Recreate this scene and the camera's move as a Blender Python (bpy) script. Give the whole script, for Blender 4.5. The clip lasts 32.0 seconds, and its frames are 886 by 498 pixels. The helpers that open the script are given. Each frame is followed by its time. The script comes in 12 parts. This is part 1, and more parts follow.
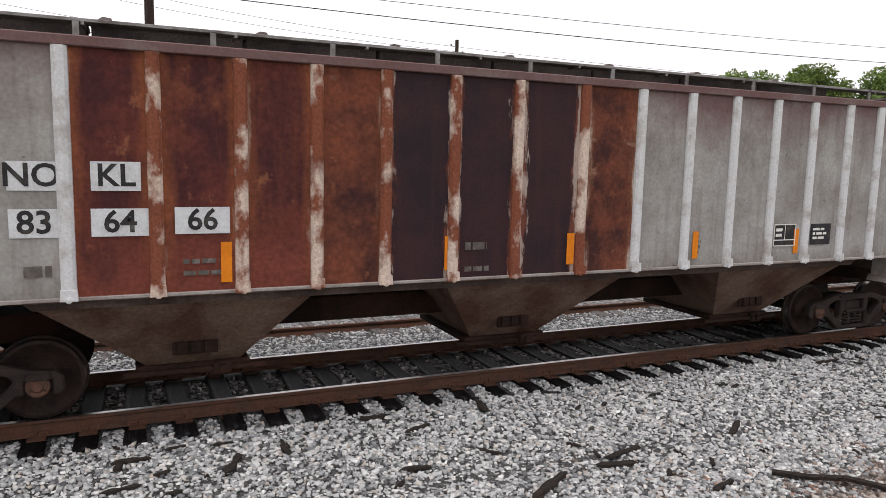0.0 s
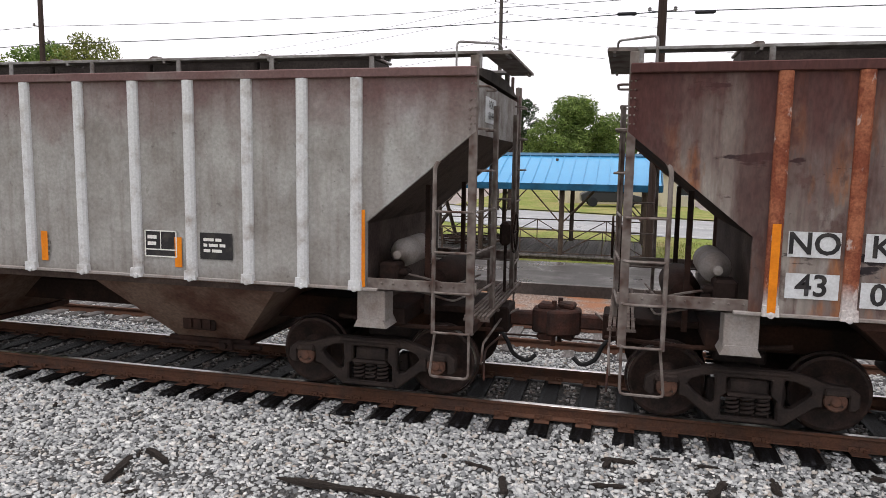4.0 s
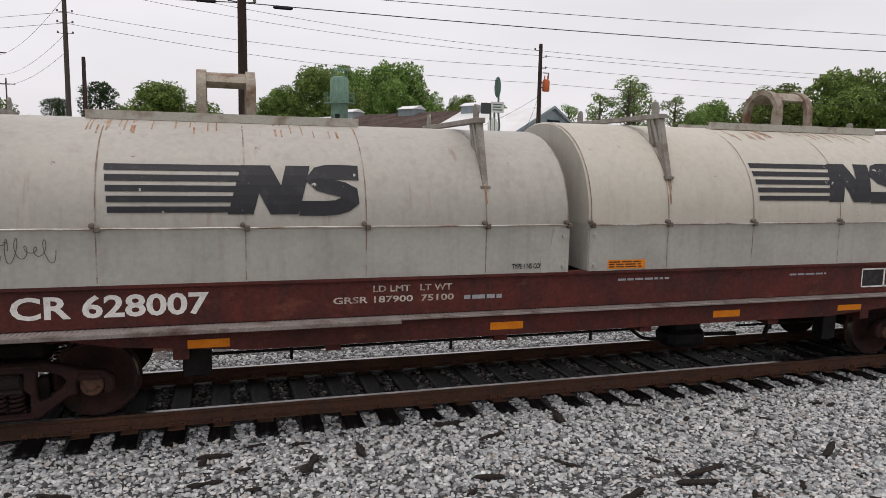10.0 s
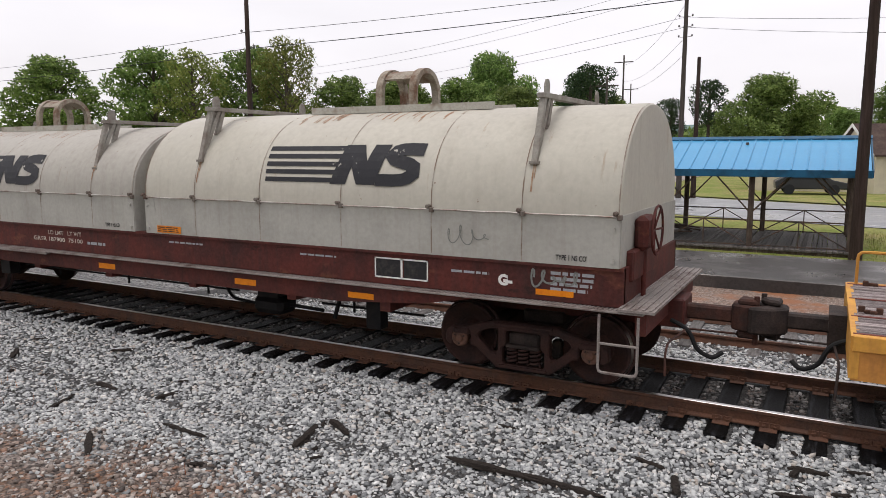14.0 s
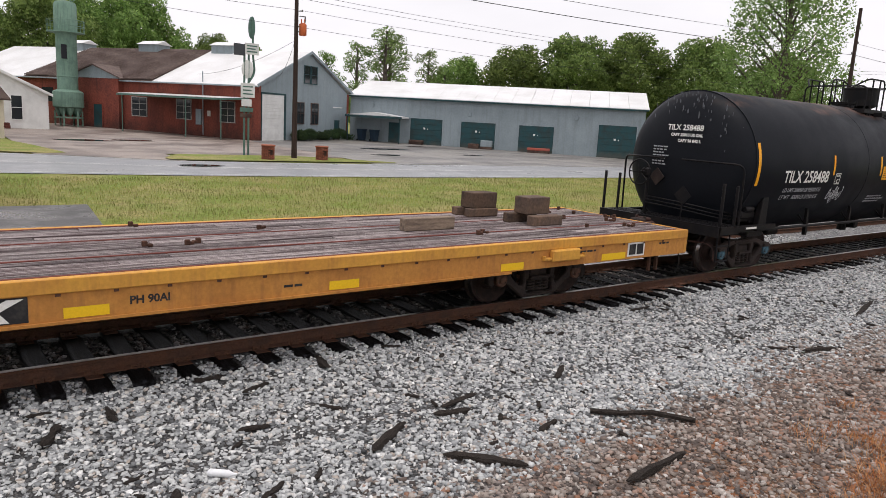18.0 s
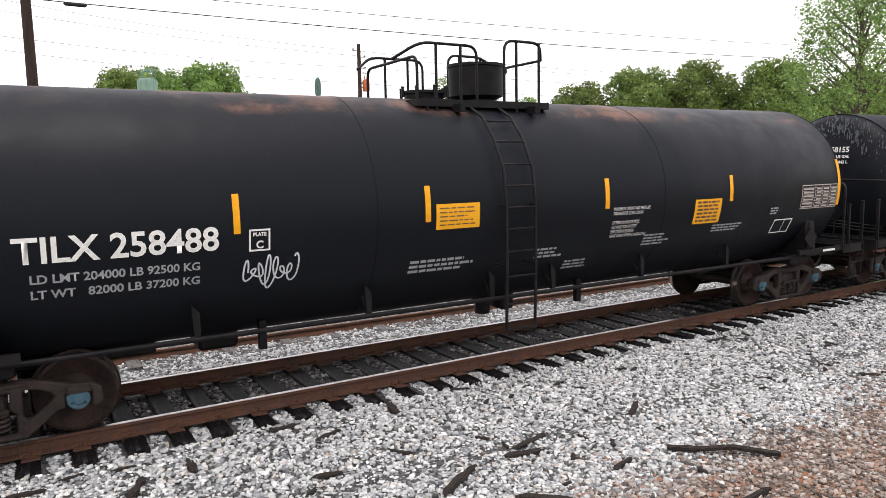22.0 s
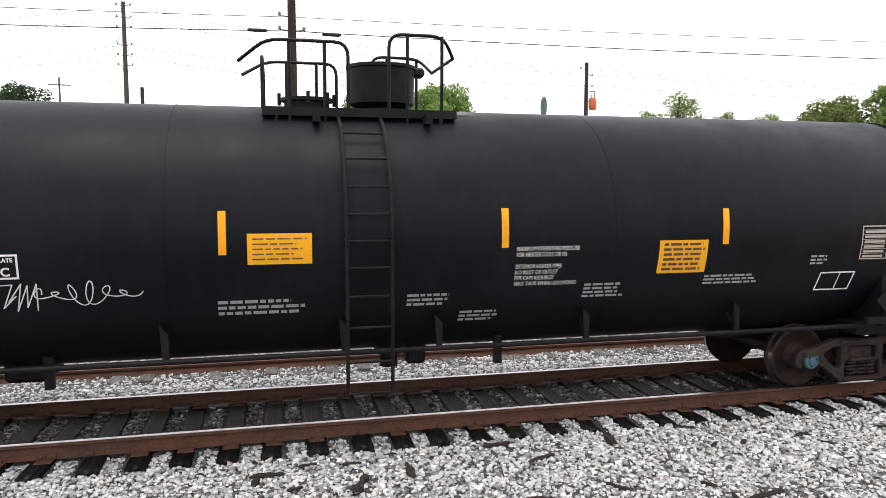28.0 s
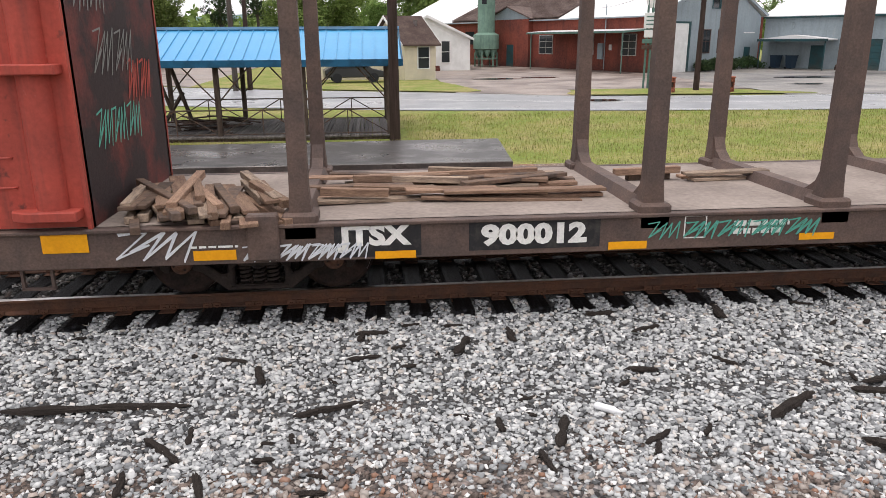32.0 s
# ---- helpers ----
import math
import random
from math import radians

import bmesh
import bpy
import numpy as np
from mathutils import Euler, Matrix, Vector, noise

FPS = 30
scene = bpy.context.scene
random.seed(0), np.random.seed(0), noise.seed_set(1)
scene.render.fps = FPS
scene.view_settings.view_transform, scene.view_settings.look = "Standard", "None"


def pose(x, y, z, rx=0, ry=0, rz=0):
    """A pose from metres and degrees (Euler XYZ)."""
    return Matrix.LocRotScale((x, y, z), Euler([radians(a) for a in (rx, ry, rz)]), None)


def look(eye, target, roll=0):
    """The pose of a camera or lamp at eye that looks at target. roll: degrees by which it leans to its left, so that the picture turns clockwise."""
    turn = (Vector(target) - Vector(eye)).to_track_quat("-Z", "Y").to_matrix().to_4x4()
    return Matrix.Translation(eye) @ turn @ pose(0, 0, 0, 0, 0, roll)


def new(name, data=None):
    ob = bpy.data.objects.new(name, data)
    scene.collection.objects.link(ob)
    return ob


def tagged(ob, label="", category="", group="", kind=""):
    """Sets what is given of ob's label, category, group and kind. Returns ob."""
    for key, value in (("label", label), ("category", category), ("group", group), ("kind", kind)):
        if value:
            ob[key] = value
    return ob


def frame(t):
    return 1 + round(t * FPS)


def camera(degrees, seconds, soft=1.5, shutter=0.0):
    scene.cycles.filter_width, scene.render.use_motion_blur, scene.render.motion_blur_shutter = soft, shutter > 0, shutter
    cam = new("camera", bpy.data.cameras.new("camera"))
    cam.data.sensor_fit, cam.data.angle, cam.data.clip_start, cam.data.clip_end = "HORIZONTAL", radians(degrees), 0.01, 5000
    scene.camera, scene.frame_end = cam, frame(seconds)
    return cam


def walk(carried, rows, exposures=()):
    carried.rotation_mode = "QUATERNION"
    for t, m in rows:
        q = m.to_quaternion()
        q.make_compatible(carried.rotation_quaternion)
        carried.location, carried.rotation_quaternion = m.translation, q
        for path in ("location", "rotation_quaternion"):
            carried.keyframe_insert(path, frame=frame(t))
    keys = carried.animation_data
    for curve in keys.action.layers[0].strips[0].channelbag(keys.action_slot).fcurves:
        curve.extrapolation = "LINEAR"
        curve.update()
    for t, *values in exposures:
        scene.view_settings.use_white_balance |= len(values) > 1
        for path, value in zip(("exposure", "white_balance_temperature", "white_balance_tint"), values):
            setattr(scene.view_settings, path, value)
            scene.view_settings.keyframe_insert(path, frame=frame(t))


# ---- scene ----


# the camera is held by hand beside the track and turns; x runs along the track, y across it, z is 0 at the rail's top
cam = camera(64.17, 32.0, soft=0.8)
WALK = [
    (0, -0.019, 0.015, 2.836, -24.09, -7.18, 1.30), (0.5, 0.011, 0.022, 2.822, -23.45, -7.64, 1.42),
    (1, 0.015, 0.040, 2.839, -20.29, -7.33, 1.07), (1.5, -0.004, 0.052, 2.818, -18.00, -7.43, 1.44),
    (2, -0.022, 0.052, 2.820, -15.62, -7.45, 1.21), (2.5, -0.016, 0.038, 2.809, -12.75, -7.52, 1.66),
    (4.5, -0.146, 0.022, 2.862, 18.28, -6.17, 0.82), (5, -0.119, -0.069, 2.830, 15.21, -5.33, 0.59),
    (5.7, -0.115, 0.033, 2.827, -1.58, -4.55, 0.95), (6, -0.150, 0.078, 2.817, -10.31, -5.41, 1.20),
    (6.5, -0.062, 0.065, 2.826, -19.76, -6.57, 1.92), (7, 0.024, 0.055, 2.836, -23.84, -7.64, 1.32),
    (7.5, 0.058, 0.046, 2.848, -23.78, -7.62, 1.55), (8, 0.056, 0.042, 2.856, -24.08, -7.41, 1.20),
    (8.5, 0.061, 0.019, 2.851, -23.86, -6.95, 0.92), (9, 0.052, -0.004, 2.864, -23.09, -6.32, 0.84),
    (9.5, 0.029, -0.006, 2.875, -21.40, -6.26, 0.82), (10, 0.060, 0.009, 2.862, -17.35, -6.95, 1.08),
    (10.5, 0.037, 0.016, 2.870, -9.97, -7.67, 0.79), (11, 0.001, 0.038, 2.873, -6.91, -7.52, 0.73),
    (11.5, 0.000, 0.019, 2.853, -0.81, -7.40, 0.59), (12, -0.055, 0.002, 2.870, -0.23, -7.07, 1.02),
    (12.5, 0.003, -0.013, 2.891, 3.25, -7.11, 0.68), (13, 0.027, 0.057, 2.842, 15.34, -7.28, 0.08),
    (13.4, 0.000, 0.035, 2.848, 26.40, -6.60, 0.12), (13.5, -0.010, 0.030, 2.850, 28.84, -6.37, 0.15), (15.5, -0.209, 0.069, 2.849, 14.03, -13.94, 1.04),
    (16, -0.166, 0.097, 2.841, 2.32, -14.10, 2.15), (16.5, -0.088, 0.070, 2.856, -7.00, -14.13, 2.34),
    (17, -0.060, 0.046, 2.855, -14.64, -13.17, 2.25), (17.5, -0.009, 0.000, 2.863, -23.30, -12.14, 1.93),
    (18, 0.010, -0.012, 2.860, -37.01, -10.34, 3.24), (18.5, 0.070, -0.122, 2.863, -53.45, -6.48, 2.74),
    (19, 0.085, -0.256, 2.874, -63.13, -4.78, 1.37), (19.5, 0.107, -0.240, 2.887, -64.67, -5.19, 1.52),
    (20, 0.104, -0.207, 2.898, -58.44, -5.53, 0.93), (20.5, 0.115, -0.189, 2.899, -50.11, -5.09, 0.64),
    (21, 0.100, -0.174, 2.911, -41.43, -4.45, -0.03), (21.5, 0.062, -0.117, 2.884, -34.49, -4.79, -0.26),
    (22, 0.091, -0.164, 2.855, -30.95, -6.95, -1.05), (22.5, 0.047, -0.073, 2.901, -22.91, -5.05, 0.20),
    (23, 0.058, -0.027, 2.914, -19.99, -5.26, 0.04), (23.5, 0.050, 0.012, 2.943, -19.28, -5.73, -0.03),
    (24, 0.059, 0.055, 2.946, -15.73, -6.36, 0.20), (24.5, 0.019, 0.063, 2.954, -10.66, -7.02, -0.16),
    (25, -0.025, 0.089, 2.930, -7.27, -6.95, -0.27), (25.5, 0.012, 0.081, 2.913, -9.26, -6.63, -0.09),
    (26, 0.017, 0.058, 2.911, -10.92, -6.27, 0.80), (26.5, 0.041, 0.048, 2.895, -10.76, -6.17, -0.58),
    (28.5, 0.052, -0.035, 2.862, -13.81, -4.94, 0.38), (29, 0.077, -0.002, 2.939, -8.83, -4.36, 0.51),
    (29.5, 0.045, -0.002, 2.949, -3.19, -5.55, 0.31), (30, -0.040, 0.032, 2.955, -2.64, -5.09, 0.86),
    (30.5, -0.001, 0.088, 2.918, -5.51, -7.65, 1.12), (31, -0.040, 0.150, 2.873, -5.83, -12.25, 1.08),
    (31.5, -0.028, 0.200, 2.844, -5.25, -14.65, 0.65), (32, 0.012, 0.229, 2.832, -5.55, -16.35, -0.34),
]
walk(cam, [(t, look((x, y, z), (x - math.sin(radians(a)) * math.cos(radians(p)), y + math.cos(radians(a)) * math.cos(radians(p)), z + math.sin(radians(p))), r))
           for t, x, y, z, a, p, r in WALK],
     exposures=[(0.0, -0.09), (2.0, -0.03), (4.5, 0.0), (6.0, 0.0), (7.0, 0.08), (8.0, -0.36), (9.0, -0.47), (10.5, -0.56), (13.0, -0.5), (15.5, -0.04), (17.3, -0.07), (18.7, -0.45), (20.0, -0.38), (21.0, -0.3), (22.0, 0.38), (23.0, 0.47), (24.0, 0.56), (26.5, 0.5), (28.5, 0.45), (30.2, 0.4), (31.0, 0.15), (32.0, 0.1)])
# metres that the train has gone by that time, towards -x
TRAVEL = [(0, 0.0), (0.5, 1.79), (1, 3.6), (2, 7.23), (3, 10.88), (4, 14.53), (6, 21.79), (7, 25.38), (8, 28.83), (9, 32.17), (10, 35.69), (11, 39.08), (12, 42.5), (13, 45.98), (14, 49.63), (15, 53.52), (17, 60.31), (18, 63.74), (19, 67.29), (20, 70.95), (21, 74.63), (22, 78.33), (23, 82.03), (24, 85.72), (25, 89.46), (26, 93.17), (27, 96.87), (28, 100.58), (29, 104.30), (30, 108.12), (31, 111.84), (31.5, 113.69), (32, 115.54)]
YC = 9.15          # middle of the track
RAIL = 0.80        # from the middle to a rail's middle

# ---- light: a bright overcast sky ----
world = bpy.data.worlds.new("overcast_sky")
scene.world = world
world.use_nodes = True
wn, wl = world.node_tree.nodes, world.node_tree.links
sky = wn.new("ShaderNodeTexSky")
sky.sky_type = "NISHITA"
sky.sun_disc = False
sky.sun_elevation, sky.sun_rotation = radians(78), radians(218)
sky.dust_density, sky.air_density = 6.0, 1.0
# cloud deck: the sky's own light veiled by an even white layer
veil = wn.new("ShaderNodeMixRGB")
veil.inputs[0].default_value = 0.985
veil.inputs[2].default_value = (0.99, 0.955, 0.995, 1)
wtex = wn.new("ShaderNodeTexCoord")
wmap = wn.new("ShaderNodeMapping")
wmap.inputs["Scale"].default_value = (1, 1, 3.5)
wnoise = wn.new("ShaderNodeTexNoise")
wnoise.inputs["Scale"].default_value = 2.2
wnoise.inputs["Detail"].default_value = 5
wramp = wn.new("ShaderNodeMapRange")
wramp.inputs[1].default_value, wramp.inputs[2].default_value = 0.3, 0.75
wramp.inputs[3].default_value, wramp.inputs[4].default_value = 0.90, 1.06
wmul = wn.new("ShaderNodeMixRGB")
wmul.blend_type = "MULTIPLY"
wmul.inputs[0].default_value = 1.0
wl.new(wtex.outputs["Generated"], wmap.inputs["Vector"])
wl.new(wmap.outputs["Vector"], wnoise.inputs["Vector"])
wl.new(wnoise.outputs["Fac"], wramp.inputs[0])
wl.new(sky.outputs[0], veil.inputs[1])
wl.new(veil.outputs[0], wmul.inputs[1])
wl.new(wramp.outputs[0], wmul.inputs[2])
wl.new(wmul.outputs[0], wn["Background"].inputs["Color"])
wn["Background"].inputs["Strength"].default_value = 1.25
sun = new("sun", bpy.data.lights.new("sun", "SUN"))
sun.data.energy, sun.data.angle, sun.data.color = 1.7, radians(30), (1.0, 0.945, 0.91)
sun.matrix_world = look((-8, -10, 60), (0, 0, 0))


# ---- kit ----
def mesh_of(name, bm, material=None, smooth=False):
    me = bpy.data.meshes.new(name)
    bm.to_mesh(me)
    bm.free()
    for m in material if isinstance(material, (list, tuple)) else [material]:
        if m:
            me.materials.append(m)
    if smooth:
        me.polygons.foreach_set("use_smooth", [True] * len(me.polygons))
        me.set_sharp_from_angle(angle=radians(40))
    return me


def part(name, bm, material, parent, label="", smooth=False):
    """One mesh object under a thing or a part, in its thing's space."""
    ob = new(name, mesh_of(name, bm, material, smooth))
    ob.parent = parent
    return tagged(ob, label)


def again(name, data, parent, m=None, label=""):
    """One more object on the same mesh."""
    ob = new(name, data)
    ob.parent = parent
    if m is not None:
        ob.matrix_basis = m
    return tagged(ob, label)


def apart(name, bm, material, parent, label="", smooth=False):
    """Each loose piece of the bmesh as a part of its own."""
    bm.verts.index_update()
    left, first = set(bm.faces), None
    while left:
        todo = [left.pop()]
        piece = []
        while todo:
            f = todo.pop()
            piece.append(f)
            for v in f.verts:
                for g in v.link_faces:
                    if g in left:
                        left.discard(g)
                        todo.append(g)
        new_bm = bmesh.new()
        seen = {}
        for f in sorted(piece, key=lambda q: min(v.index for v in q.verts)):
            for v in f.verts:
                if v not in seen:
                    seen[v] = new_bm.verts.new(v.co)
            new_bm.faces.new([seen[v] for v in f.verts]).material_index = f.material_index
        ob = part(name, new_bm, material, parent, label, smooth)
        first = first or ob
    bm.free()
    return first


def thing(name, label, category, m=None, group="", kind=""):
    ob = new(name)
    if m is not None:
        ob.matrix_basis = m
    return tagged(ob, label, category, group, kind)


def solid(name, bm, material, label, category="", group="", kind="", smooth=False):
    return tagged(new(name, mesh_of(name, bm, material, smooth)), label, category, group, kind)


def box(bm, x0, x1, y0, y1, z0, z1, bevel=0.0, mi=0):
    m = Matrix.Translation(((x0 + x1) / 2, (y0 + y1) / 2, (z0 + z1) / 2)) @ Matrix.Diagonal((abs(x1 - x0), abs(y1 - y0), abs(z1 - z0), 1))
    vs = bmesh.ops.create_cube(bm, size=1, matrix=m)["verts"]
    fs = {f for v in vs for f in v.link_faces}
    for f in fs:
        f.material_index = mi
    if bevel:
        bmesh.ops.bevel(bm, geom=list({e for v in vs for e in v.link_edges}), offset=bevel, segments=1, affect="EDGES")
    return bm


def boxes(*rows, bevel=0.0):
    bm = bmesh.new()
    for r in rows:
        box(bm, *r, bevel=bevel)
    return bm


def rod(bm, a, b, r, n=8, r2=None, caps=True, mi=0):
    """A round bar from a to b."""
    a, b = Vector(a), Vector(b)
    d = b - a
    m = Matrix.Translation((a + b) / 2) @ d.to_track_quat("Z", "Y").to_matrix().to_4x4()
    vs = bmesh.ops.create_cone(bm, cap_ends=caps, segments=n, radius1=r, radius2=r if r2 is None else r2, depth=d.length, matrix=m)["verts"]
    if mi:
        for v in vs:
            for f in v.link_faces:
                f.material_index = mi
    return bm


def pipe(bm, pts, r, n=8):
    """A round bar bent through the points."""
    pts = [Vector(p) for p in pts]
    rings = []
    side = None
    for i, p in enumerate(pts):
        t = (pts[min(i + 1, len(pts) - 1)] - pts[max(i - 1, 0)]).normalized()
        if side is None:
            side = t.orthogonal().normalized()
        side = (side - t * side.dot(t)).normalized()
        up = t.cross(side)
        rings.append([bm.verts.new(p + r * (math.cos(k * 2 * math.pi / n) * side + math.sin(k * 2 * math.pi / n) * up)) for k in range(n)])
    for q, w in zip(rings, rings[1:]):
        for k in range(n):
            bm.faces.new((q[k], q[(k + 1) % n], w[(k + 1) % n], w[k]))
    bm.faces.new(rings[0][::-1])
    bm.faces.new(rings[-1])
    return bm


def arc(pts, radius, steps=4):
    """The points with their corners rounded."""
    pts = [Vector(p) for p in pts]
    out = [pts[0]]
    for a, b, c in zip(pts, pts[1:], pts[2:]):
        u, w = (a - b), (c - b)
        k = min(radius, u.length / 2, w.length / 2)
        p, q = b + u.normalized() * k, b + w.normalized() * k
        for i in range(steps + 1):
            t = i / steps
            out.append((1 - t) ** 2 * p + 2 * t * (1 - t) * b + t * t * q)
    return out + [pts[-1]]


def prism(bm, outline, y0, y1, axis="y", mi=0, bevel=0.0):
    """An outline in x, z (or y, z with axis x, or x, y with axis z) drawn out from y0 to y1."""
    def at(u, w, v):
        return (u, v, w) if axis == "y" else (v, u, w) if axis == "x" else (u, w, v)
    a = [bm.verts.new(at(u, w, y0)) for u, w in outline]
    b = [bm.verts.new(at(u, w, y1)) for u, w in outline]
    n = len(a)
    fs = [bm.faces.new(a), bm.faces.new(b[::-1])] + [bm.faces.new((a[i], b[i], b[(i + 1) % n], a[(i + 1) % n])) for i in range(n)]
    for f in fs:
        f.material_index = mi
    bmesh.ops.recalc_face_normals(bm, faces=fs)
    if bevel:
        bmesh.ops.bevel(bm, geom=list({e for f in fs for e in f.edges}), offset=bevel, segments=1, affect="EDGES")
    return bm


def loft(bm, rings, close=True, caps=True, mi=0):
    """Skin over rings of equal count."""
    rs = [[bm.verts.new(p) for p in ring] for ring in rings]
    n = len(rs[0])
    fs = []
    for q, w in zip(rs, rs[1:]):
        for k in range(n if close else n - 1):
            fs.append(bm.faces.new((q[k], q[(k + 1) % n], w[(k + 1) % n], w[k])))
    if caps:
        fs += [bm.faces.new(rs[0][::-1]), bm.faces.new(rs[-1])]
    for f in fs:
        f.material_index = mi
    bmesh.ops.recalc_face_normals(bm, faces=fs)
    return bm


def lathe(bm, profile, n=24, axis="y", centre=(0, 0, 0), mi=0):
    """Rings of (radius, place along the axis)."""
    rings = []
    for r, v in profile:
        ring = []
        for k in range(n):
            c, s = r * math.cos(2 * math.pi * k / n), r * math.sin(2 * math.pi * k / n)
            p = (c, v, s) if axis == "y" else (v, c, s) if axis == "x" else (c, s, v)
            ring.append((centre[0] + p[0], centre[1] + p[1], centre[2] + p[2]))
        rings.append(ring)
    return loft(bm, rings, mi=mi)


def letters(name, text, size, material, parent, m, label="", bold=0.0, width=0.0, align="CENTER", lean=0.0):
    """Flat lettering, turned into a mesh; its plane is the x, y of m, its middle at the origin."""
    cu = bpy.data.curves.new(name, "FONT")
    cu.body, cu.size, cu.align_x, cu.align_y, cu.offset, cu.resolution_u, cu.shear = text, size, align, "CENTER", bold, 3, lean
    tmp = bpy.data.objects.new(name, cu)
    scene.collection.objects.link(tmp)
    bpy.context.view_layer.update()
    me = bpy.data.meshes.new_from_object(tmp)
    bpy.data.objects.remove(tmp)
    bpy.data.curves.remove(cu)
    if width:
        xs = [v.co.x for v in me.vertices]
        k = width / max(1e-6, max(xs) - min(xs))
        for v in me.vertices:
            v.co.x *= k
    me.materials.clear()
    me.materials.append(material)
    ob = new(name, me)
    ob.parent = parent
    ob.matrix_basis = m
    return tagged(ob, label)




# ---- materials ----
def pbr(name, base, rough=0.6, metal=0.0, other=None, scale=4.0, low=0.4, high=0.65, grain=0.12, gscale=40.0, bump=0.15, bscale=None, island=0.0, rnd=0.0,
        streak=None, rough2=None, spec=0.2, stretch=(1, 1, 1), spots=(), fade=(), sides=(), shift=False):
    """base broken up by a second tone in patches (other) and by fine grain; streak: a third tone in upright runs."""
    m = bpy.data.materials.new(name)
    m.use_nodes = True
    n, l = m.node_tree.nodes, m.node_tree.links
    b = n["Principled BSDF"]
    b.inputs["Roughness"].default_value, b.inputs["Metallic"].default_value = rough, metal
    b.inputs["Specular IOR Level"].default_value = spec
    tc = n.new("ShaderNodeTexCoord")
    mp = n.new("ShaderNodeMapping")
    mp.inputs["Scale"].default_value = stretch
    place = tc.outputs["Object"]
    if shift:
        # each object takes its own stretch of the pattern
        oi = n.new("ShaderNodeObjectInfo")
        cx = n.new("ShaderNodeCombineXYZ")
        for i, k in enumerate((37.0, 5.0, 23.0)):
            mm = n.new("ShaderNodeMath")
            mm.operation = "MULTIPLY"
            mm.inputs[1].default_value = k
            l.new(oi.outputs["Random"], mm.inputs[0])
            l.new(mm.outputs[0], cx.inputs[i])
        ad = n.new("ShaderNodeVectorMath")
        l.new(tc.outputs["Object"], ad.inputs[0])
        l.new(cx.outputs[0], ad.inputs[1])
        place = ad.outputs[0]
    l.new(place, mp.inputs["Vector"])

    def tex(sc, detail=4.0, src=None):
        t = n.new("ShaderNodeTexNoise")
        t.inputs["Scale"].default_value, t.inputs["Detail"].default_value, t.inputs["Roughness"].default_value = sc, detail, 0.6
        l.new(src or mp.outputs["Vector"], t.inputs["Vector"])
        return t.outputs["Fac"]

    def span(src, a, c, lo=0.0, hi=1.0):
        r = n.new("ShaderNodeMapRange")
        r.inputs[1].default_value, r.inputs[2].default_value, r.inputs[3].default_value, r.inputs[4].default_value = a, c, lo, hi
        l.new(src, r.inputs[0])
        return r.outputs[0]

    def mix(fac, c1, c2, mode="MIX"):
        x = n.new("ShaderNodeMixRGB")
        x.blend_type = mode
        for i, v in ((0, fac), (1, c1), (2, c2)):
            if isinstance(v, (float, int)):
                x.inputs[i].default_value = v
            elif isinstance(v, tuple):
                x.inputs[i].default_value = (*v, 1)
            else:
                l.new(v, x.inputs[i])
        return x.outputs[0]

    col = tuple(base)
    if other:
        patch = span(tex(scale, 6), low, high)
        col = mix(patch, tuple(base), tuple(other))
        if rough2 is not None:
            l.new(span(patch, 0, 1, rough, rough2), b.inputs["Roughness"])
    if streak:
        tone, amount = streak[0], streak[1]
        m2 = n.new("ShaderNodeMapping")
        m2.inputs["Scale"].default_value = streak[2] if len(streak) > 2 else (5.0, 5.0, 0.35)
        l.new(place, m2.inputs["Vector"])
        s = span(tex(1.6, 6, m2.outputs["Vector"]), 0.5, 0.72, 0.0, amount)
        col = mix(s, col, tuple(tone))
    for tone, sc, lo, hi, amount, st in spots:
        m3 = n.new("ShaderNodeMapping")
        m3.inputs["Scale"].default_value = st
        m3.inputs["Location"].default_value = (sc * 3.1, 1.7, sc)
        l.new(place, m3.inputs["Vector"])
        col = mix(span(tex(sc, 8, m3.outputs["Vector"]), lo, hi, 0.0, amount), col, tuple(tone))
    for tone, a, c, sc, amount in sides:
        # wear on rust panels, painted rib shade on grey ones, growing from a panel's middle towards its upright edges,
        # along a ragged line
        xyz = n.new("ShaderNodeSeparateXYZ")
        l.new(tc.outputs["Object"], xyz.inputs[0])
        off = n.new("ShaderNodeMath")
        off.operation = "ABSOLUTE"
        l.new(xyz.outputs[0], off.inputs[0])
        m4 = n.new("ShaderNodeMapping")
        m4.inputs["Scale"].default_value = (2.0, 2.0, 0.45)
        l.new(place, m4.inputs["Vector"])
        rag = n.new("ShaderNodeMath")
        rag.operation = "MULTIPLY_ADD"
        rag.inputs[1].default_value = 0.34
        l.new(tex(sc, 8, m4.outputs["Vector"]), rag.inputs[0])
        l.new(off.outputs[0], rag.inputs[2])
        col = mix(span(rag.outputs[0], a + 0.17, c + 0.17, 0.0, amount), col, tuple(tone))
    for tone, za, zb, sc, amount in fade:
        # wear that thins out from height za to zb along a ragged line
        xyz = n.new("ShaderNodeSeparateXYZ")
        l.new(tc.outputs["Object"], xyz.inputs[0])
        lift = n.new("ShaderNodeMath")
        lift.operation = "MULTIPLY_ADD"
        lift.inputs[1].default_value = 2.2 * abs(zb - za)
        l.new(tex(sc, 8), lift.inputs[0])
        l.new(xyz.outputs[2], lift.inputs[2])
        off = 1.1 * abs(zb - za)
        col = mix(span(lift.outputs[0], za + off, zb + off, amount, 0.0), col, tuple(tone))
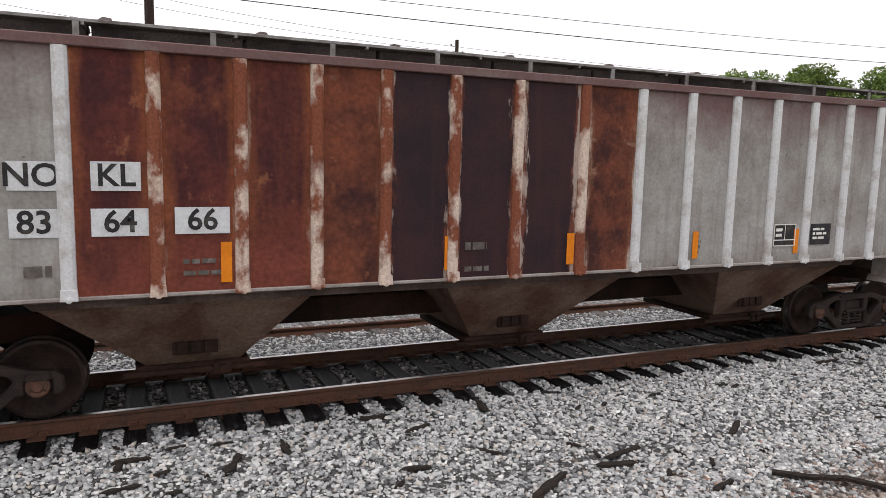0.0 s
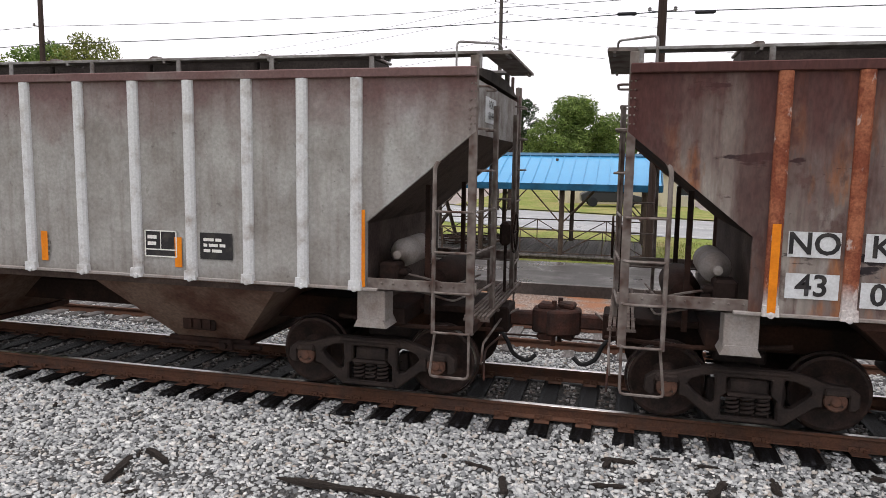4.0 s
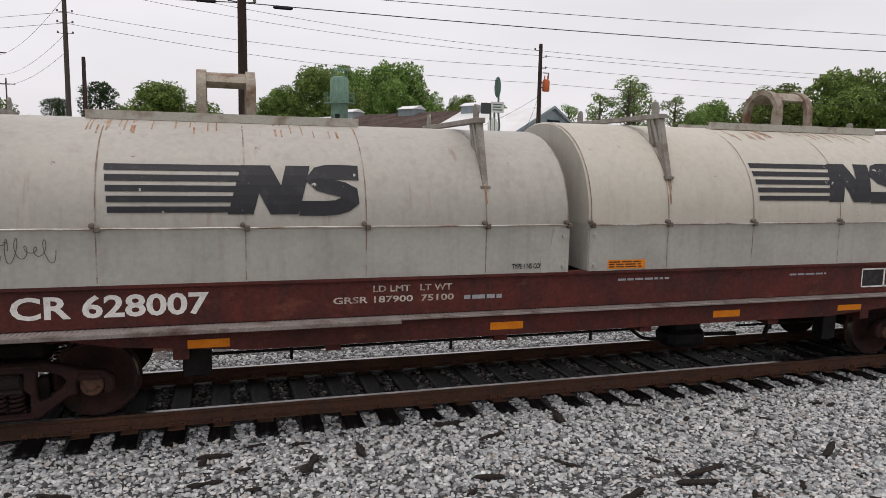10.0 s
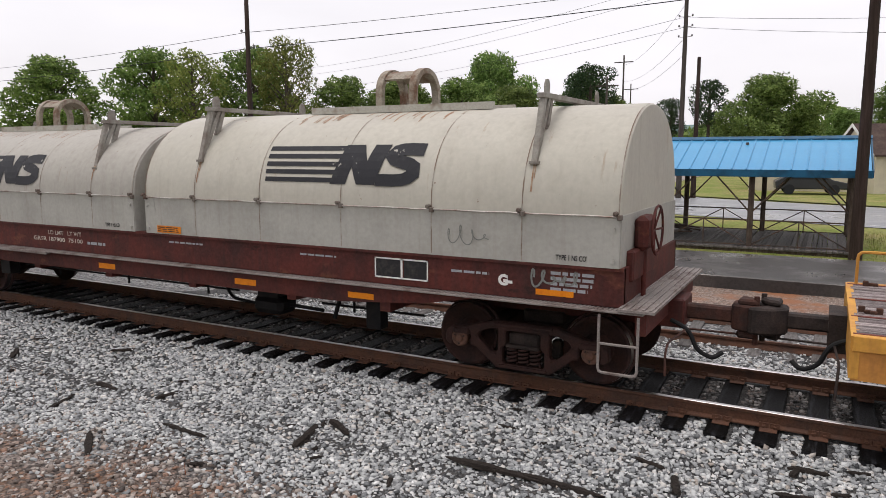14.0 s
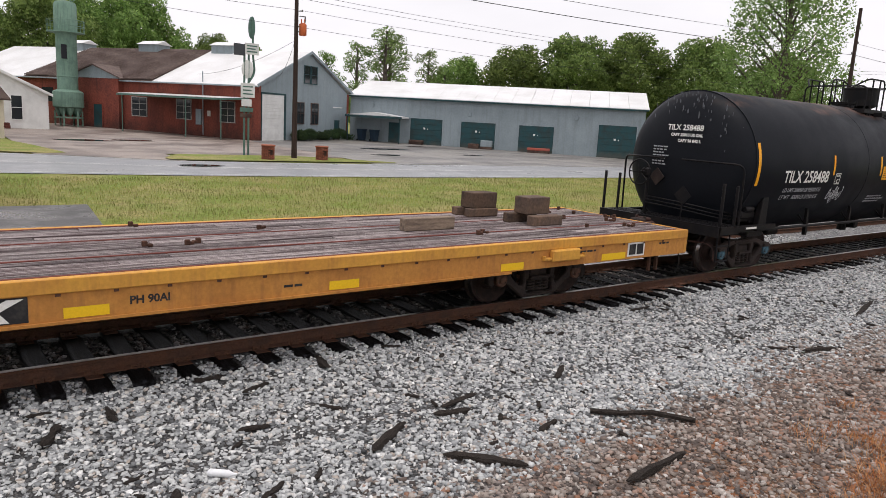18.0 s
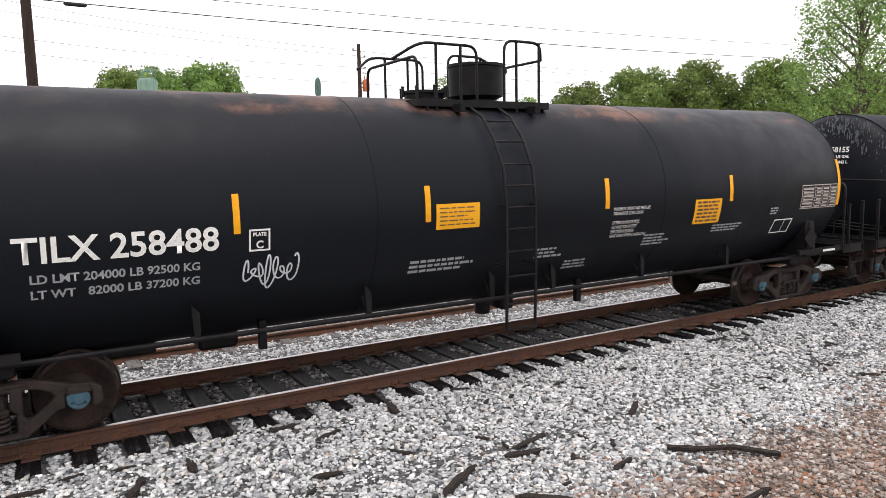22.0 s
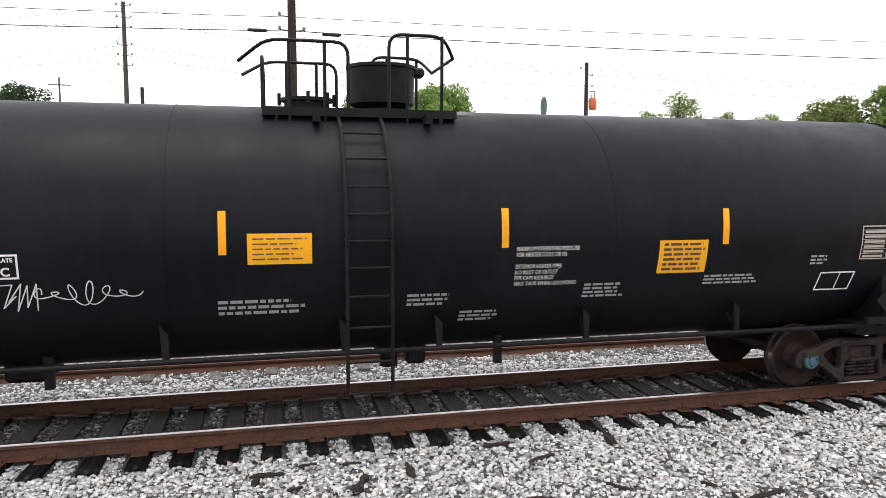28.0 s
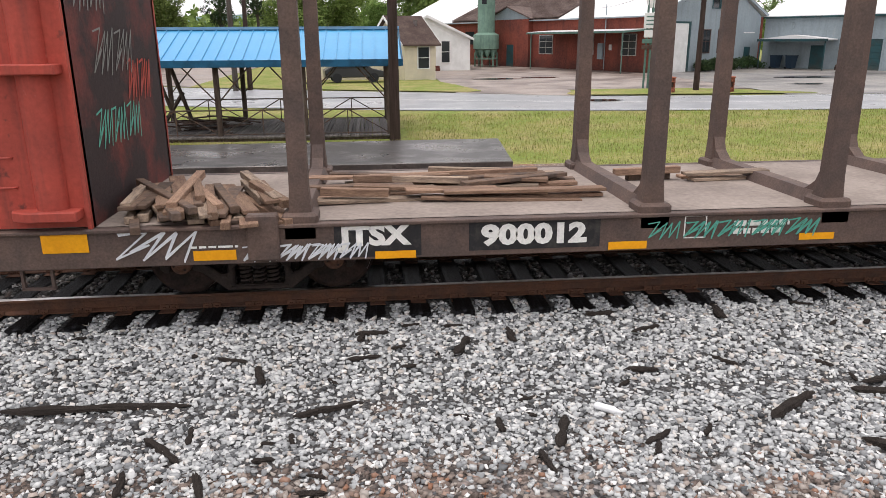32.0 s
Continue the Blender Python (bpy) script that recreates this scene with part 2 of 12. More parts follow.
    if grain:
        g = span(tex(gscale, 3), 0.3, 0.7, 1 - grain, 1 + grain)
        col = mix(1.0, col, g, "MULTIPLY")
    if island:
        ge = n.new("ShaderNodeNewGeometry")
        col = mix(1.0, col, span(ge.outputs["Random Per Island"], 0, 1, 1 - island, 1 + island), "MULTIPLY")
    if rnd:
        oi = n.new("ShaderNodeObjectInfo")
        col = mix(1.0, col, span(oi.outputs["Random"], 0, 1, 1 - rnd, 1 + rnd), "MULTIPLY")
    if isinstance(col, tuple):
        b.inputs["Base Color"].default_value = (*col, 1)
    else:
        l.new(col, b.inputs["Base Color"])
    if bump:
        bu = n.new("ShaderNodeBump")
        bu.inputs["Strength"].default_value, bu.inputs["Distance"].default_value = bump, 0.02
        l.new(tex(bscale or gscale, 4), bu.inputs["Height"])
        l.new(bu.outputs["Normal"], b.inputs["Normal"])
    return m


def ground_mat(name, tones, scale, patch=None, pscale=0.5, bump=0.6, rough=0.9, low=0.45, high=0.6, zone=None):
    """Small pieces told apart by cell, each of its own tone, with patches of another tone among them."""
    m = bpy.data.materials.new(name)
    m.use_nodes = True
    n, l = m.node_tree.nodes, m.node_tree.links
    b = n["Principled BSDF"]
    b.inputs["Roughness"].default_value = rough
    tc = n.new("ShaderNodeTexCoord")
    v = n.new("ShaderNodeTexVoronoi")
    v.inputs["Scale"].default_value = scale
    l.new(tc.outputs["Object"], v.inputs["Vector"])
    sep = n.new("ShaderNodeSeparateColor")
    l.new(v.outputs["Color"], sep.inputs[0])
    ramp = n.new("ShaderNodeValToRGB")
    ramp.color_ramp.interpolation = "LINEAR"
    for i, tone in enumerate(tones):
        e = ramp.color_ramp.elements[i] if i < 2 else ramp.color_ramp.elements.new(i / (len(tones) - 1))
        e.position = i / (len(tones) - 1)
        e.color = (*tone, 1)
    l.new(sep.outputs[0], ramp.inputs[0])
    col = ramp.outputs[0]
    if zone:
        # a second set of tones on the near side of a ragged line y = zone[1]
        r2 = n.new("ShaderNodeValToRGB")
        for i, tone in enumerate(zone[0]):
            e = r2.color_ramp.elements[i] if i < 2 else r2.color_ramp.elements.new(i / (len(zone[0]) - 1))
            e.position = i / (len(zone[0]) - 1)
            e.color = (*tone, 1)
        l.new(sep.outputs[0], r2.inputs[0])
        nz = n.new("ShaderNodeTexNoise")
        nz.inputs["Scale"].default_value, nz.inputs["Detail"].default_value = 0.9, 7
        l.new(tc.outputs["Object"], nz.inputs["Vector"])
        xyz = n.new("ShaderNodeSeparateXYZ")
        l.new(tc.outputs["Object"], xyz.inputs[0])
        ma = n.new("ShaderNodeMath")
        ma.operation = "MULTIPLY_ADD"
        ma.inputs[1].default_value = 5.0
        l.new(nz.outputs["Fac"], ma.inputs[0])
        l.new(xyz.outputs[1], ma.inputs[2])
        zr = n.new("ShaderNodeMapRange")
        zr.inputs[1].default_value, zr.inputs[2].default_value = zone[1] + 2.5 + 0.5, zone[1] + 2.5 - 0.7
        l.new(ma.outputs[0], zr.inputs[0])
        zm = n.new("ShaderNodeMixRGB")
        l.new(zr.outputs[0], zm.inputs[0])
        l.new(col, zm.inputs[1])
        l.new(r2.outputs[0], zm.inputs[2])
        col = zm.outputs[0]
    # each cell darkens towards its rim: gap shade put into the colour
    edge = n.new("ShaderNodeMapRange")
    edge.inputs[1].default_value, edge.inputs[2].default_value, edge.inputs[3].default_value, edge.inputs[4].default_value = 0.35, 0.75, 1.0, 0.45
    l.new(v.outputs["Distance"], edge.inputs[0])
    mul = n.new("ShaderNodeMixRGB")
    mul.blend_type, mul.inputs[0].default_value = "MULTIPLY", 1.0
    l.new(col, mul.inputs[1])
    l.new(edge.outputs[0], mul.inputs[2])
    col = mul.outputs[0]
    if patch:
        t = n.new("ShaderNodeTexNoise")
        t.inputs["Scale"].default_value, t.inputs["Detail"].default_value = pscale, 6
        l.new(tc.outputs["Object"], t.inputs["Vector"])
        r = n.new("ShaderNodeMapRange")
        r.inputs[1].default_value, r.inputs[2].default_value = low, high
        l.new(t.outputs["Fac"], r.inputs[0])
        x = n.new("ShaderNodeMixRGB")
        x.inputs[2].default_value = (*patch, 1)
        l.new(r.outputs[0], x.inputs[0])
        l.new(col, x.inputs[1])
        col = x.outputs[0]
    l.new(col, b.inputs["Base Color"])
    bu = n.new("ShaderNodeBump")
    bu.inputs["Strength"].default_value, bu.inputs["Distance"].default_value = bump, 0.03
    bu.invert = True
    l.new(v.outputs["Distance"], bu.inputs["Height"])
    l.new(bu.outputs["Normal"], b.inputs["Normal"])
    return m


PEBBLE = [(0.05, 0.036, 0.03), (0.13, 0.095, 0.075), (0.20, 0.10, 0.055), (0.25, 0.215, 0.19)]
STONE = ground_mat("ballast_stone_bed", [(0.02, 0.02, 0.022), (0.13, 0.13, 0.133), (0.37, 0.37, 0.37), (0.26, 0.235, 0.21)], 22.0, zone=(PEBBLE, 4.9))
# bed under the loose stones, coloured dark as the shade in their gaps
GAPSHADE = ground_mat("shade_dark_bed_between_stones", [(0.012, 0.012, 0.013), (0.045, 0.045, 0.047), (0.10, 0.10, 0.10), (0.07, 0.062, 0.055)], 40.0, zone=(PEBBLE, 4.9))
LITTER = ground_mat("dead_grass_litter", [(0.06, 0.034, 0.022), (0.14, 0.075, 0.045), (0.22, 0.12, 0.065), (0.21, 0.17, 0.14)], 30.0, patch=(0.22, 0.085, 0.035), pscale=1.6, low=0.50, high=0.66)
# oil stain plus the train's shade, both in the bed's colour
OILSHADE = ground_mat("oil_and_shade_dark_bed", [(0.008, 0.0075, 0.0075), (0.02, 0.0185, 0.018), (0.045, 0.041, 0.038), (0.028, 0.022, 0.019)], 34.0)
EARTH = ground_mat("reddish_pebbly_earth", [(0.13, 0.085, 0.065), (0.26, 0.19, 0.15), (0.34, 0.28, 0.24), (0.20, 0.10, 0.06)], 26.0, patch=(0.24, 0.10, 0.045), pscale=0.9, low=0.5, high=0.62)
CUTEARTH = ground_mat("bare_red_earth_cut", [(0.035, 0.018, 0.013), (0.10, 0.045, 0.03), (0.17, 0.075, 0.045), (0.26, 0.16, 0.12)], 17.0, patch=(0.20, 0.075, 0.035), pscale=1.4, low=0.5, high=0.64)
TURF = pbr("mown_grass_sheet", (0.16, 0.20, 0.042), 0.95, other=(0.27, 0.235, 0.095), scale=0.45, grain=0.35, gscale=9, bump=0.7, bscale=30)
BANKTURF = pbr("bank_soil", (0.10, 0.105, 0.035), 0.95, other=(0.11, 0.145, 0.032), scale=0.9, grain=0.4, gscale=12, bump=0.8, bscale=20)
ASPHALT = pbr("wet_asphalt", spec=0.6, base=(0.21, 0.215, 0.225), rough=0.45, other=(0.28, 0.285, 0.29), scale=0.25, grain=0.18, gscale=30, bump=0.15, rough2=0.25)
LOT = pbr("gravelled_lot", spec=0.4, base=(0.17, 0.165, 0.16), rough=0.6, other=(0.26, 0.24, 0.215), scale=0.2, low=0.42, high=0.6, grain=0.3, gscale=12, bump=0.3, rough2=0.35, spots=(((0.075, 0.07, 0.068), 0.16, 0.50, 0.62, 0.75, (0.5, 1.4, 1)), ((0.36, 0.35, 0.33), 0.5, 0.66, 0.70, 0.6, (0.5, 2, 1)), ((0.05, 0.046, 0.045), 0.9, 0.66, 0.72, 0.7, (0.6, 1.6, 1))))
RAILRUST = pbr("rail_rust", (0.115, 0.055, 0.035), 0.85, other=(0.075, 0.045, 0.035), scale=3, grain=0.25, gscale=60, bump=0.3)
RAILTOP = pbr("rail_polished_head", (0.55, 0.53, 0.52), 0.28, 1.0, other=(0.38, 0.33, 0.30), scale=6, grain=0.1, bump=0.02)
# creosote black, taken darker for the shade under the train
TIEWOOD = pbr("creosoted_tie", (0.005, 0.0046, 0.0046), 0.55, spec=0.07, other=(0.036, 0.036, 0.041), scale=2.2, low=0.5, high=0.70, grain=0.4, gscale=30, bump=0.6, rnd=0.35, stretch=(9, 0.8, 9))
BLACKWOOD = pbr("old_dark_wood", (0.022, 0.018, 0.016), 0.9, other=(0.05, 0.04, 0.034), scale=5, grain=0.4, gscale=40, bump=0.7, stretch=(1, 6, 6))


# ---- ground, track ----
def bend(x):
    """How far the line has swung towards the camera's side, far off."""
    return max(0.0, x - 84.0) ** 2 / (2 * 929.0)


FOOT = ((-25, 1.6), (-8, 1.5), (0, 1.35), (5, 1.30), (8, 1.46), (10.5, 1.36), (13, 1.44), (16.5, 1.68), (23, 2.05), (37, 2.80), (57, 3.75), (80, 4.9), (110, 5.6))


def foot(x):
    """Where the bank on the camera's side begins."""
    return float(np.interp(x, [p[0] for p in FOOT], [p[1] for p in FOOT])) + 0.08 * math.sin(x * 0.83 + 1) - bend(x)


def scarp(x):
    """How far the bank's foot is cut away to a bare earth face."""
    return max(0.0, min(1.0, (x - 8.5) / 2.0)) * max(0.0, min(1.0, (34 - x) / 8.0))


def height(x, y):
    """The ground's height: ballast bed, drain, verge, and the bank on the camera's side."""
    yc = YC - bend(x)
    d = abs(y - yc)
    z = -0.21 if d < 1.35 else -0.21 - 0.25 * min(1.0, (d - 1.35) / 1.6)
    if y > 22:
        z = -0.46 + 0.40 * min(1.0, (y - 22) / 24) + 0.56 * max(0.0, min(1.0, (y - 46) / 54))
    if y < yc:
        r = foot(x) - y
        k = max(0.0, min(1.0, r / 2.6))
        k = k * k * (3 - 2 * k)
        cut = max(0.0, min(1.0, (r + 0.1) / 0.55))
        z += 1.70 * k + 0.62 * scarp(x) * cut * cut * (3 - 2 * cut) * (1 - k)
        if r > 0:
            z += 0.10 * noise.noise((x * 0.6, y * 0.6, 0)) + 0.06 * noise.noise((x * 1.9, y * 1.9, 5.0))
    return z + 0.025 * max(0.0, min(1.0, (22 - y) / 3)) * noise.noise((x * 0.35, y * 0.35, 3.0))


def ground():
    xs = sorted({*np.arange(-40, 3, 1.0), *np.arange(3, 34, 0.5), *np.arange(34, 60, 1.0), *np.arange(60, 260, 5.0), *np.arange(-140, -40, 5.0), -2500, -1200, -600, -300, 300, 450, 700, 1200, 2500})
    ys = sorted({*np.arange(-9, 0, 0.5), *np.arange(0, 3.2, 0.2), *np.arange(3.5, 24, 0.5), *np.arange(24, 70, 2.0), *np.arange(-60, -9, 3.0), 80, 100, 130, 170, 250, 400, 800, 1600, 2500, -120, -300, -800, -2000})
    bm = bmesh.new()
    grid = [[bm.verts.new((x, y, height(x, y) if abs(x) < 1e4 else 0)) for y in ys] for x in xs]
    for i in range(len(xs) - 1):
        for j in range(len(ys) - 1):
            f = bm.faces.new((grid[i][j], grid[i + 1][j], grid[i + 1][j + 1], grid[i][j + 1]))
            cx, cy = (xs[i] + xs[i + 1]) / 2, (ys[j] + ys[j + 1]) / 2
            f.smooth = True
            d = abs(cy - YC)
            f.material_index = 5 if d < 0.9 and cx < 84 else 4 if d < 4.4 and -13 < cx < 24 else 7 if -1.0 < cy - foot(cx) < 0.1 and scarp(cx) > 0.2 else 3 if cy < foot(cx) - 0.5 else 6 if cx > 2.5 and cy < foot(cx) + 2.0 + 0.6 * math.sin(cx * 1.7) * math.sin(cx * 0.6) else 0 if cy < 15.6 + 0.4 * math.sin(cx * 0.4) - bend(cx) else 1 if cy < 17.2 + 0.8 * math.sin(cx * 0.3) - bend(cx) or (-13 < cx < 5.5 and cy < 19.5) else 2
    return solid("ground", bm, [STONE, EARTH, TURF, BANKTURF, GAPSHADE, OILSHADE, LITTER, CUTEARTH], "grey ballast, red earth and mown grass ground", kind="structure")


ground()


def stones(name, areas, tones, sizes, label, seed, edge):
    """Many small angular stones of mixed tones; edge > 0 keeps to the track's side of a ragged line, < 0 to the bank's."""
    rng = np.random.default_rng(seed)
    cube = np.array([(-1, -1, -1), (1, -1, -1), (1, 1, -1), (-1, 1, -1), (-1, -1, 1), (1, -1, 1), (1, 1, 1), (-1, 1, 1)], float)
    quads = np.array([(4, 5, 6, 7), (0, 1, 5, 4), (1, 2, 6, 5), (2, 3, 7, 6), (3, 0, 4, 7)])
    pts = []
    for x0, x1, y0, y1, per in areas:
        n = int((x1 - x0) * (y1 - y0) * per)
        pts.append(np.stack([rng.uniform(x0, x1, n), rng.uniform(y0, y1, n)], 1))
    pts = np.concatenate(pts)
    # the two kinds of stone mingle over a metre or more of a ragged border
    rag = np.array([noise.noise((x * 0.5, y * 0.5, 1.0)) + 0.5 * noise.noise((x * 1.7, y * 1.7, 6.0)) for x, y in pts])
    d0 = pts[:, 1] - 5.0 - 0.05 * np.maximum(0.0, pts[:, 0] - 9) - 0.6 * rag
    pts = pts[d0 * edge + 0.5 * rng.normal(size=len(pts)) * (0.4 + 0.6 * rng.random(len(pts))) > 0]
    keep = (np.abs(np.abs(pts[:, 1] - YC) - RAIL) > 0.11)
    pts = pts[keep]
    n = len(pts)
    d = np.abs(pts[:, 1] - YC)
    z = np.array([height(x, y) for x, y in pts])
    # between the ties only, where the ties lie
    tie = np.abs((pts[:, 0] / 0.488) - np.round(pts[:, 0] / 0.488)) * 0.488
    z = np.where((d < 1.36) & (tie < 0.145), -0.36, z - 0.01)
    size = rng.uniform(*sizes, (n, 1)) * rng.uniform(0.7, 1.3, (n, 3)) * np.array([1.3, 0.95, 0.68])
    a = rng.uniform(0, 2 * np.pi, n)
    t = rng.uniform(-0.5, 0.5, n)
    ca, sa, ct, st = np.cos(a), np.sin(a), np.cos(t), np.sin(t)
    local = (cube[None] * rng.uniform(0.55, 1.15, (n, 8, 1)) + rng.uniform(-0.2, 0.2, (n, 8, 3))) * size[:, None]
    lx, ly, lz = local[..., 0], local[..., 1], local[..., 2]
    ly, lz = ly * ct[:, None] - lz * st[:, None], ly * st[:, None] + lz * ct[:, None]
    gx, gy = lx * ca[:, None] - ly * sa[:, None], lx * sa[:, None] + ly * ca[:, None]
    co = np.stack([gx + pts[:, :1], gy + pts[:, 1:], lz + (z + rng.uniform(-0.005, 0.03, n))[:, None]], -1).reshape(-1, 3)
    idx = (quads[None] + 8 * np.arange(n)[:, None, None]).reshape(-1)
    me = bpy.data.meshes.new(name)
    me.vertices.add(len(co))
    me.vertices.foreach_set("co", co.ravel())
    me.loops.add(len(idx))
    me.loops.foreach_set("vertex_index", idx)
    me.polygons.add(len(idx) // 4)
    me.polygons.foreach_set("loop_start", np.arange(0, len(idx), 4))
    me.update(calc_edges=True)
    m = bpy.data.materials.new(name)
    m.use_nodes = True
    nn, ll = m.node_tree.nodes, m.node_tree.links
    ge = nn.new("ShaderNodeNewGeometry")
    ramp = nn.new("ShaderNodeValToRGB")
    ramp.color_ramp.elements[0].position, ramp.color_ramp.elements[1].position = 0.0, 1.0
    ramp.color_ramp.elements[0].color, ramp.color_ramp.elements[1].color = (*tones[0][1], 1), (*tones[-1][1], 1)
    for p, c in tones[1:-1]:
        ramp.color_ramp.elements.new(p).color = (*c, 1)
    ll.new(ge.outputs["Random Per Island"], ramp.inputs[0])
    ll.new(ramp.outputs[0], nn["Principled BSDF"].inputs["Base Color"])
    nn["Principled BSDF"].inputs["Roughness"].default_value = 0.7
    me.materials.append(m)
    return tagged(new(name, me), label, "stones", kind="stuff")


stones("ballast_stones", ((-9, 10, 3.9, 8.26, 1050), (10, 19, 3.9, 8.26, 720), (19, 34, 3.9, 8.26, 320), (-14, -9, 3.9, 8.26, 620), (-24, -14, 3.9, 8.26, 220), (-12, 24, 10.05, 13.4, 320)),
       [(0.0, (0.035, 0.037, 0.04)), (0.12, (0.17, 0.177, 0.182)), (0.36, (0.335, 0.345, 0.35)), (0.64, (0.46, 0.47, 0.47)), (0.86, (0.61, 0.615, 0.61)), (0.92, (0.37, 0.32, 0.275)), (1.0, (0.80, 0.80, 0.79))],
       (0.0105, 0.0235), "loose crushed grey ballast stones beside the track", 7, 1)
# tones hold oil dirt and the shade under the passing train
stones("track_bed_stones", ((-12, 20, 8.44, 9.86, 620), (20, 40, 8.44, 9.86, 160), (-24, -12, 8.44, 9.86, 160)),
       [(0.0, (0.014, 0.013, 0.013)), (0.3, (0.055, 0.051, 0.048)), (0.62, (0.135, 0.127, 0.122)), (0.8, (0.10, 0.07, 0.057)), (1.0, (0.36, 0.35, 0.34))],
       (0.011, 0.024), "ballast stones between the ties, darkened for oil and train shade", 8, 1)
stones("verge_pebbles", ((3.0, 14, 1.2, 6.4, 620), (14, 34, 1.4, 6.4, 240), (-9, 3.0, 2.6, 5.4, 340)),
       [(0.0, (0.045, 0.036, 0.032)), (0.25, (0.14, 0.105, 0.088)), (0.5, (0.25, 0.205, 0.175)), (0.72, (0.35, 0.315, 0.285)), (0.85, (0.24, 0.115, 0.065)), (1.0, (0.50, 0.47, 0.44))],
       (0.008, 0.026), "brownish pebbles on the verge below the bank", 9, -1)
stones("earth_clods", ((8.5, 20, 0.9, 2.1, 210), (20, 30, 1.4, 2.7, 90)),
       [(0.0, (0.03, 0.016, 0.012)), (0.3, (0.10, 0.045, 0.03)), (0.6, (0.19, 0.085, 0.05)), (0.85, (0.30, 0.19, 0.14)), (1.0, (0.45, 0.36, 0.29))],
       (0.012, 0.045), "crumbled red earth and stones below the cut bank", 10, -1)


def track():
    tr = thing("track", "single railway track of rusty rails on creosoted wooden ties", "track", kind="structure")
    prof = [(-0.036, -0.004), (-0.03, 0.0), (0.03, 0.0), (0.036, -0.004), (0.036, -0.036), (0.010, -0.050), (0.009, -0.135), (0.070, -0.155), (0.070, -0.170), (-0.070, -0.170), (-0.070, -0.155), (-0.009, -0.135), (-0.010, -0.050), (-0.036, -0.036)]
    for side in (-1, 1):
        bm = bmesh.new()
        for xa, xb in ((-400, -60), (-60, 84)):
            prism(bm, [(u + YC + side * RAIL, w) for u, w in prof], xa, xb, "x")
        # far off the line bends towards the camera's side
        rings = []
        for i in range(31):
            xa, ya, _ = line_at(84 + 11 * i)
            rings.append([(xa, ya + u + side * RAIL, w) for u, w in prof])
        loft(bm, rings)
        for f in bm.faces:
            f.material_index = 1 if f.normal.z > 0.8 and f.calc_center_median().z > -0.01 else 0
        ob = part("rail", bm, [RAILRUST, RAILTOP], tr, "rust-brown steel rail with a polished head")
    bm = bmesh.new()
    box(bm, -0.115, 0.115, -1.33, 1.33, -0.36, -0.175, bevel=0.012)
    for v in bm.verts:
        v.co.x += 0.012 * noise.noise(v.co * 3)
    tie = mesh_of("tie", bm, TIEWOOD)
    bm = bmesh.new()
    for side in (-1, 1):
        box(bm, -0.09, 0.09, side * RAIL - 0.19, side * RAIL + 0.19, -0.176, -0.166, bevel=0.002)
        for dx in (-0.05, 0.06):
            for dy in (-0.085, 0.085):
                box(bm, dx - 0.011, dx + 0.011, side * RAIL + dy - 0.011, side * RAIL + dy + 0.014, -0.17, -0.140)
                box(bm, dx - 0.018, dx + 0.018, side * RAIL + dy - 0.016, side * RAIL + dy + 0.02, -0.146, -0.136)
            box(bm, dx - 0.05, dx + 0.05, side * RAIL - 0.075, side * RAIL - 0.06, -0.165, -0.11)
    plate = mesh_of("tie_plate", bm, RAILRUST)
    rng = random.Random(3)
    for k in range(-44, 175):
        x = k * 0.488
        again("tie", tie, tr, pose(x + rng.uniform(-0.03, 0.03), YC + rng.uniform(-0.04, 0.04), rng.uniform(-0.012, 0.004), rng.uniform(-0.6, 0.6), 0, rng.uniform(-2.0, 2.0)))
        again("tie_plate", plate, tr, pose(x, YC, 0))
    bm = bmesh.new()
    for k in list(range(-330, -44)) + list(range(175, 420)):
        x, y, _ = line_at(k * 0.488)
        box(bm, x - 0.115, x + 0.115, y - 1.36, y + 1.36, -0.36, -0.175)
    tagged(part("tie_rest", bm, TIEWOOD, tr, "creosoted ties farther along the line"), kind="stuff")


def line_at(s):
    """Place and heading of the track s metres along: straight, then a wide bend far off."""
    if s <= 84:
        return s, YC, 0.0
    r = 929.0
    a = (s - 84) / r
    return 84 + r * math.sin(a), YC - r * (1 - math.cos(a)), -math.degrees(a)


track()


# ---- rolling stock: materials ----
WHEELSTEEL = pbr("wheel_steel", (0.024, 0.018, 0.0165), 0.6, 0.2, other=(0.050, 0.031, 0.026), scale=5, grain=0.2, bump=0.1, spec=0.12)
TREAD = pbr("polished_tread", (0.45, 0.43, 0.42), 0.3, 1.0, grain=0.1, bump=0.03)
TRUCKIRON = pbr("truck_iron", (0.027, 0.021, 0.0195), 0.75, 0.1, other=(0.052, 0.037, 0.032), scale=4, grain=0.25, bump=0.3)
CASTRUST = pbr("rusty_casting", (0.075, 0.034, 0.026), 0.85, 0.1, other=(0.034, 0.024, 0.022), scale=5, grain=0.3, bump=0.3)
CAPBLUE = pbr("blue_bearing_cap", (0.06, 0.125, 0.165), 0.55, other=(0.05, 0.075, 0.09), scale=14, low=0.5, high=0.7, grain=0.15)
CAPRUST = pbr("rust_bearing_cap", (0.13, 0.065, 0.045), 0.8, other=(0.08, 0.05, 0.04), scale=10, grain=0.2)
REDIRON = pbr("rust_red_iron", (0.050, 0.024, 0.020), 0.8, 0.1, other=(0.028, 0.017, 0.016), scale=4, grain=0.25, bump=0.3)
RUBBER = pbr("rubber_hose", (0.018, 0.018, 0.019), 0.7, grain=0.1)
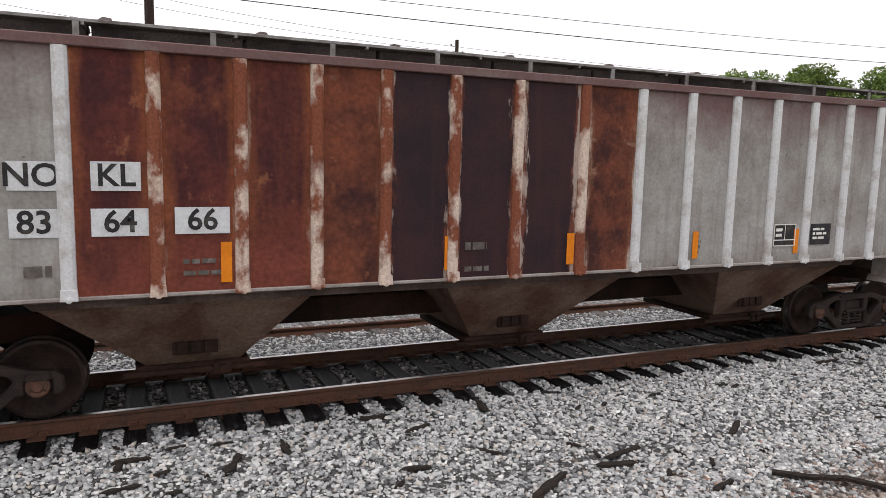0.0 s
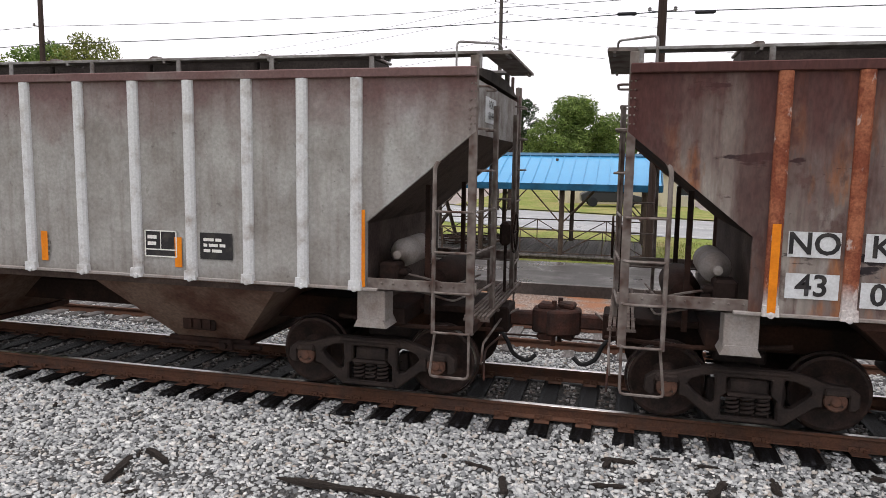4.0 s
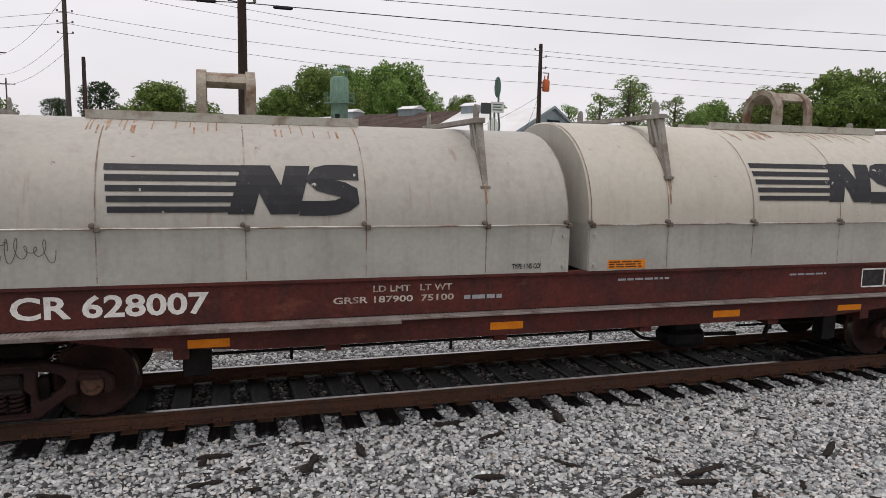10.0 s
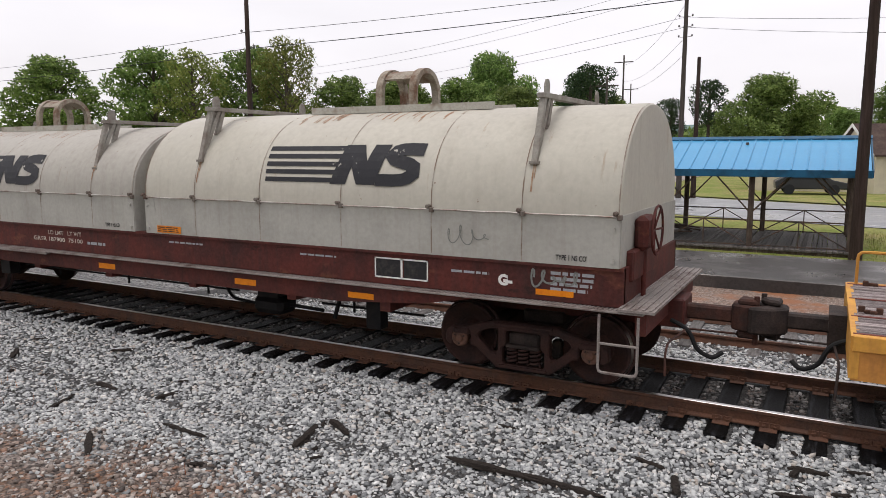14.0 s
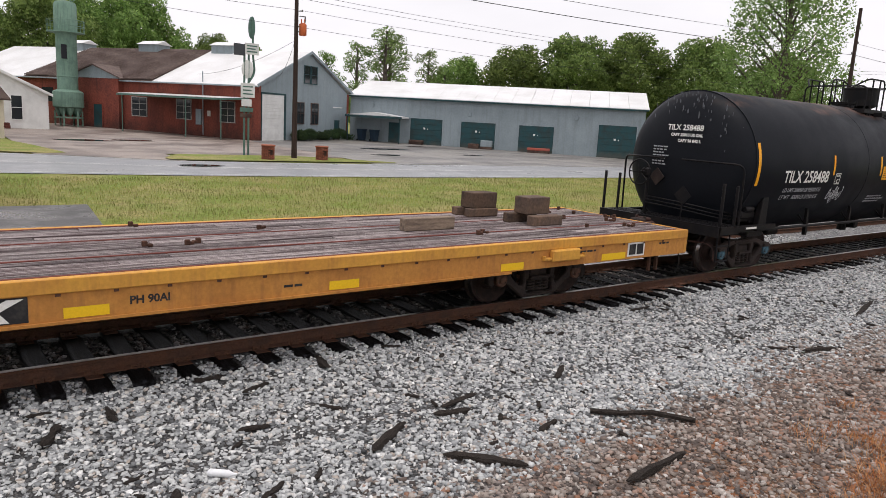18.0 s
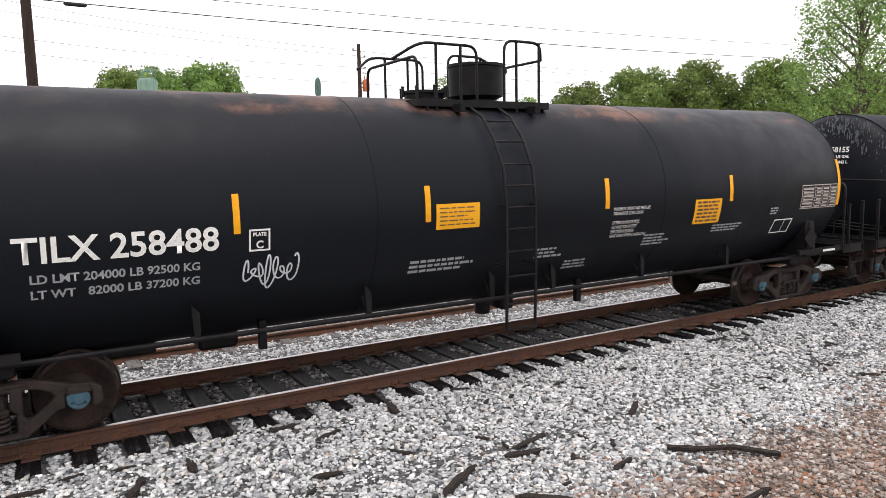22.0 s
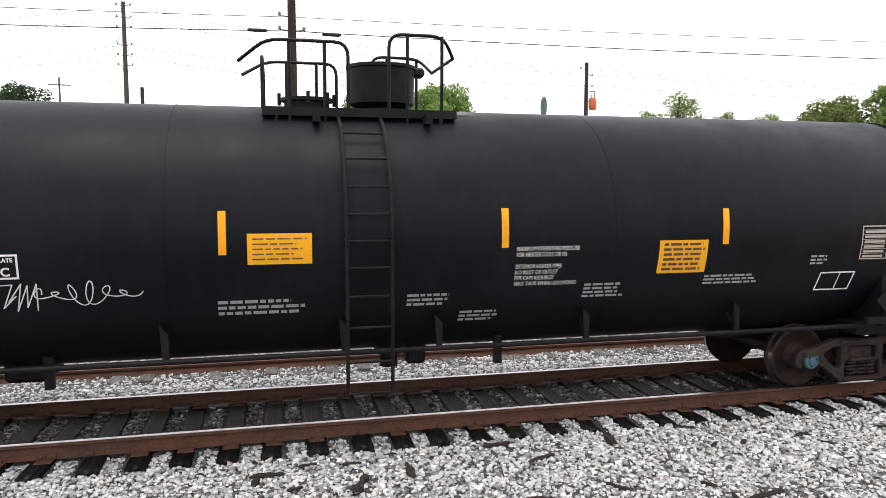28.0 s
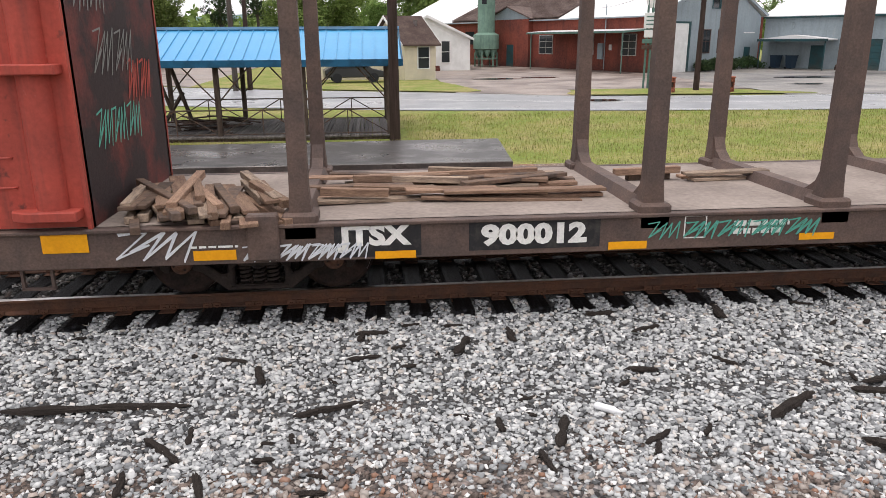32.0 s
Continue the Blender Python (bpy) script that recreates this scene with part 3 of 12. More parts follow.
TANKBLACK = pbr("tank_black_paint", (0.0058, 0.0068, 0.0098), 0.42, other=(0.0082, 0.0094, 0.0130), scale=1.2, grain=0.12, gscale=25, bump=0.05, rough2=0.55, spec=0.10, streak=((0.014, 0.0158, 0.019), 0.35))
BLACKSTEEL = pbr("black_painted_steel", (0.0065, 0.0065, 0.008), 0.5, other=(0.014, 0.012, 0.012), scale=5, grain=0.15, bump=0.1, spec=0.14)
TANKRUST = pbr("bare_rust_patch", (0.17, 0.088, 0.06), 0.8, other=(0.05, 0.036, 0.032), scale=3, grain=0.25)
CROWNWORN = pbr("worn_crown_paint", (0.0058, 0.0068, 0.0098), 0.42, other=(0.0082, 0.0094, 0.0130), scale=1.2, grain=0.12, gscale=25, bump=0.05, rough2=0.55, spec=0.10, streak=((0.014, 0.0158, 0.019), 0.35), spots=(((0.15, 0.078, 0.055), 0.75, 0.52, 0.64, 0.8, (1, 1, 1)), ((0.02, 0.017, 0.017), 3.5, 0.5, 0.6, 0.75, (1, 1, 1)), ((0.0085, 0.009, 0.0125), 0.35, 0.50, 0.56, 0.95, (1, 1, 1))), fade=(((0.0084, 0.0098, 0.0132), 3.45, 3.56, 1.6, 1.0),))
FLAKED = pbr("flaked_primer", (0.13, 0.14, 0.155), 0.7, other=(0.07, 0.075, 0.082), scale=8, grain=0.2)
YELLOWREF = pbr("yellow_reflector", (0.80, 0.36, 0.012), 0.45, other=(0.72, 0.31, 0.01), scale=6, grain=0.06, bump=0.02)
ORANGELAB = pbr("orange_label", (0.80, 0.38, 0.015), 0.5, grain=0.06, bump=0.02)
YELLOWLAB = pbr("yellow_label", (0.80, 0.50, 0.02), 0.5, grain=0.06, bump=0.02)
STENCIL = pbr("white_stencil", (0.74, 0.73, 0.70), 0.6, other=(0.50, 0.49, 0.47), scale=14, low=0.55, high=0.75, grain=0.08, bump=0.0)
GREYSTENCIL = pbr("grey_stencil", (0.33, 0.34, 0.36), 0.6, grain=0.15, bump=0.0)
DARKSTENCIL = pbr("dark_stencil", (0.025, 0.024, 0.026), 0.6, other=(0.06, 0.055, 0.05), scale=9, low=0.5, high=0.7, grain=0.1, bump=0.0)
FADEDWHITE = pbr("faded_white_stencil", (0.52, 0.47, 0.42), 0.6, other=(0.26, 0.18, 0.15), scale=12, low=0.45, high=0.65, grain=0.15, bump=0.0)
SPRAYWHITE = pbr("white_spray", (0.62, 0.64, 0.67), 0.6, grain=0.1, bump=0.0)
SPRAYTEAL = pbr("teal_spray", (0.10, 0.36, 0.28), 0.6, grain=0.1, bump=0.0)
SPRAYGREY = pbr("grey_spray", (0.20, 0.205, 0.19), 0.6, grain=0.1, bump=0.0)
PLATEWHITE = pbr("pale_marking_panel", (0.62, 0.64, 0.66), 0.6, other=(0.52, 0.53, 0.54), scale=6, grain=0.1, bump=0.02)


# ---- rolling stock: trucks, couplers ----
WR = 0.435


def spiral(x, y, z0, z1, r, turns):
    n = int(turns * 10)
    return [(x + r * math.cos(i * 2 * math.pi / 10), y + r * math.sin(i * 2 * math.pi / 10), z0 + (z1 - z0) * i / n) for i in range(n + 1)]


def make_truck_meshes():
    bm = bmesh.new()
    for s in (-1, 1):
        prof = [(0.085, 0.66), (WR - 0.09, 0.685), (WR - 0.02, 0.69), (WR + 0.028, 0.685), (WR + 0.024, 0.715), (WR, 0.73), (WR - 0.012, 0.805), (WR - 0.045, 0.815), (WR - 0.075, 0.80), (WR - 0.11, 0.765), (0.20, 0.735), (0.16, 0.80), (0.11, 0.83), (0.085, 0.83)]
        lathe(bm, [(r, s * v) for r, v in prof], 36, "y")
    lathe(bm, [(0.085, -0.95), (0.085, 0.95)], 12, "y")
    for f in bm.faces:
        c = f.calc_center_median()
        if abs(math.hypot(c.x, c.z) - WR + 0.005) < 0.02 and abs(f.normal.y) < 0.6:
            f.material_index = 1
    wheelset = mesh_of("wheelset", bm, [WHEELSTEEL, TREAD], True)
    bm = bmesh.new()
    lathe(bm, [(0.10, 0.0), (0.115, -0.02), (0.115, -0.09), (0.098, -0.105), (0.088, -0.098), (0.06, -0.10), (0.045, -0.118), (0.02, -0.12)], 18, "y")
    cap = mesh_of("bearing_cap", bm, None, True)
    bm = bmesh.new()
    for k in range(3):
        a = math.radians(90 + 120 * k)
        rod(bm, (0.074 * math.cos(a), -0.09, 0.074 * math.sin(a)), (0.074 * math.cos(a), -0.118, 0.074 * math.sin(a)), 0.011, 6)
    bolts = mesh_of("cap_bolts", bm, None)
    # one cast side frame: arched top, window for the bolster and springs, legs to the axle boxes
    half = [(0.42, 0.71), (0.60, 0.665), (0.78, 0.605), (1.00, 0.585), (1.09, 0.52), (1.10, 0.38), (1.05, 0.33), (0.985, 0.33), (0.985, 0.49), (0.735, 0.49), (0.735, 0.345), (0.66, 0.335), (0.36, 0.10)]
    out = [(-x, z) for x, z in half[::-1]] + half
    tri = [(0.35, 0.615), (0.47, 0.60), (0.60, 0.545), (0.64, 0.49), (0.58, 0.42), (0.44, 0.305), (0.37, 0.29), (0.345, 0.34)]
    holes = [[(-0.285, 0.165), (0.285, 0.165), (0.285, 0.37), (0.225, 0.42), (0.235, 0.60), (-0.235, 0.60), (-0.225, 0.42), (-0.285, 0.37)], tri, [(-x, z) for x, z in tri]]
    bm = bmesh.new()
    edges = []
    for loop in [out] + holes:
        vs = [bm.verts.new((x, 0, z)) for x, z in loop]
        edges += [bm.edges.new((vs[i], vs[(i + 1) % len(vs)])) for i in range(len(vs))]
    bmesh.ops.triangle_fill(bm, edges=edges, use_beauty=True)
    ext = bmesh.ops.extrude_face_region(bm, geom=list(bm.faces))
    bmesh.ops.translate(bm, vec=(0, 0.13, 0), verts=[g for g in ext["geom"] if isinstance(g, bmesh.types.BMVert)])
    bmesh.ops.recalc_face_normals(bm, faces=bm.faces)
    rim = [e for e in bm.edges if len(e.link_faces) == 2 and e.calc_face_angle(0) > 1.0]
    bmesh.ops.bevel(bm, geom=rim, offset=0.018, segments=1, affect="EDGES")
    # raised ribs and the axle-box housings
    for s in (-1, 1):
        box(bm, s * 0.86 - 0.12, s * 0.86 + 0.12, -0.035, 0.02, 0.49, 0.575, bevel=0.02)
    box(bm, -0.40, 0.40, -0.03, 0.02, 0.655, 0.70, bevel=0.012)
    box(bm, -0.33, 0.33, -0.025, 0.02, 0.115, 0.155, bevel=0.012)
    frame_me = mesh_of("side_frame", bm, TRUCKIRON)
    bm = bmesh.new()
    for x in (-0.155, 0.0, 0.155):
        pipe(bm, spiral(x, 0.055, 0.185, 0.385, 0.062, 4), 0.017, 6)
    springs = mesh_of("spring_nest", bm, TRUCKIRON, True)
    bm = bmesh.new()
    box(bm, -0.21, 0.21, -1.02, 1.02, 0.40, 0.58, bevel=0.03)
    box(bm, -0.22, 0.22, -1.09, -0.98, 0.395, 0.44, bevel=0.01)
    box(bm, -0.30, 0.30, -0.32, 0.32, 0.56, 0.74, bevel=0.03)
    bolster = mesh_of("bolster", bm, TRUCKIRON)
    bm = bmesh.new()
    for s in (-1, 1):
        rod(bm, (s * 0.33, -0.85, 0.36), (s * 0.33, 0.85, 0.36), 0.035, 8)
        for y in (-0.78, 0.78):
            box(bm, s * 0.36 - 0.05, s * 0.36 + 0.06, y - 0.06, y + 0.06, 0.26, 0.5, bevel=0.015)
    brake = mesh_of("brake_beam", bm, TRUCKIRON)
    return wheelset, cap, bolts, frame_me, springs, bolster, brake


TRUCK = make_truck_meshes()
ROLLING = []


def worn(ob, mat):
    """Another paint on an object that shares its mesh."""
    ob.material_slots[0].link = "OBJECT"
    ob.material_slots[0].material = mat
    return ob


def truck(car, x, capmat, spread=0.855, iron=None):
    wheelset, cap, bolts, frame_me, springs, bolster, brake = TRUCK
    for s in (-1, 1):
        ws = again("wheelset", wheelset, car, pose(x + s * spread, 0, WR), "steel wheelset with polished treads")
        if iron:
            worn(ws, iron)
        ROLLING.append((ws, x + s * spread))
        for side in (-1, 1):
            m = pose(0, side * 0.985, 0, 0, 0, 0 if side < 0 else 180)
            for name, me in (("bearing_cap", cap), ("cap_bolt", bolts)):
                ob = again(name, me, ws, m)
                if not me.materials:
                    me.materials.append(None)
                ob.material_slots[0].link = "OBJECT"
                ob.material_slots[0].material = capmat if name == "bearing_cap" else TRUCKIRON
    for side in (-1, 1):
        m = pose(x, side * 1.06, 0, 0, 0, 0 if side < 0 else 180)
        fr = again("side_frame", frame_me, car, m, "cast iron truck side frame")
        nest = again("spring_nest", springs, fr)
        if iron:
            worn(fr, iron), worn(nest, iron)
    again("bolster", bolster, car, pose(x, 0, 0))
    again("brake_beam", brake, car, pose(x, 0, 0))


MEETINGS = (13.61, 31.10, 48.925, 75.715, 93.305, 110.815)      # where two cars' couplers meet, along the train


def coupler(car, x, s, mat=None):
    """The draft gear at an end: shank, knuckle head, hose, uncoupling bar."""
    at = car.matrix_basis.translation.x + x
    m = min((s * (p - at) for p in MEETINGS if 0.2 < s * (p - at) < 1.0), default=0.45)
    bm = bmesh.new()
    box(bm, min(x - s * 0.55, x + s * (m - 0.2)), max(x - s * 0.55, x + s * (m - 0.2)), -0.085, 0.085, 0.79, 0.97, bevel=0.025)
    pts = [(-0.31, -0.11), (-0.20, -0.19), (0.02, -0.20), (0.06, -0.12), (0.0, -0.06), (-0.06, 0.0), (-0.05, 0.09), (0.09, 0.20), (0.12, 0.26), (0.04, 0.30), (-0.16, 0.25), (-0.31, 0.11)]
    prism(bm, [(x + s * (m + u), w * s) for u, w in pts], 0.72, 1.04, "z", bevel=0.025)
    pts = [(-0.24, -0.15), (-0.02, -0.17), (0.0, -0.07), (-0.08, 0.05), (-0.22, 0.12)]
    prism(bm, [(x + s * (m + u), w * s) for u, w in pts], 1.03, 1.11, "z", bevel=0.025)
    prism(bm, [(x + s * (m + u), w * s) for u, w in pts], 0.63, 0.73, "z", bevel=0.025)
    rod(bm, (x + s * (m - 0.03), -0.12 * s, 0.56), (x + s * (m - 0.03), -0.12 * s, 1.15), 0.032)
    part("coupler", bm, mat or CASTRUST, car, "rusty cast knuckle coupler")
    bm = bmesh.new()
    pipe(bm, arc([(x + s * (m - 0.12), -0.06, 0.66), (x + s * 0.08, -0.25, 0.70), (x + s * 0.04, -1.20, 0.74), (x + s * 0.05, -1.38, 0.66), (x + s * 0.06, -1.40, 0.42)], 0.08, 3), 0.014, 6)
    part("uncoupling_lever", bm, mat or CASTRUST, car, "thin bent uncoupling lever", True)
    bm = bmesh.new()
    pipe(bm, arc([(x - s * 0.1, -0.30, 0.80), (x + s * 0.12, -0.34, 0.72), (x + s * 0.22, -0.30, 0.45), (x + s * 0.40, -0.24, 0.36), (x + s * 0.50, -0.18, 0.44)], 0.15, 5), 0.028, 8)
    part("air_hose", bm, RUBBER, car, "black rubber air hose", True)


def bars(bm, x0, x1, z0, z1, n, surf, rng, gap=0.45, ragged=0.3):
    """Rows of unreadable small writing as plain broken bars on a side."""
    h = (z1 - z0) / n
    for k in range(n):
        za, zb = z1 - (k + 1) * h + h * gap * 0.5, z1 - k * h - h * gap * 0.5
        x, end = x0, x1 - rng.uniform(0, ragged) * (x1 - x0)
        while x < end:
            w = min(end - x, rng.uniform(0.05, 0.16))
            quad(bm, x, x + w, za, zb, surf)
            x += w + 0.022
    return bm


def quad(bm, x0, x1, z0, z1, surf, n=1):
    """A thin patch laid on a side; surf gives the side's y at a height."""
    for i in range(n):
        a, b = z0 + (z1 - z0) * i / n, z0 + (z1 - z0) * (i + 1) / n
        bm.faces.new([bm.verts.new((x, surf(z), z)) for x, z in ((x0, a), (x1, a), (x1, b), (x0, b))])
    return bm


def wheel_ring(bm, x, y, z, r, thick=0.016):
    """A hand wheel's rim, across the x axis."""
    pts = [(x, y + r * math.cos(k * math.pi / 12), z + r * math.sin(k * math.pi / 12)) for k in range(25)]
    return pipe(bm, pts, thick, 6)


def wrap_text(name, text, size, material, car, x, z, surf, label="", bold=0.0, width=0.0, align="CENTER", lean=0.0):
    ob = letters(name, text, size, material, car, Matrix(), label, bold, width, align, lean)
    for v in ob.data.vertices:
        v.co = (x + v.co.x, surf(z + v.co.y), z + v.co.y)
    return ob


def scribble(name, car, mat, x, z, w, h, surf, rng, n=14, thick=0.012, label=""):
    """Looping spray lines."""
    bm = bmesh.new()
    pts = []
    for i in range(n * 8 + 1):
        t = i / 8
        pts.append((x + w * (t / n - 0.5) + 0.075 * w * math.cos(t * 2.9), z + h * 0.5 * (math.sin(t * 2.9 + 0.5 * math.sin(t)) * (0.6 + 0.4 * math.sin(t * 0.7 + x)))))
    for (xa, za), (xb, zb) in zip(pts, pts[1:]):
        d = Vector((xb - xa, zb - za))
        if d.length < 1e-5:
            continue
        k = Vector((-d.y, d.x)).normalized() * thick
        q = [(xa + k.x, za + k.y), (xa - k.x, za - k.y), (xb - k.x, zb - k.y), (xb + k.x, zb + k.y)]
        lift = 0.0003 * (len(bm.faces) % 40)
        bm.faces.new([bm.verts.new((u, surf(v) - lift, v)) for u, v in q])
    return part(name, bm, mat, car, label)


GLYPHS = ([(0, 1), (0.35, 0.45), (0.8, 1)], [(0.35, 0.45), (0.25, 0)], [(0.9, 0.95), (0.1, 0.9), (0.15, 0.1), (0.95, 0.12)], [(0.12, 0.5), (0.7, 0.55)], [(0.05, 0), (0.15, 0.95), (0.75, 0.05), (0.9, 1)],
          [(0.1, 0.05), (0.5, 1), (0.9, 0.05)], [(0.25, 0.42), (0.75, 0.42)], [(0.1, 0), (0.12, 1), (0.7, 0.85), (0.2, 0.5), (0.8, 0.2), (0.1, 0)], [(0.0, 0.9), (0.9, 0.1)], [(0.1, 0.1), (0.85, 0.95)], [(0.2, 0.15), (0.1, 0.6), (0.5, 0.95), (0.9, 0.6), (0.75, 0.1), (0.2, 0.15)])


ZIGZAG = ([(0, 0.9), (0.35, 0.97), (0.05, 0.1), (0.42, 0.55), (0.2, 0.35), (0.58, 0.95), (0.4, 0.04), (0.74, 0.9), (0.68, 0.1), (0.98, 0.97), (0.93, 0.0)],)


def tag(name, car, mat, x, z, w, h, place, rng, n, thick, label="", shapes=GLYPHS, out=(0, -1, 0), passes=4):
    """Sprayed strokes in a row of angular shapes; place(u, v) gives a stroke's point in the car's space."""
    bm = bmesh.new()
    cell = w / n
    for k in range(n):
        for _ in range(passes):
            pts = rng.choice(shapes)
            lean = rng.uniform(0.0, 0.25) * cell
            q = [(x - w / 2 + cell * (k + 0.92 * a) + lean * b, z + h * (b - 0.5) * rng.uniform(0.9, 1.1)) for a, b in pts]
            for (xa, za), (xb, zb) in zip(q, q[1:]):
                d = Vector((xb - xa, zb - za))
                if d.length < 1e-4:
                    continue
                s = Vector((-d.y, d.x)).normalized() * thick
                e = d.normalized() * thick * 0.6
                lift = Vector(out) * (0.0004 * (len(bm.faces) % 45))
                bm.faces.new([bm.verts.new(Vector(place(u, v)) + lift) for u, v in ((xa + s.x - e.x, za + s.y - e.y), (xa - s.x - e.x, za - s.y - e.y), (xb - s.x + e.x, zb - s.y + e.y), (xb + s.x + e.x, zb + s.y + e.y))])
    return part(name, bm, mat, car, label)


# ---- tank cars ----
def tank_car(u0, number, seed):
    car = thing("tank_car", "black railway tank car with white lettering on the rails", "tank car", pose(u0, YC, 0), "train")
    rng = random.Random(seed)
    R, CZ, L = 1.53, 2.26, 7.45
    dx = 0.0 if number == "258488" else -0.13      # its marks sit a little off the other car's

    def surf(z):
        return -math.sqrt(max(0.01, (R + 0.006) ** 2 - (z - CZ) ** 2))

    bm = bmesh.new()
    head = ((0.02, 0.46), (0.5, 0.445), (0.85, 0.40), (1.15, 0.31), (1.36, 0.19), (1.47, 0.07), (R, -0.05))
    prof = [(r, -L - b) for r, b in head] + [(R, -2.4), (R, 2.4)] + [(r, L + b) for r, b in head[::-1]]
    lathe(bm, prof, 64, "x", (0, 0, CZ))
    for v in bm.verts:
        if v.co.x > 5:
            v.co.x += dx
    shell = part("tank", bm, CROWNWORN if number == "258488" else TANKBLACK, car, "glossy black cylindrical tank with rounded heads", True)
    bm = bmesh.new()
    for x in (-2.45, 2.6, -L + 0.02, L - 0.02):
        lathe(bm, [(R - 0.02, x - 0.012), (R + 0.004, x - 0.008), (R + 0.004, x + 0.008), (R - 0.02, x + 0.012)], 64, "x", (0, 0, CZ))
    apart("weld_seam", bm, TANKBLACK, shell, smooth=True)
    # flaked paint on the head and rust on the crown
    bm = bmesh.new()
    for k in range(60 if number == "258488" else 260):
        a = rng.gauss(-0.25, 0.42)
        r = 1.02 + 0.46 * rng.random() ** 0.8
        x = -L - 0.46 * math.sqrt(max(0.0, 1 - (r / R) ** 2.6)) - 0.03
        y, z = r * math.sin(a), CZ + r * math.cos(a)
        d = rng.uniform(0.008, 0.026)
        t = rng.uniform(1.2, 3.2)
        bm.faces.new([bm.verts.new((x + 0.006 * math.cos(q), y + d * math.cos(q) * rng.uniform(0.7, 1.2), z + t * d * math.sin(q) * rng.uniform(0.7, 1.2))) for q in (0.3, 1.1, 1.9, 2.9, 4.0, 5.2)])
    tagged(part("flaked_paint", bm, FLAKED, shell, "pale flaked paint on the tank head"), kind="stuff")
    # upright yellow reflectors
    for x, za, zb, w in ((-7.33 - dx, 1.90, 2.76, 0.10), (-4.17, 2.12, 2.56, 0.075), (-1.75, 2.11, 2.57, 0.08), (1.34, 2.13, 2.58, 0.085), (4.2, 2.12, 2.56, 0.085), (7.4, 1.91, 2.79, 0.085)):
        part("reflector", quad(bmesh.new(), x + dx - w / 2, x + dx + w / 2, za, zb, surf, 6), YELLOWREF, shell, "yellow reflective strip")
    wrap_text("car_number", "TILX " + number, 0.36, STENCIL, shell, -5.33, 2.07, surf, "white stencilled car number", 0.007, 1.93 + 0.5 * dx)
    wrap_text("load_limit", "LD LMT 204000 LB 92500 KG", 0.125, GREYSTENCIL, shell, -5.37, 1.79, surf, bold=0.003, width=1.60)
    wrap_text("light_weight", "LT WT   82000 LB 37200 KG", 0.125, GREYSTENCIL, shell, -5.37, 1.63, surf, bold=0.003, width=1.60)
    bm = bmesh.new()
    for q in ((-4.04, -3.80, 2.14, 2.16), (-4.04, -3.80, 1.91, 1.93), (-4.04, -4.02, 1.91, 2.16), (-3.82, -3.80, 1.91, 2.16)):
        quad(bm, *q, surf)
    part("plate_box", bm, STENCIL, shell)
    wrap_text("plate_letter", "C", 0.12, STENCIL, shell, -3.92, 1.98, surf, bold=0.004)
    wrap_text("plate_word", "PLATE", 0.055, STENCIL, shell, -3.92, 2.10, surf, bold=0.002)
    if number == "258488":
        scribble("spray_scrawl", shell, SPRAYWHITE, -3.78, 1.66, 0.62, 0.42, surf, rng, 16, 0.010, "white sprayed scrawl")
    else:
        tag("spray_scrawl", shell, SPRAYWHITE, -4.0, 1.72, 0.75, 0.30, lambda u, v: (u, surf(v), v), random.Random(21), 2, 0.006, "white sprayed scrawl", ZIGZAG, passes=1)
        scribble("spray_scrawl", shell, SPRAYWHITE, -3.22, 1.74, 0.95, 0.27, surf, rng, 13, 0.006, "thin white sprayed scrawl")
    part("warning_label", quad(bmesh.new(), -1.63, -0.96, 2.0, 2.33, surf, 3), ORANGELAB, shell, "orange warning label")
    bm = bars(bmesh.new(), -1.58, -1.0, 2.03, 2.30, 5, lambda z: surf(z) - 0.003, rng, 0.7)
    tagged(part("label_line", bm, TANKRUST, shell), kind="stuff")
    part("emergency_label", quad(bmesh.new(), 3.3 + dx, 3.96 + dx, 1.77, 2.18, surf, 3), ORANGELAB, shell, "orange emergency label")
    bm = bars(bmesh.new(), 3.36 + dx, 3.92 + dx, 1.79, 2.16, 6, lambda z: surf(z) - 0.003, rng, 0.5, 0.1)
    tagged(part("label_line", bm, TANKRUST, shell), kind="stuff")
    wrap_text("pressure_note", "MAXIMUM OPERATING PRESSURE\nFOR HEATER COILS 120 PSI\n\nEXTERIOR HEATER PIPES\nNO INLET OR OUTLET\nPIPE CAPS REQUIRED\nVENT TANK WHEN UNLOADING", 0.07, STENCIL, shell, 1.48 + dx, 1.90, surf, "small white stencilled notes", 0.0, 0.78, "LEFT")
    bm = bmesh.new()
    for x0, x1, z0, z1, n in ((-1.95, -0.95, 1.42, 1.62, 3), (0.10, 0.62, 1.45, 1.62, 3), (0.75, 1.25, 1.22, 1.38, 3), (2.25, 2.85, 1.48, 1.68, 4), (3.85, 4.65, 1.60, 1.74, 3), (5.35, 5.62, 1.82, 1.96, 3)):
        bars(bm, x0, x1, z0, z1, n, surf, rng)
    tagged(part("stencil_line", bm, GREYSTENCIL, shell), kind="stuff")
    bm = bmesh.new()
    for q in ((6.22, 7.35, 2.31, 2.325), (6.22, 7.35, 1.88, 1.893), (6.22, 6.235, 1.88, 2.325), (7.335, 7.35, 1.88, 2.325), (6.63, 6.642, 1.88, 2.325), (6.85, 6.862, 1.88, 2.325), (7.1, 7.112, 1.88, 2.325)):
        quad(bm, q[0] + dx, q[1] + dx, q[2], q[3], surf, 2)
    for k in range(6):
        quad(bm, 6.22 + dx, 7.35 + dx, 1.955 + 0.062 * k, 1.962 + 0.062 * k, surf)
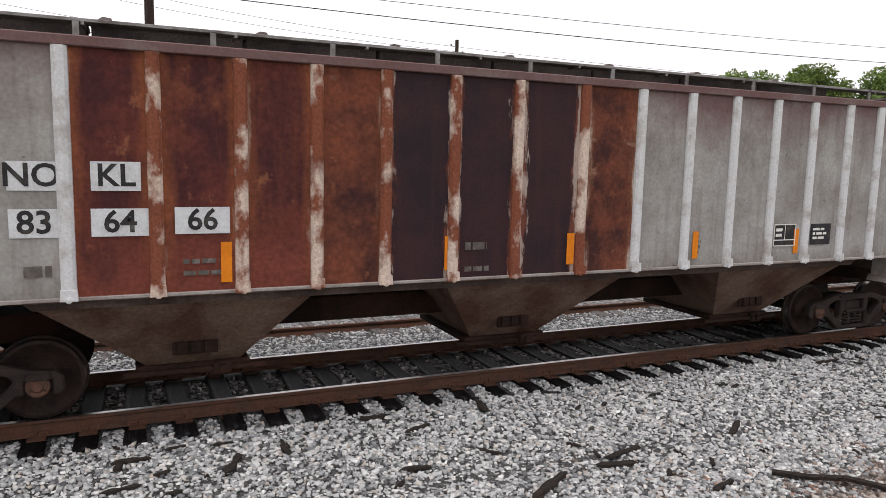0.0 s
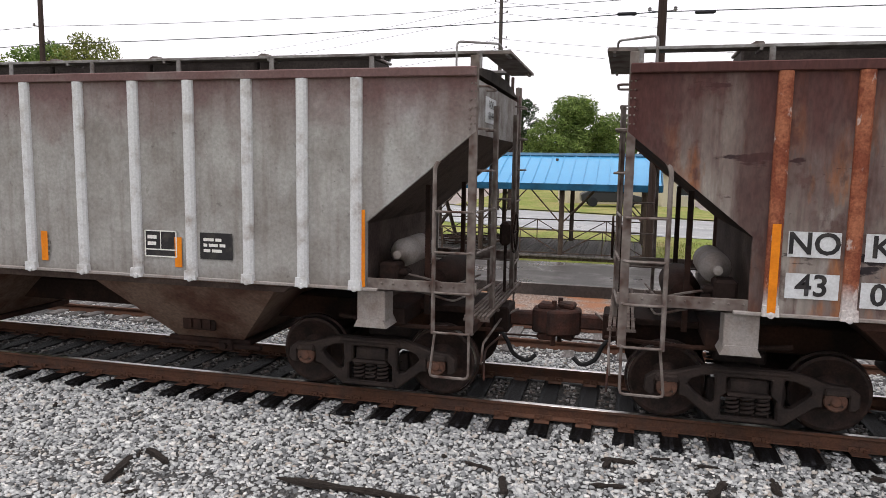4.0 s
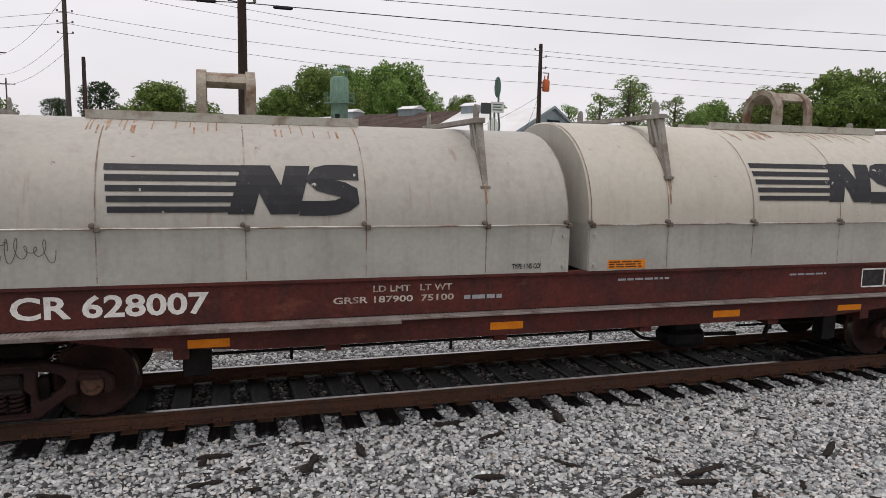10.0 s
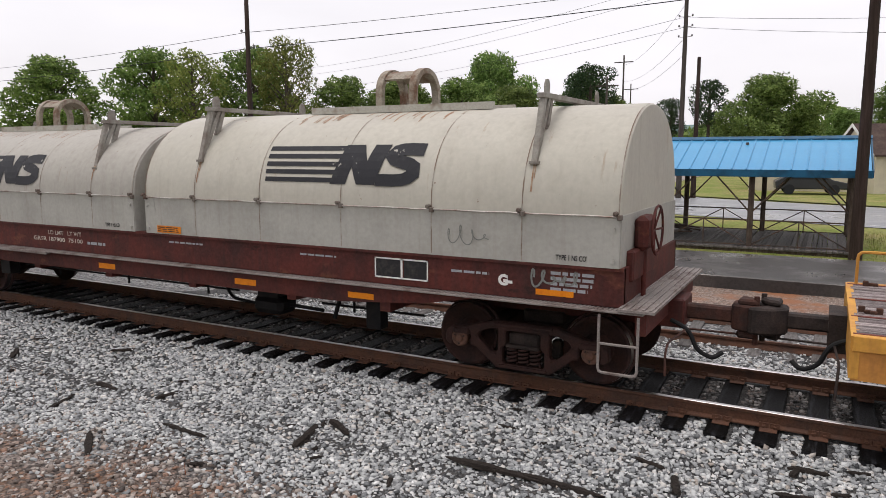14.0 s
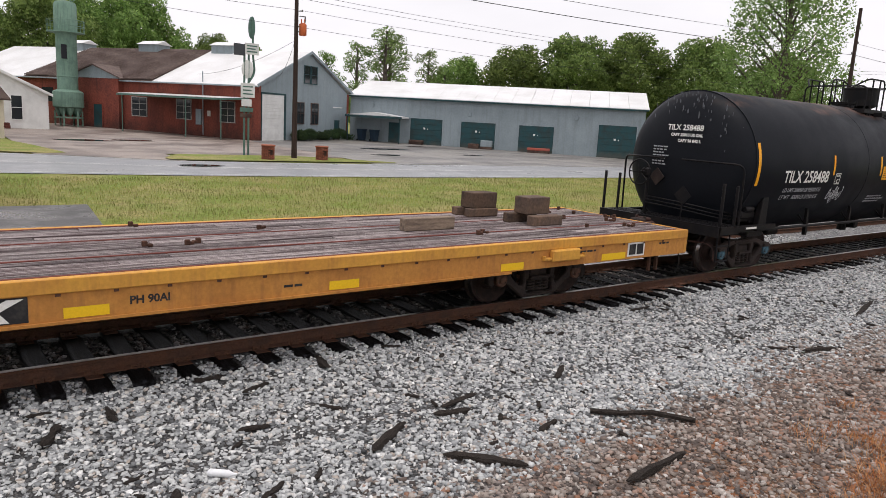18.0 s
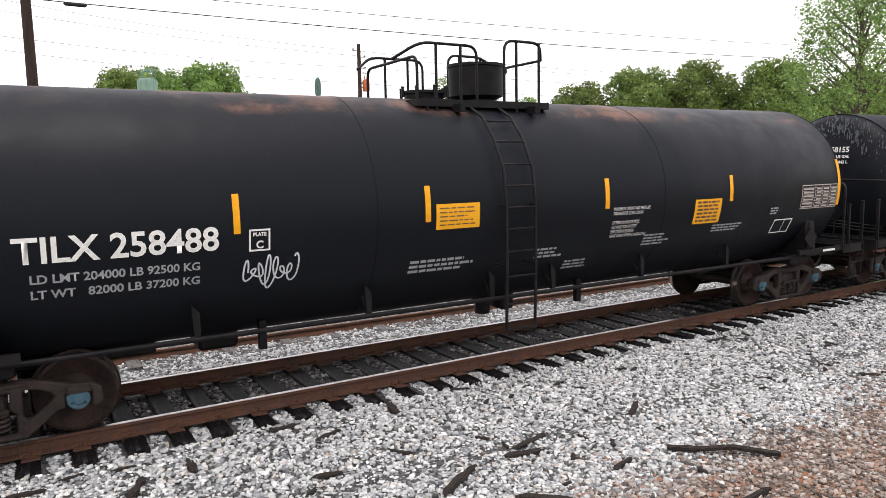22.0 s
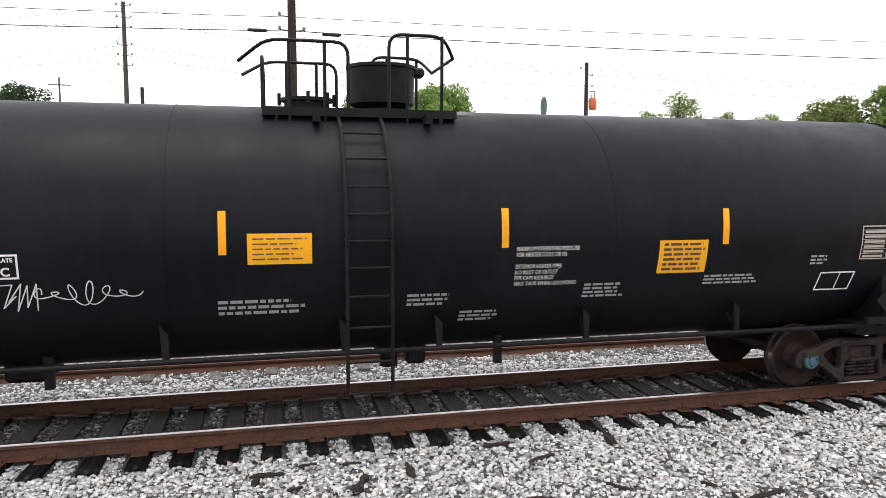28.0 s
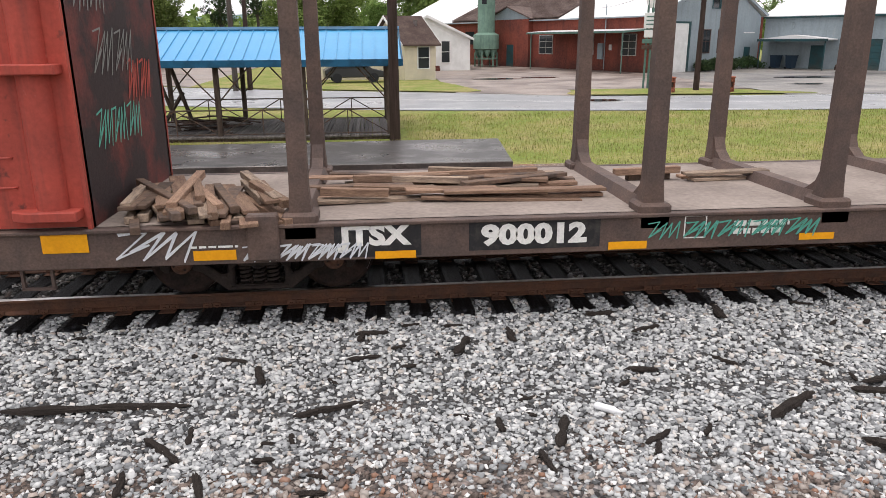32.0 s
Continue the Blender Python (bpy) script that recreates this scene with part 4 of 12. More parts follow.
        for xa, xb in ((6.26, 6.58), (6.67, 6.82), (6.89, 7.06), (7.14, 7.31)):
            quad(bm, xa + dx, xb + dx, 1.905 + 0.065 * k, 1.935 + 0.065 * k, surf)
    part("test_table", bm, pbr("stencil_brown", (0.42, 0.38, 0.34), 0.6, grain=0.15) if "stencil_brown" not in bpy.data.materials else bpy.data.materials["stencil_brown"], shell, "stencilled test table")
    bm = bmesh.new()
    for q in ((5.56, 6.10, 1.70, 1.72), (5.56, 6.10, 1.46, 1.48), (5.56, 5.58, 1.46, 1.72), (6.08, 6.10, 1.46, 1.72), (5.86, 5.875, 1.48, 1.70)):
        quad(bm, *q, surf)
    part("repair_box", bm, STENCIL, shell)
    # lettering on the head
    for k, (txt, sz, z, y) in enumerate((("TILX " + number, 0.16, 2.98, 0.36), ("CAPY 25810 US GAL", 0.085, 2.83, 0.42), ("CAPY 96 842 L", 0.085, 2.71, 0.5))):
        ob = letters("head_number", txt, sz, STENCIL, shell, Matrix(), "", 0.004)
        for v in ob.data.vertices:
            yy, zz = 0.25 - v.co.x - y, z + v.co.y
            rr = math.hypot(yy, zz - CZ)
            v.co = (-L - 0.46 * math.sqrt(max(0.0, 1 - (rr / R) ** 2.6)) - 0.03, yy, zz)
    bm = bmesh.new()

    def on_head(y, z):
        rr = math.hypot(y, z - CZ)
        return (-L - 0.46 * math.sqrt(max(0.0, 1 - (rr / R) ** 2.6)) - 0.03, y, z)
    for k in range(7):
        y, z = 0.62, 2.55 - 0.062 * k
        while y > 0.25 + 0.15 * rng.random():
            w = rng.uniform(0.04, 0.1)
            bm.faces.new([bm.verts.new(on_head(a, b)) for a, b in ((y, z), (y - w, z), (y - w, z + 0.028), (y, z + 0.028))])
            y -= w + 0.02
    tagged(part("head_note", bm, GREYSTENCIL, shell), kind="stuff")
    bm = bmesh.new()
    c = on_head(0.42, 1.92)
    prism(bm, [(c[1] + 0.19, c[2]), (c[1], c[2] + 0.19), (c[1] - 0.19, c[2]), (c[1], c[2] - 0.19)], c[0] - 0.05, c[0] - 0.03, "x")
    rod(bm, (c[0] - 0.035, c[1], c[2]), (c[0] + 0.05, c[1], c[2]), 0.02, 6)
    part("head_placard_holder", bm, TRUCKIRON, shell, "diamond placard holder on the tank head")
    # top platform, guard rails, dome
    plat = apart("top_platform", boxes((-1.42, 0.78, -0.75, -0.45, 3.68, 3.72), (-1.42, 0.78, 0.45, 0.75, 3.68, 3.72), (-1.42, 0.78, -0.80, -0.76, 3.63, 3.73), (-1.42, 0.78, 0.76, 0.80, 3.63, 3.73), (-1.46, -1.42, -0.8, 0.8, 3.63, 3.73), (0.78, 0.82, -0.8, 0.8, 3.63, 3.73), (-0.9, -0.82, -1.0, 1.0, 3.55, 3.66), (0.4, 0.48, -1.0, 1.0, 3.55, 3.66)), BLACKSTEEL, car, "black steel walkway on the tank's crown")
    bm = bmesh.new()
    for s in (-1, 1):
        pipe(bm, arc([(-0.48, s * 0.78, 3.7), (-0.48, s * 0.78, 4.48), (-1.4, s * 0.78, 4.48), (-1.72, s * 0.55, 4.26)], 0.16), 0.021)
        pipe(bm, arc([(0.0, s * 0.78, 3.7), (0.0, s * 0.78, 4.60), (0.66, s * 0.78, 4.60), (0.82, s * 0.6, 4.38)], 0.16), 0.021)
        for x, t in ((-0.75, 4.48), (-1.15, 4.48), (0.22, 4.6), (0.64, 4.6)):
            rod(bm, (x, s * 0.78, 3.45), (x, s * 0.78, t), 0.021)
        for x in (-1.3, 0.62):
            rod(bm, (x, s * 0.78, 3.45), (x, s * 0.78, 3.72), 0.021)
    pipe(bm, arc([(-1.45, -0.78, 3.7), (-1.45, -0.78, 4.30), (-1.45, 0.78, 4.30), (-1.45, 0.78, 3.7)], 0.15), 0.021)
    pipe(bm, arc([(0.82, -0.6, 4.38), (0.82, 0.6, 4.38)], 0.1), 0.021)
    apart("guard_rail", bm, BLACKSTEEL, plat, "bent pipe guard rails", True)
    bm = bmesh.new()
    lathe(bm, [(0.02, 3.70), (0.30, 3.70), (0.30, 3.80), (0.38, 3.84), (0.42, 3.86), (0.43, 4.29), (0.45, 4.30), (0.45, 4.34), (0.20, 4.37), (0.02, 4.37)], 28, "z", (0.02, 0, 0))
    box(bm, 0.40, 0.58, -0.09, 0.09, 4.22, 4.34, bevel=0.03)
    part("dome", bm, BLACKSTEEL, car, "black protective dome housing", True)
    bm = bmesh.new()
    lathe(bm, [(0.02, 3.68), (0.28, 3.68), (0.28, 3.86), (0.33, 3.87), (0.33, 3.91), (0.02, 3.93)], 20, "z", (-0.92, 0, 0))
    manway = part("manway", bm, BLACKSTEEL, car, "bolted manway cover")
    bm = bmesh.new()
    for k in range(8):
        a = k * math.pi / 4
        rod(bm, (-0.92 + 0.34 * math.cos(a), 0.34 * math.sin(a), 3.82), (-0.92 + 0.34 * math.cos(a), 0.34 * math.sin(a), 3.97), 0.025, 6)
    apart("manway_bolt", bm, BLACKSTEEL, manway)
    bm = bmesh.new()
    for k in range(6):
        qa, qb = -0.34 + 0.07 * k, -0.27 + 0.07 * k
        bm.faces.new([bm.verts.new((x, (R + 0.004) * math.sin(q), CZ + (R + 0.004) * math.cos(q))) for x, q in ((0.78, qa), (1.12, qa), (1.12, qb), (0.78, qb))])
    part("grey_patch", bm, FLAKED, car)
    # ladder on the side, following the shell and dropping to the ground
    lad = bmesh.new()
    for x in (-0.60, -0.11):
        pipe(lad, [(x, -0.80, 3.62), (x, -1.08, 3.48), (x, -1.35, 3.18), (x, -1.58, 2.75), (x, -1.64, 2.26), (x, -1.64, 1.3), (x, -1.62, 0.56)], 0.022, 6)
    stiles, lad = lad, bmesh.new()
    for z in (3.42, 3.13, 2.82, 2.53, 2.24, 1.95, 1.64, 1.30, 0.92, 0.57):
        y = -1.64 if z < 2.4 else -1.13 if z > 3.4 else -1.38 if z > 3.1 else -1.55 if z > 2.7 else -1.62
        rod(lad, (-0.60, y, z), (-0.11, y, z), 0.014, 6)
    for z in (2.26, 1.45):
        for x in (-0.60, -0.11):
            rod(lad, (x, -1.64, z), (x, -1.35, z), 0.018, 6)
    ladder = part("ladder", stiles, BLACKSTEEL, car, "black steel side ladder", True)
    apart("ladder_rung", lad, BLACKSTEEL, ladder)
    # long running pipe, hangers and bottom outlet
    bm = bmesh.new()
    for s in (-1, 1):
        rod(bm, (-7.9, s * 1.30, 0.95), (7.9, s * 1.30, 0.95), 0.032, 10)
    rod(bm, (-5.8, 0.55, 0.86), (5.8, 0.55, 0.86), 0.022, 6)
    part("running_pipe", bm, BLACKSTEEL, car, "long pipe rail below the tank")
    bm = bmesh.new()
    for x in (-4.6, -2.5, -0.6, 0.5, 2.35, 4.45):
        for s in (-1, 1):
            prism(bm, [(x - 0.03, 0.92), (x + 0.03, 0.92), (x + 0.03, 1.25), (x - 0.06, 1.35)], s * 1.24, s * 1.30)
            rod(bm, (x, s * 1.28, 0.95), (x, s * 1.0, 1.25), 0.02, 6)
    apart("pipe_hanger", bm, BLACKSTEEL, car)
    bm = bmesh.new()
    lathe(bm, [(0.05, 0.42), (0.12, 0.44), (0.12, 0.60), (0.19, 0.62), (0.19, 0.80)], 14, "z", (0.1, 0, 0))
    box(bm, 0.3, 0.55, -0.25, 0.05, 0.5, 0.78, bevel=0.03)
    for x in (-3.8, 1.3):
        box(bm, x, x + 0.09, -0.9, -0.82, 0.62, 0.98)
        box(bm, x + 0.2, x + 0.26, 0.6, 0.68, 0.7, 0.98)
    box(bm, -4.4, -3.9, -0.3, 0.25, 0.55, 0.82, bevel=0.04)
    apart("bottom_fitting", bm, BLACKSTEEL, car, "bottom outlet valve and brackets")
    # saddles, bolsters and end platforms at both ends
    for s in (-1, 1):
        bm = bmesh.new()
        box(bm, min(s * 4.9, s * 8.35), max(s * 4.9, s * 8.35), -0.30, 0.30, 0.62, 1.02, bevel=0.02)
        box(bm, s * 6.67 - 0.30, s * 6.67 + 0.30, -1.25, 1.25, 0.80, 0.98, bevel=0.02)
        part("stub_sill", bm, BLACKSTEEL, car, "stub sill under the tank")
        for y in (-1, 1):
            bm = bmesh.new()
            prism(bm, [(s * 6.75 - 0.16, 0.95), (s * 6.75 + 0.16, 0.95), (s * 6.75 + 0.07, 1.62), (s * 6.75 - 0.07, 1.62)], y * 1.30, y * 1.42, bevel=0.01)
            box(bm, s * 6.67 - 0.10, s * 6.67 + 0.10, min(y * 0.9, y * 1.40), max(y * 0.9, y * 1.40), 0.98, 1.7)
            part("saddle", bm, BLACKSTEEL, car, "welded saddle bracket")
        x0, x1 = sorted((s * 7.72, s * 8.42))
        bm = boxes((x0, x1, -1.48, 1.48, 1.05, 1.085), (x0, x1, -1.50, -1.46, 0.94, 1.10), (x0, x1, 1.46, 1.50, 0.94, 1.10), (s * 8.42 - 0.03, s * 8.42 + 0.03, -1.5, 1.5, 0.90, 1.11), (s * 7.72 - 0.03, s * 7.72 + 0.03, -1.5, 1.5, 0.96, 1.10))
        for k in range(9):
            box(bm, x0 + 0.04 + k * 0.075, x0 + 0.065 + k * 0.075, -1.44, 1.44, 1.085, 1.10)
        box(bm, min(s * 6.3, s * 7.7), max(s * 6.3, s * 7.7), -1.48, -1.40, 1.0, 1.09)
        box(bm, min(s * 6.3, s * 7.7), max(s * 6.3, s * 7.7), 1.40, 1.48, 1.0, 1.09)
        end = apart("end_platform", bm, BLACKSTEEL, car, "black end platform with a grated deck")
        bm = bmesh.new()
        for y in (-1.47, 1.47):
            for x, t in ((s * 8.38, 1.95), (s * 7.9, 1.90)):
                box(bm, x - 0.018, x + 0.018, y - 0.03, y + 0.03, 0.98, t, bevel=0.006)
            pipe(bm, arc([(s * 8.05, y * 0.15, 2.33), (s * 8.12, y * 0.6, 2.33), (s * 7.75, y, 2.31), (s * 7.72, y, 1.0)], 0.18), 0.021)
            for x in (s * 8.40,):
                rod(bm, (x, y, 1.0), (x, y, 0.42), 0.016, 6)
                rod(bm, (x - s * 0.42, y, 1.0), (x - s * 0.42, y, 0.42), 0.016, 6)
                for z in (0.42, 0.72):
                    rod(bm, (x, y, z), (x - s * 0.42, y, z), 0.016, 6)
        apart("hand_hold", bm, BLACKSTEEL, end, "bent hand rails and stirrup step", True)
        bm = bmesh.new()
        px = 6.62 if s > 0 else -8.36
        prism(bm, [(px, 1.12), (px + 0.2, 1.32), (px, 1.52), (px - 0.2, 1.32)], -1.49, -1.475) if s > 0 else prism(bm, [(-0.55, 1.42), (-0.35, 1.62), (-0.55, 1.82), (-0.75, 1.62)], px - 0.01, px + 0.005, "x")
        rod(bm, (px + 0.06 * (s > 0), -1.47 if s > 0 else -0.55, 1.1), (px, -1.47 if s > 0 else -0.55, 1.5), 0.018, 6)
        part("placard_holder", bm, BLACKSTEEL, end, "diamond placard holder")
        part("brake_shoe_note", quad(bmesh.new(), s * 7.25 - 0.2, s * 7.25 + 0.2, 1.02, 1.06, lambda z: -1.484), STENCIL, end)
        coupler(car, s * 8.30, s)
        truck(car, s * 6.67, CAPBLUE)
    # brake gear at the near end
    bm = bmesh.new()
    box(bm, -7.35, -6.95, -1.25, -0.95, 1.12, 1.45, bevel=0.03)
    box(bm, -7.42, -6.88, -1.32, -1.15, 1.2, 1.36, bevel=0.03)
    box(bm, -7.0, -6.8, -1.28, -1.05, 1.10, 1.25, bevel=0.02)
    rod(bm, (-7.3, -1.3, 1.40), (-7.0, -1.3, 1.40), 0.06, 10)
    part("control_valve", bm, BLACKSTEEL, car, "brake control valve")
    bm = bmesh.new()
    for k, z in enumerate((1.45, 1.38, 1.31)):
        pipe(bm, arc([(-7.3, -1.15, z - 0.15), (-7.75, -1.05, z - 0.12), (-8.15, -0.4, z), (-8.15, 0.5, z + 0.04)], 0.3, 5), 0.014, 6)
    apart("brake_pipe", bm, BLACKSTEEL, car, smooth=True)
    bm = bmesh.new()
    wheel_ring(bm, -8.40, 0.55, 2.0, 0.27)
    for k in range(5):
        a = k * 2 * math.pi / 5
        rod(bm, (-8.37, 0.55, 2.0), (-8.40, 0.55 + 0.26 * math.cos(a), 2.0 + 0.26 * math.sin(a)), 0.012, 6)
    rod(bm, (-8.40, 0.55, 2.0), (-8.05, 0.55, 2.0), 0.03)
    box(bm, -8.22, -8.08, 0.45, 0.65, 1.9, 2.1, bevel=0.04)
    rod(bm, (-8.1, 0.55, 1.1), (-8.1, 0.55, 1.9), 0.04)
    part("hand_brake", bm, BLACKSTEEL, car, "black hand brake wheel")
    return car


TANK1 = tank_car(84.63, "258488", 11)
TANK2 = tank_car(101.98, "258155", 12)


# ---- covered hoppers ----
# the dark sides tone paints the shade beside the ribs
HOPGREY = pbr("weathered_grey_paint", (0.36, 0.355, 0.34), 0.7, other=(0.23, 0.215, 0.20), scale=1.6, low=0.38, high=0.7, grain=0.14, gscale=24, bump=0.12, shift=True, streak=((0.17, 0.145, 0.13), 0.55), spots=(((0.15, 0.07, 0.06), 1.1, 0.60, 0.75, 0.5, (1, 1, 0.7)), ((0.10, 0.09, 0.085), 9.0, 0.64, 0.72, 0.6, (1, 1, 1)), ((0.03, 0.028, 0.03), 6.0, 0.71, 0.73, 0.9, (0.7, 1, 1.6)), ((0.46, 0.47, 0.47), 1.4, 0.55, 0.7, 0.5, (1, 1, 0.5))), sides=(((0.19, 0.165, 0.15), 0.30, 0.40, 3.0, 0.55),), fade=(((0.12, 0.052, 0.052), 3.80, 3.1, 1.2, 0.8), ((0.15, 0.13, 0.115), 1.46, 1.65, 4.0, 0.5)))
HOPWHITE = pbr("worn_white_rib", (0.60, 0.61, 0.62), 0.65, other=(0.36, 0.33, 0.31), scale=4, low=0.5, high=0.72, grain=0.12, bump=0.1)
HOPMAROON = pbr("dark_maroon_primer", (0.024, 0.014, 0.019), 0.7, other=(0.040, 0.018, 0.021), scale=1.5, grain=0.15, bump=0.1, streak=((0.07, 0.026, 0.022), 0.35), sides=(((0.17, 0.055, 0.032), 0.33, 0.37, 5.0, 0.8), ((0.40, 0.33, 0.29), 0.345, 0.375, 6.0, 0.9)), shift=True)
HOPRUST = pbr("rust_over_maroon", (0.058, 0.018, 0.0185), 0.85, other=(0.11, 0.030, 0.024), scale=1.3, low=0.44, high=0.58, grain=0.22, gscale=18, bump=0.2, streak=((0.15, 0.044, 0.026), 0.6, (3.0, 3.0, 0.5)), spots=(((0.22, 0.07, 0.033), 1.2, 0.58, 0.70, 0.8, (1, 1, 0.7)), ((0.30, 0.12, 0.06), 5.0, 0.63, 0.72, 0.6, (1, 1, 0.8))), sides=(((0.26, 0.085, 0.038), 0.22, 0.36, 2.0, 0.85), ((0.45, 0.38, 0.32), 0.335, 0.385, 2.6, 0.85)), fade=(((0.17, 0.048, 0.032), 1.48, 2.2, 2.4, 0.85),), shift=True)
HOPBLOTCH = pbr("blotched_rust", (0.16, 0.050, 0.028), 0.85, other=(0.052, 0.02, 0.018), scale=1.6, low=0.40, high=0.6, grain=0.25, gscale=18, bump=0.2, streak=((0.18, 0.062, 0.033), 0.5, (2.0, 2.0, 0.7)), spots=(((0.42, 0.30, 0.22), 2.6, 0.63, 0.76, 0.6, (0.8, 1, 1.6)), ((0.24, 0.085, 0.04), 6.0, 0.60, 0.70, 0.5, (1, 1, 1))), sides=(((0.28, 0.14, 0.08), 0.30, 0.38, 3.0, 0.6), ((0.45, 0.38, 0.33), 0.345, 0.385, 3.0, 0.85)), shift=True)
RIBRUST = pbr("rusted_rib", (0.20, 0.066, 0.037), 0.8, other=(0.58, 0.47, 0.40), scale=1.9, low=0.48, high=0.56, grain=0.25, bump=0.2, stretch=(1, 1, 0.8), shift=True, spots=(((0.13, 0.042, 0.03), 3.0, 0.55, 0.7, 0.7, (1, 1, 1)),))
# on the next two, sides is the ribs' shade laid into the paint
HOPBROWN = pbr("grey_over_rust", (0.31, 0.285, 0.255), 0.75, other=(0.15, 0.11, 0.10), scale=1.5, low=0.42, high=0.64, grain=0.2, gscale=24, bump=0.2, shift=True, streak=((0.070, 0.030, 0.029), 0.9, (4.0, 4.0, 0.28)), stretch=(1, 1, 0.35), spots=(((0.07, 0.032, 0.032), 0.9, 0.52, 0.66, 0.75, (1.2, 1, 0.7)), ((0.30, 0.125, 0.055), 1.6, 0.52, 0.62, 0.85, (2.0, 1, 0.5)), ((0.085, 0.045, 0.04), 4.0, 0.54, 0.62, 0.65, (1, 1, 0.8)), ((0.40, 0.385, 0.365), 4.0, 0.60, 0.74, 0.45, (1.2, 1, 0.5)), ((0.014, 0.011, 0.015), 1.5, 0.62, 0.65, 0.92, (0.7, 1, 2.4)), ((0.03, 0.018, 0.018), 10.0, 0.66, 0.70, 0.6, (0.5, 1, 1.6))), sides=(((0.060, 0.030, 0.028), 0.27, 0.38, 3.0, 0.8),), fade=(((0.075, 0.031, 0.029), 3.6, 2.3, 1.3, 0.9),))
HOPPALE = pbr("rust_flecked_grey", (0.32, 0.315, 0.295), 0.75, other=(0.26, 0.245, 0.23), scale=2.0, low=0.42, high=0.66, grain=0.2, gscale=26, bump=0.2, shift=True, streak=((0.10, 0.058, 0.056), 0.8, (4.5, 4.5, 0.26)), stretch=(1, 1, 0.5), spots=(((0.085, 0.036, 0.036), 1.0, 0.54, 0.68, 0.8, (1.8, 1, 0.6)), ((0.31, 0.13, 0.055), 1.6, 0.59, 0.66, 0.9, (2.2, 1, 0.7)), ((0.12, 0.06, 0.052), 4.5, 0.57, 0.64, 0.65, (1.2, 1, 0.8)), ((0.03, 0.024, 0.026), 2.4, 0.68, 0.70, 0.85, (0.4, 1, 3.2)), ((0.47, 0.465, 0.45), 3.5, 0.58, 0.72, 0.5, (1.4, 1, 0.5))), sides=(((0.095, 0.05, 0.045), 0.30, 0.39, 3.0, 0.75),), fade=(((0.075, 0.030, 0.032), 3.55, 2.35, 1.3, 0.92), ((0.18, 0.16, 0.145), 1.44, 1.54, 3.0, 0.6)))
RIBWORN = pbr("rust_to_white_rib", (0.19, 0.055, 0.030), 0.75, other=(0.32, 0.12, 0.065), scale=5.0, low=0.45, high=0.62, grain=0.22, bump=0.2, spots=(((0.55, 0.48, 0.45), 6.0, 0.60, 0.66, 0.7, (1.6, 1, 0.8)), ((0.09, 0.03, 0.028), 1.4, 0.58, 0.7, 0.8, (1, 1, 0.5))), fade=(((0.60, 0.585, 0.575), 1.5, 1.8, 2.2, 0.9),))
RIBRED = pbr("dark_red_rib", (0.085, 0.030, 0.026), 0.8, other=(0.18, 0.06, 0.038), scale=3, low=0.5, high=0.66, grain=0.22, bump=0.2)
RIBPALE = pbr("white_over_rust_rib", (0.52, 0.46, 0.43), 0.7, other=(0.26, 0.09, 0.05), scale=3.0, low=0.46, high=0.58, grain=0.2, bump=0.2, stretch=(1, 1, 0.7), fade=(((0.16, 0.05, 0.035), 3.8, 3.0, 2.0, 0.9), ((0.62, 0.61, 0.6), 1.6, 2.1, 2.2, 0.95)))
# brown grime, with the shade beneath the car put into both tones
SHADEDGRIME = pbr("grimy_shade_dark_sheet", (0.021, 0.0135, 0.0115), 0.85, other=(0.060, 0.029, 0.021), scale=1.2, low=0.45, high=0.7, grain=0.25, gscale=25, bump=0.2, spec=0.12)
UNDERSLOPE = pbr("grimy_shade_dark_end_slope", (0.085, 0.062, 0.053), 0.85, other=(0.035, 0.022, 0.019), scale=1.4, grain=0.25, gscale=22, bump=0.2)
ROOFGREY = pbr("grimy_roof", (0.055, 0.045, 0.04), 0.85, other=(0.022, 0.017, 0.015), scale=2, grain=0.3, bump=0.3)
HATCHGREY = pbr("pale_hatch_cover", (0.30, 0.29, 0.28), 0.75, other=(0.15, 0.12, 0.105), scale=3, grain=0.2, bump=0.15)
LEDGE = pbr("pale_sill", (0.30, 0.275, 0.26), 0.7, other=(0.20, 0.16, 0.14), scale=3, low=0.45, high=0.7, grain=0.15, bump=0.1)
BOARDGREY = pbr("galvanised_board", (0.30, 0.295, 0.29), 0.7, 0.2, other=(0.13, 0.11, 0.10), scale=4, grain=0.15, bump=0.1)
ORANGEREF = pbr("orange_reflector", (0.74, 0.235, 0.012), 0.5, other=(0.62, 0.18, 0.01), scale=6, grain=0.08, bump=0.02)
GRIMEBOARD = pbr("worn_walk_board", (0.16, 0.13, 0.115), 0.8, other=(0.07, 0.045, 0.038), scale=4, grain=0.25, bump=0.2)
LADDERGREY = pbr("worn_ladder", (0.20, 0.175, 0.16), 0.7, other=(0.07, 0.042, 0.035), scale=5, grain=0.2, bump=0.1)


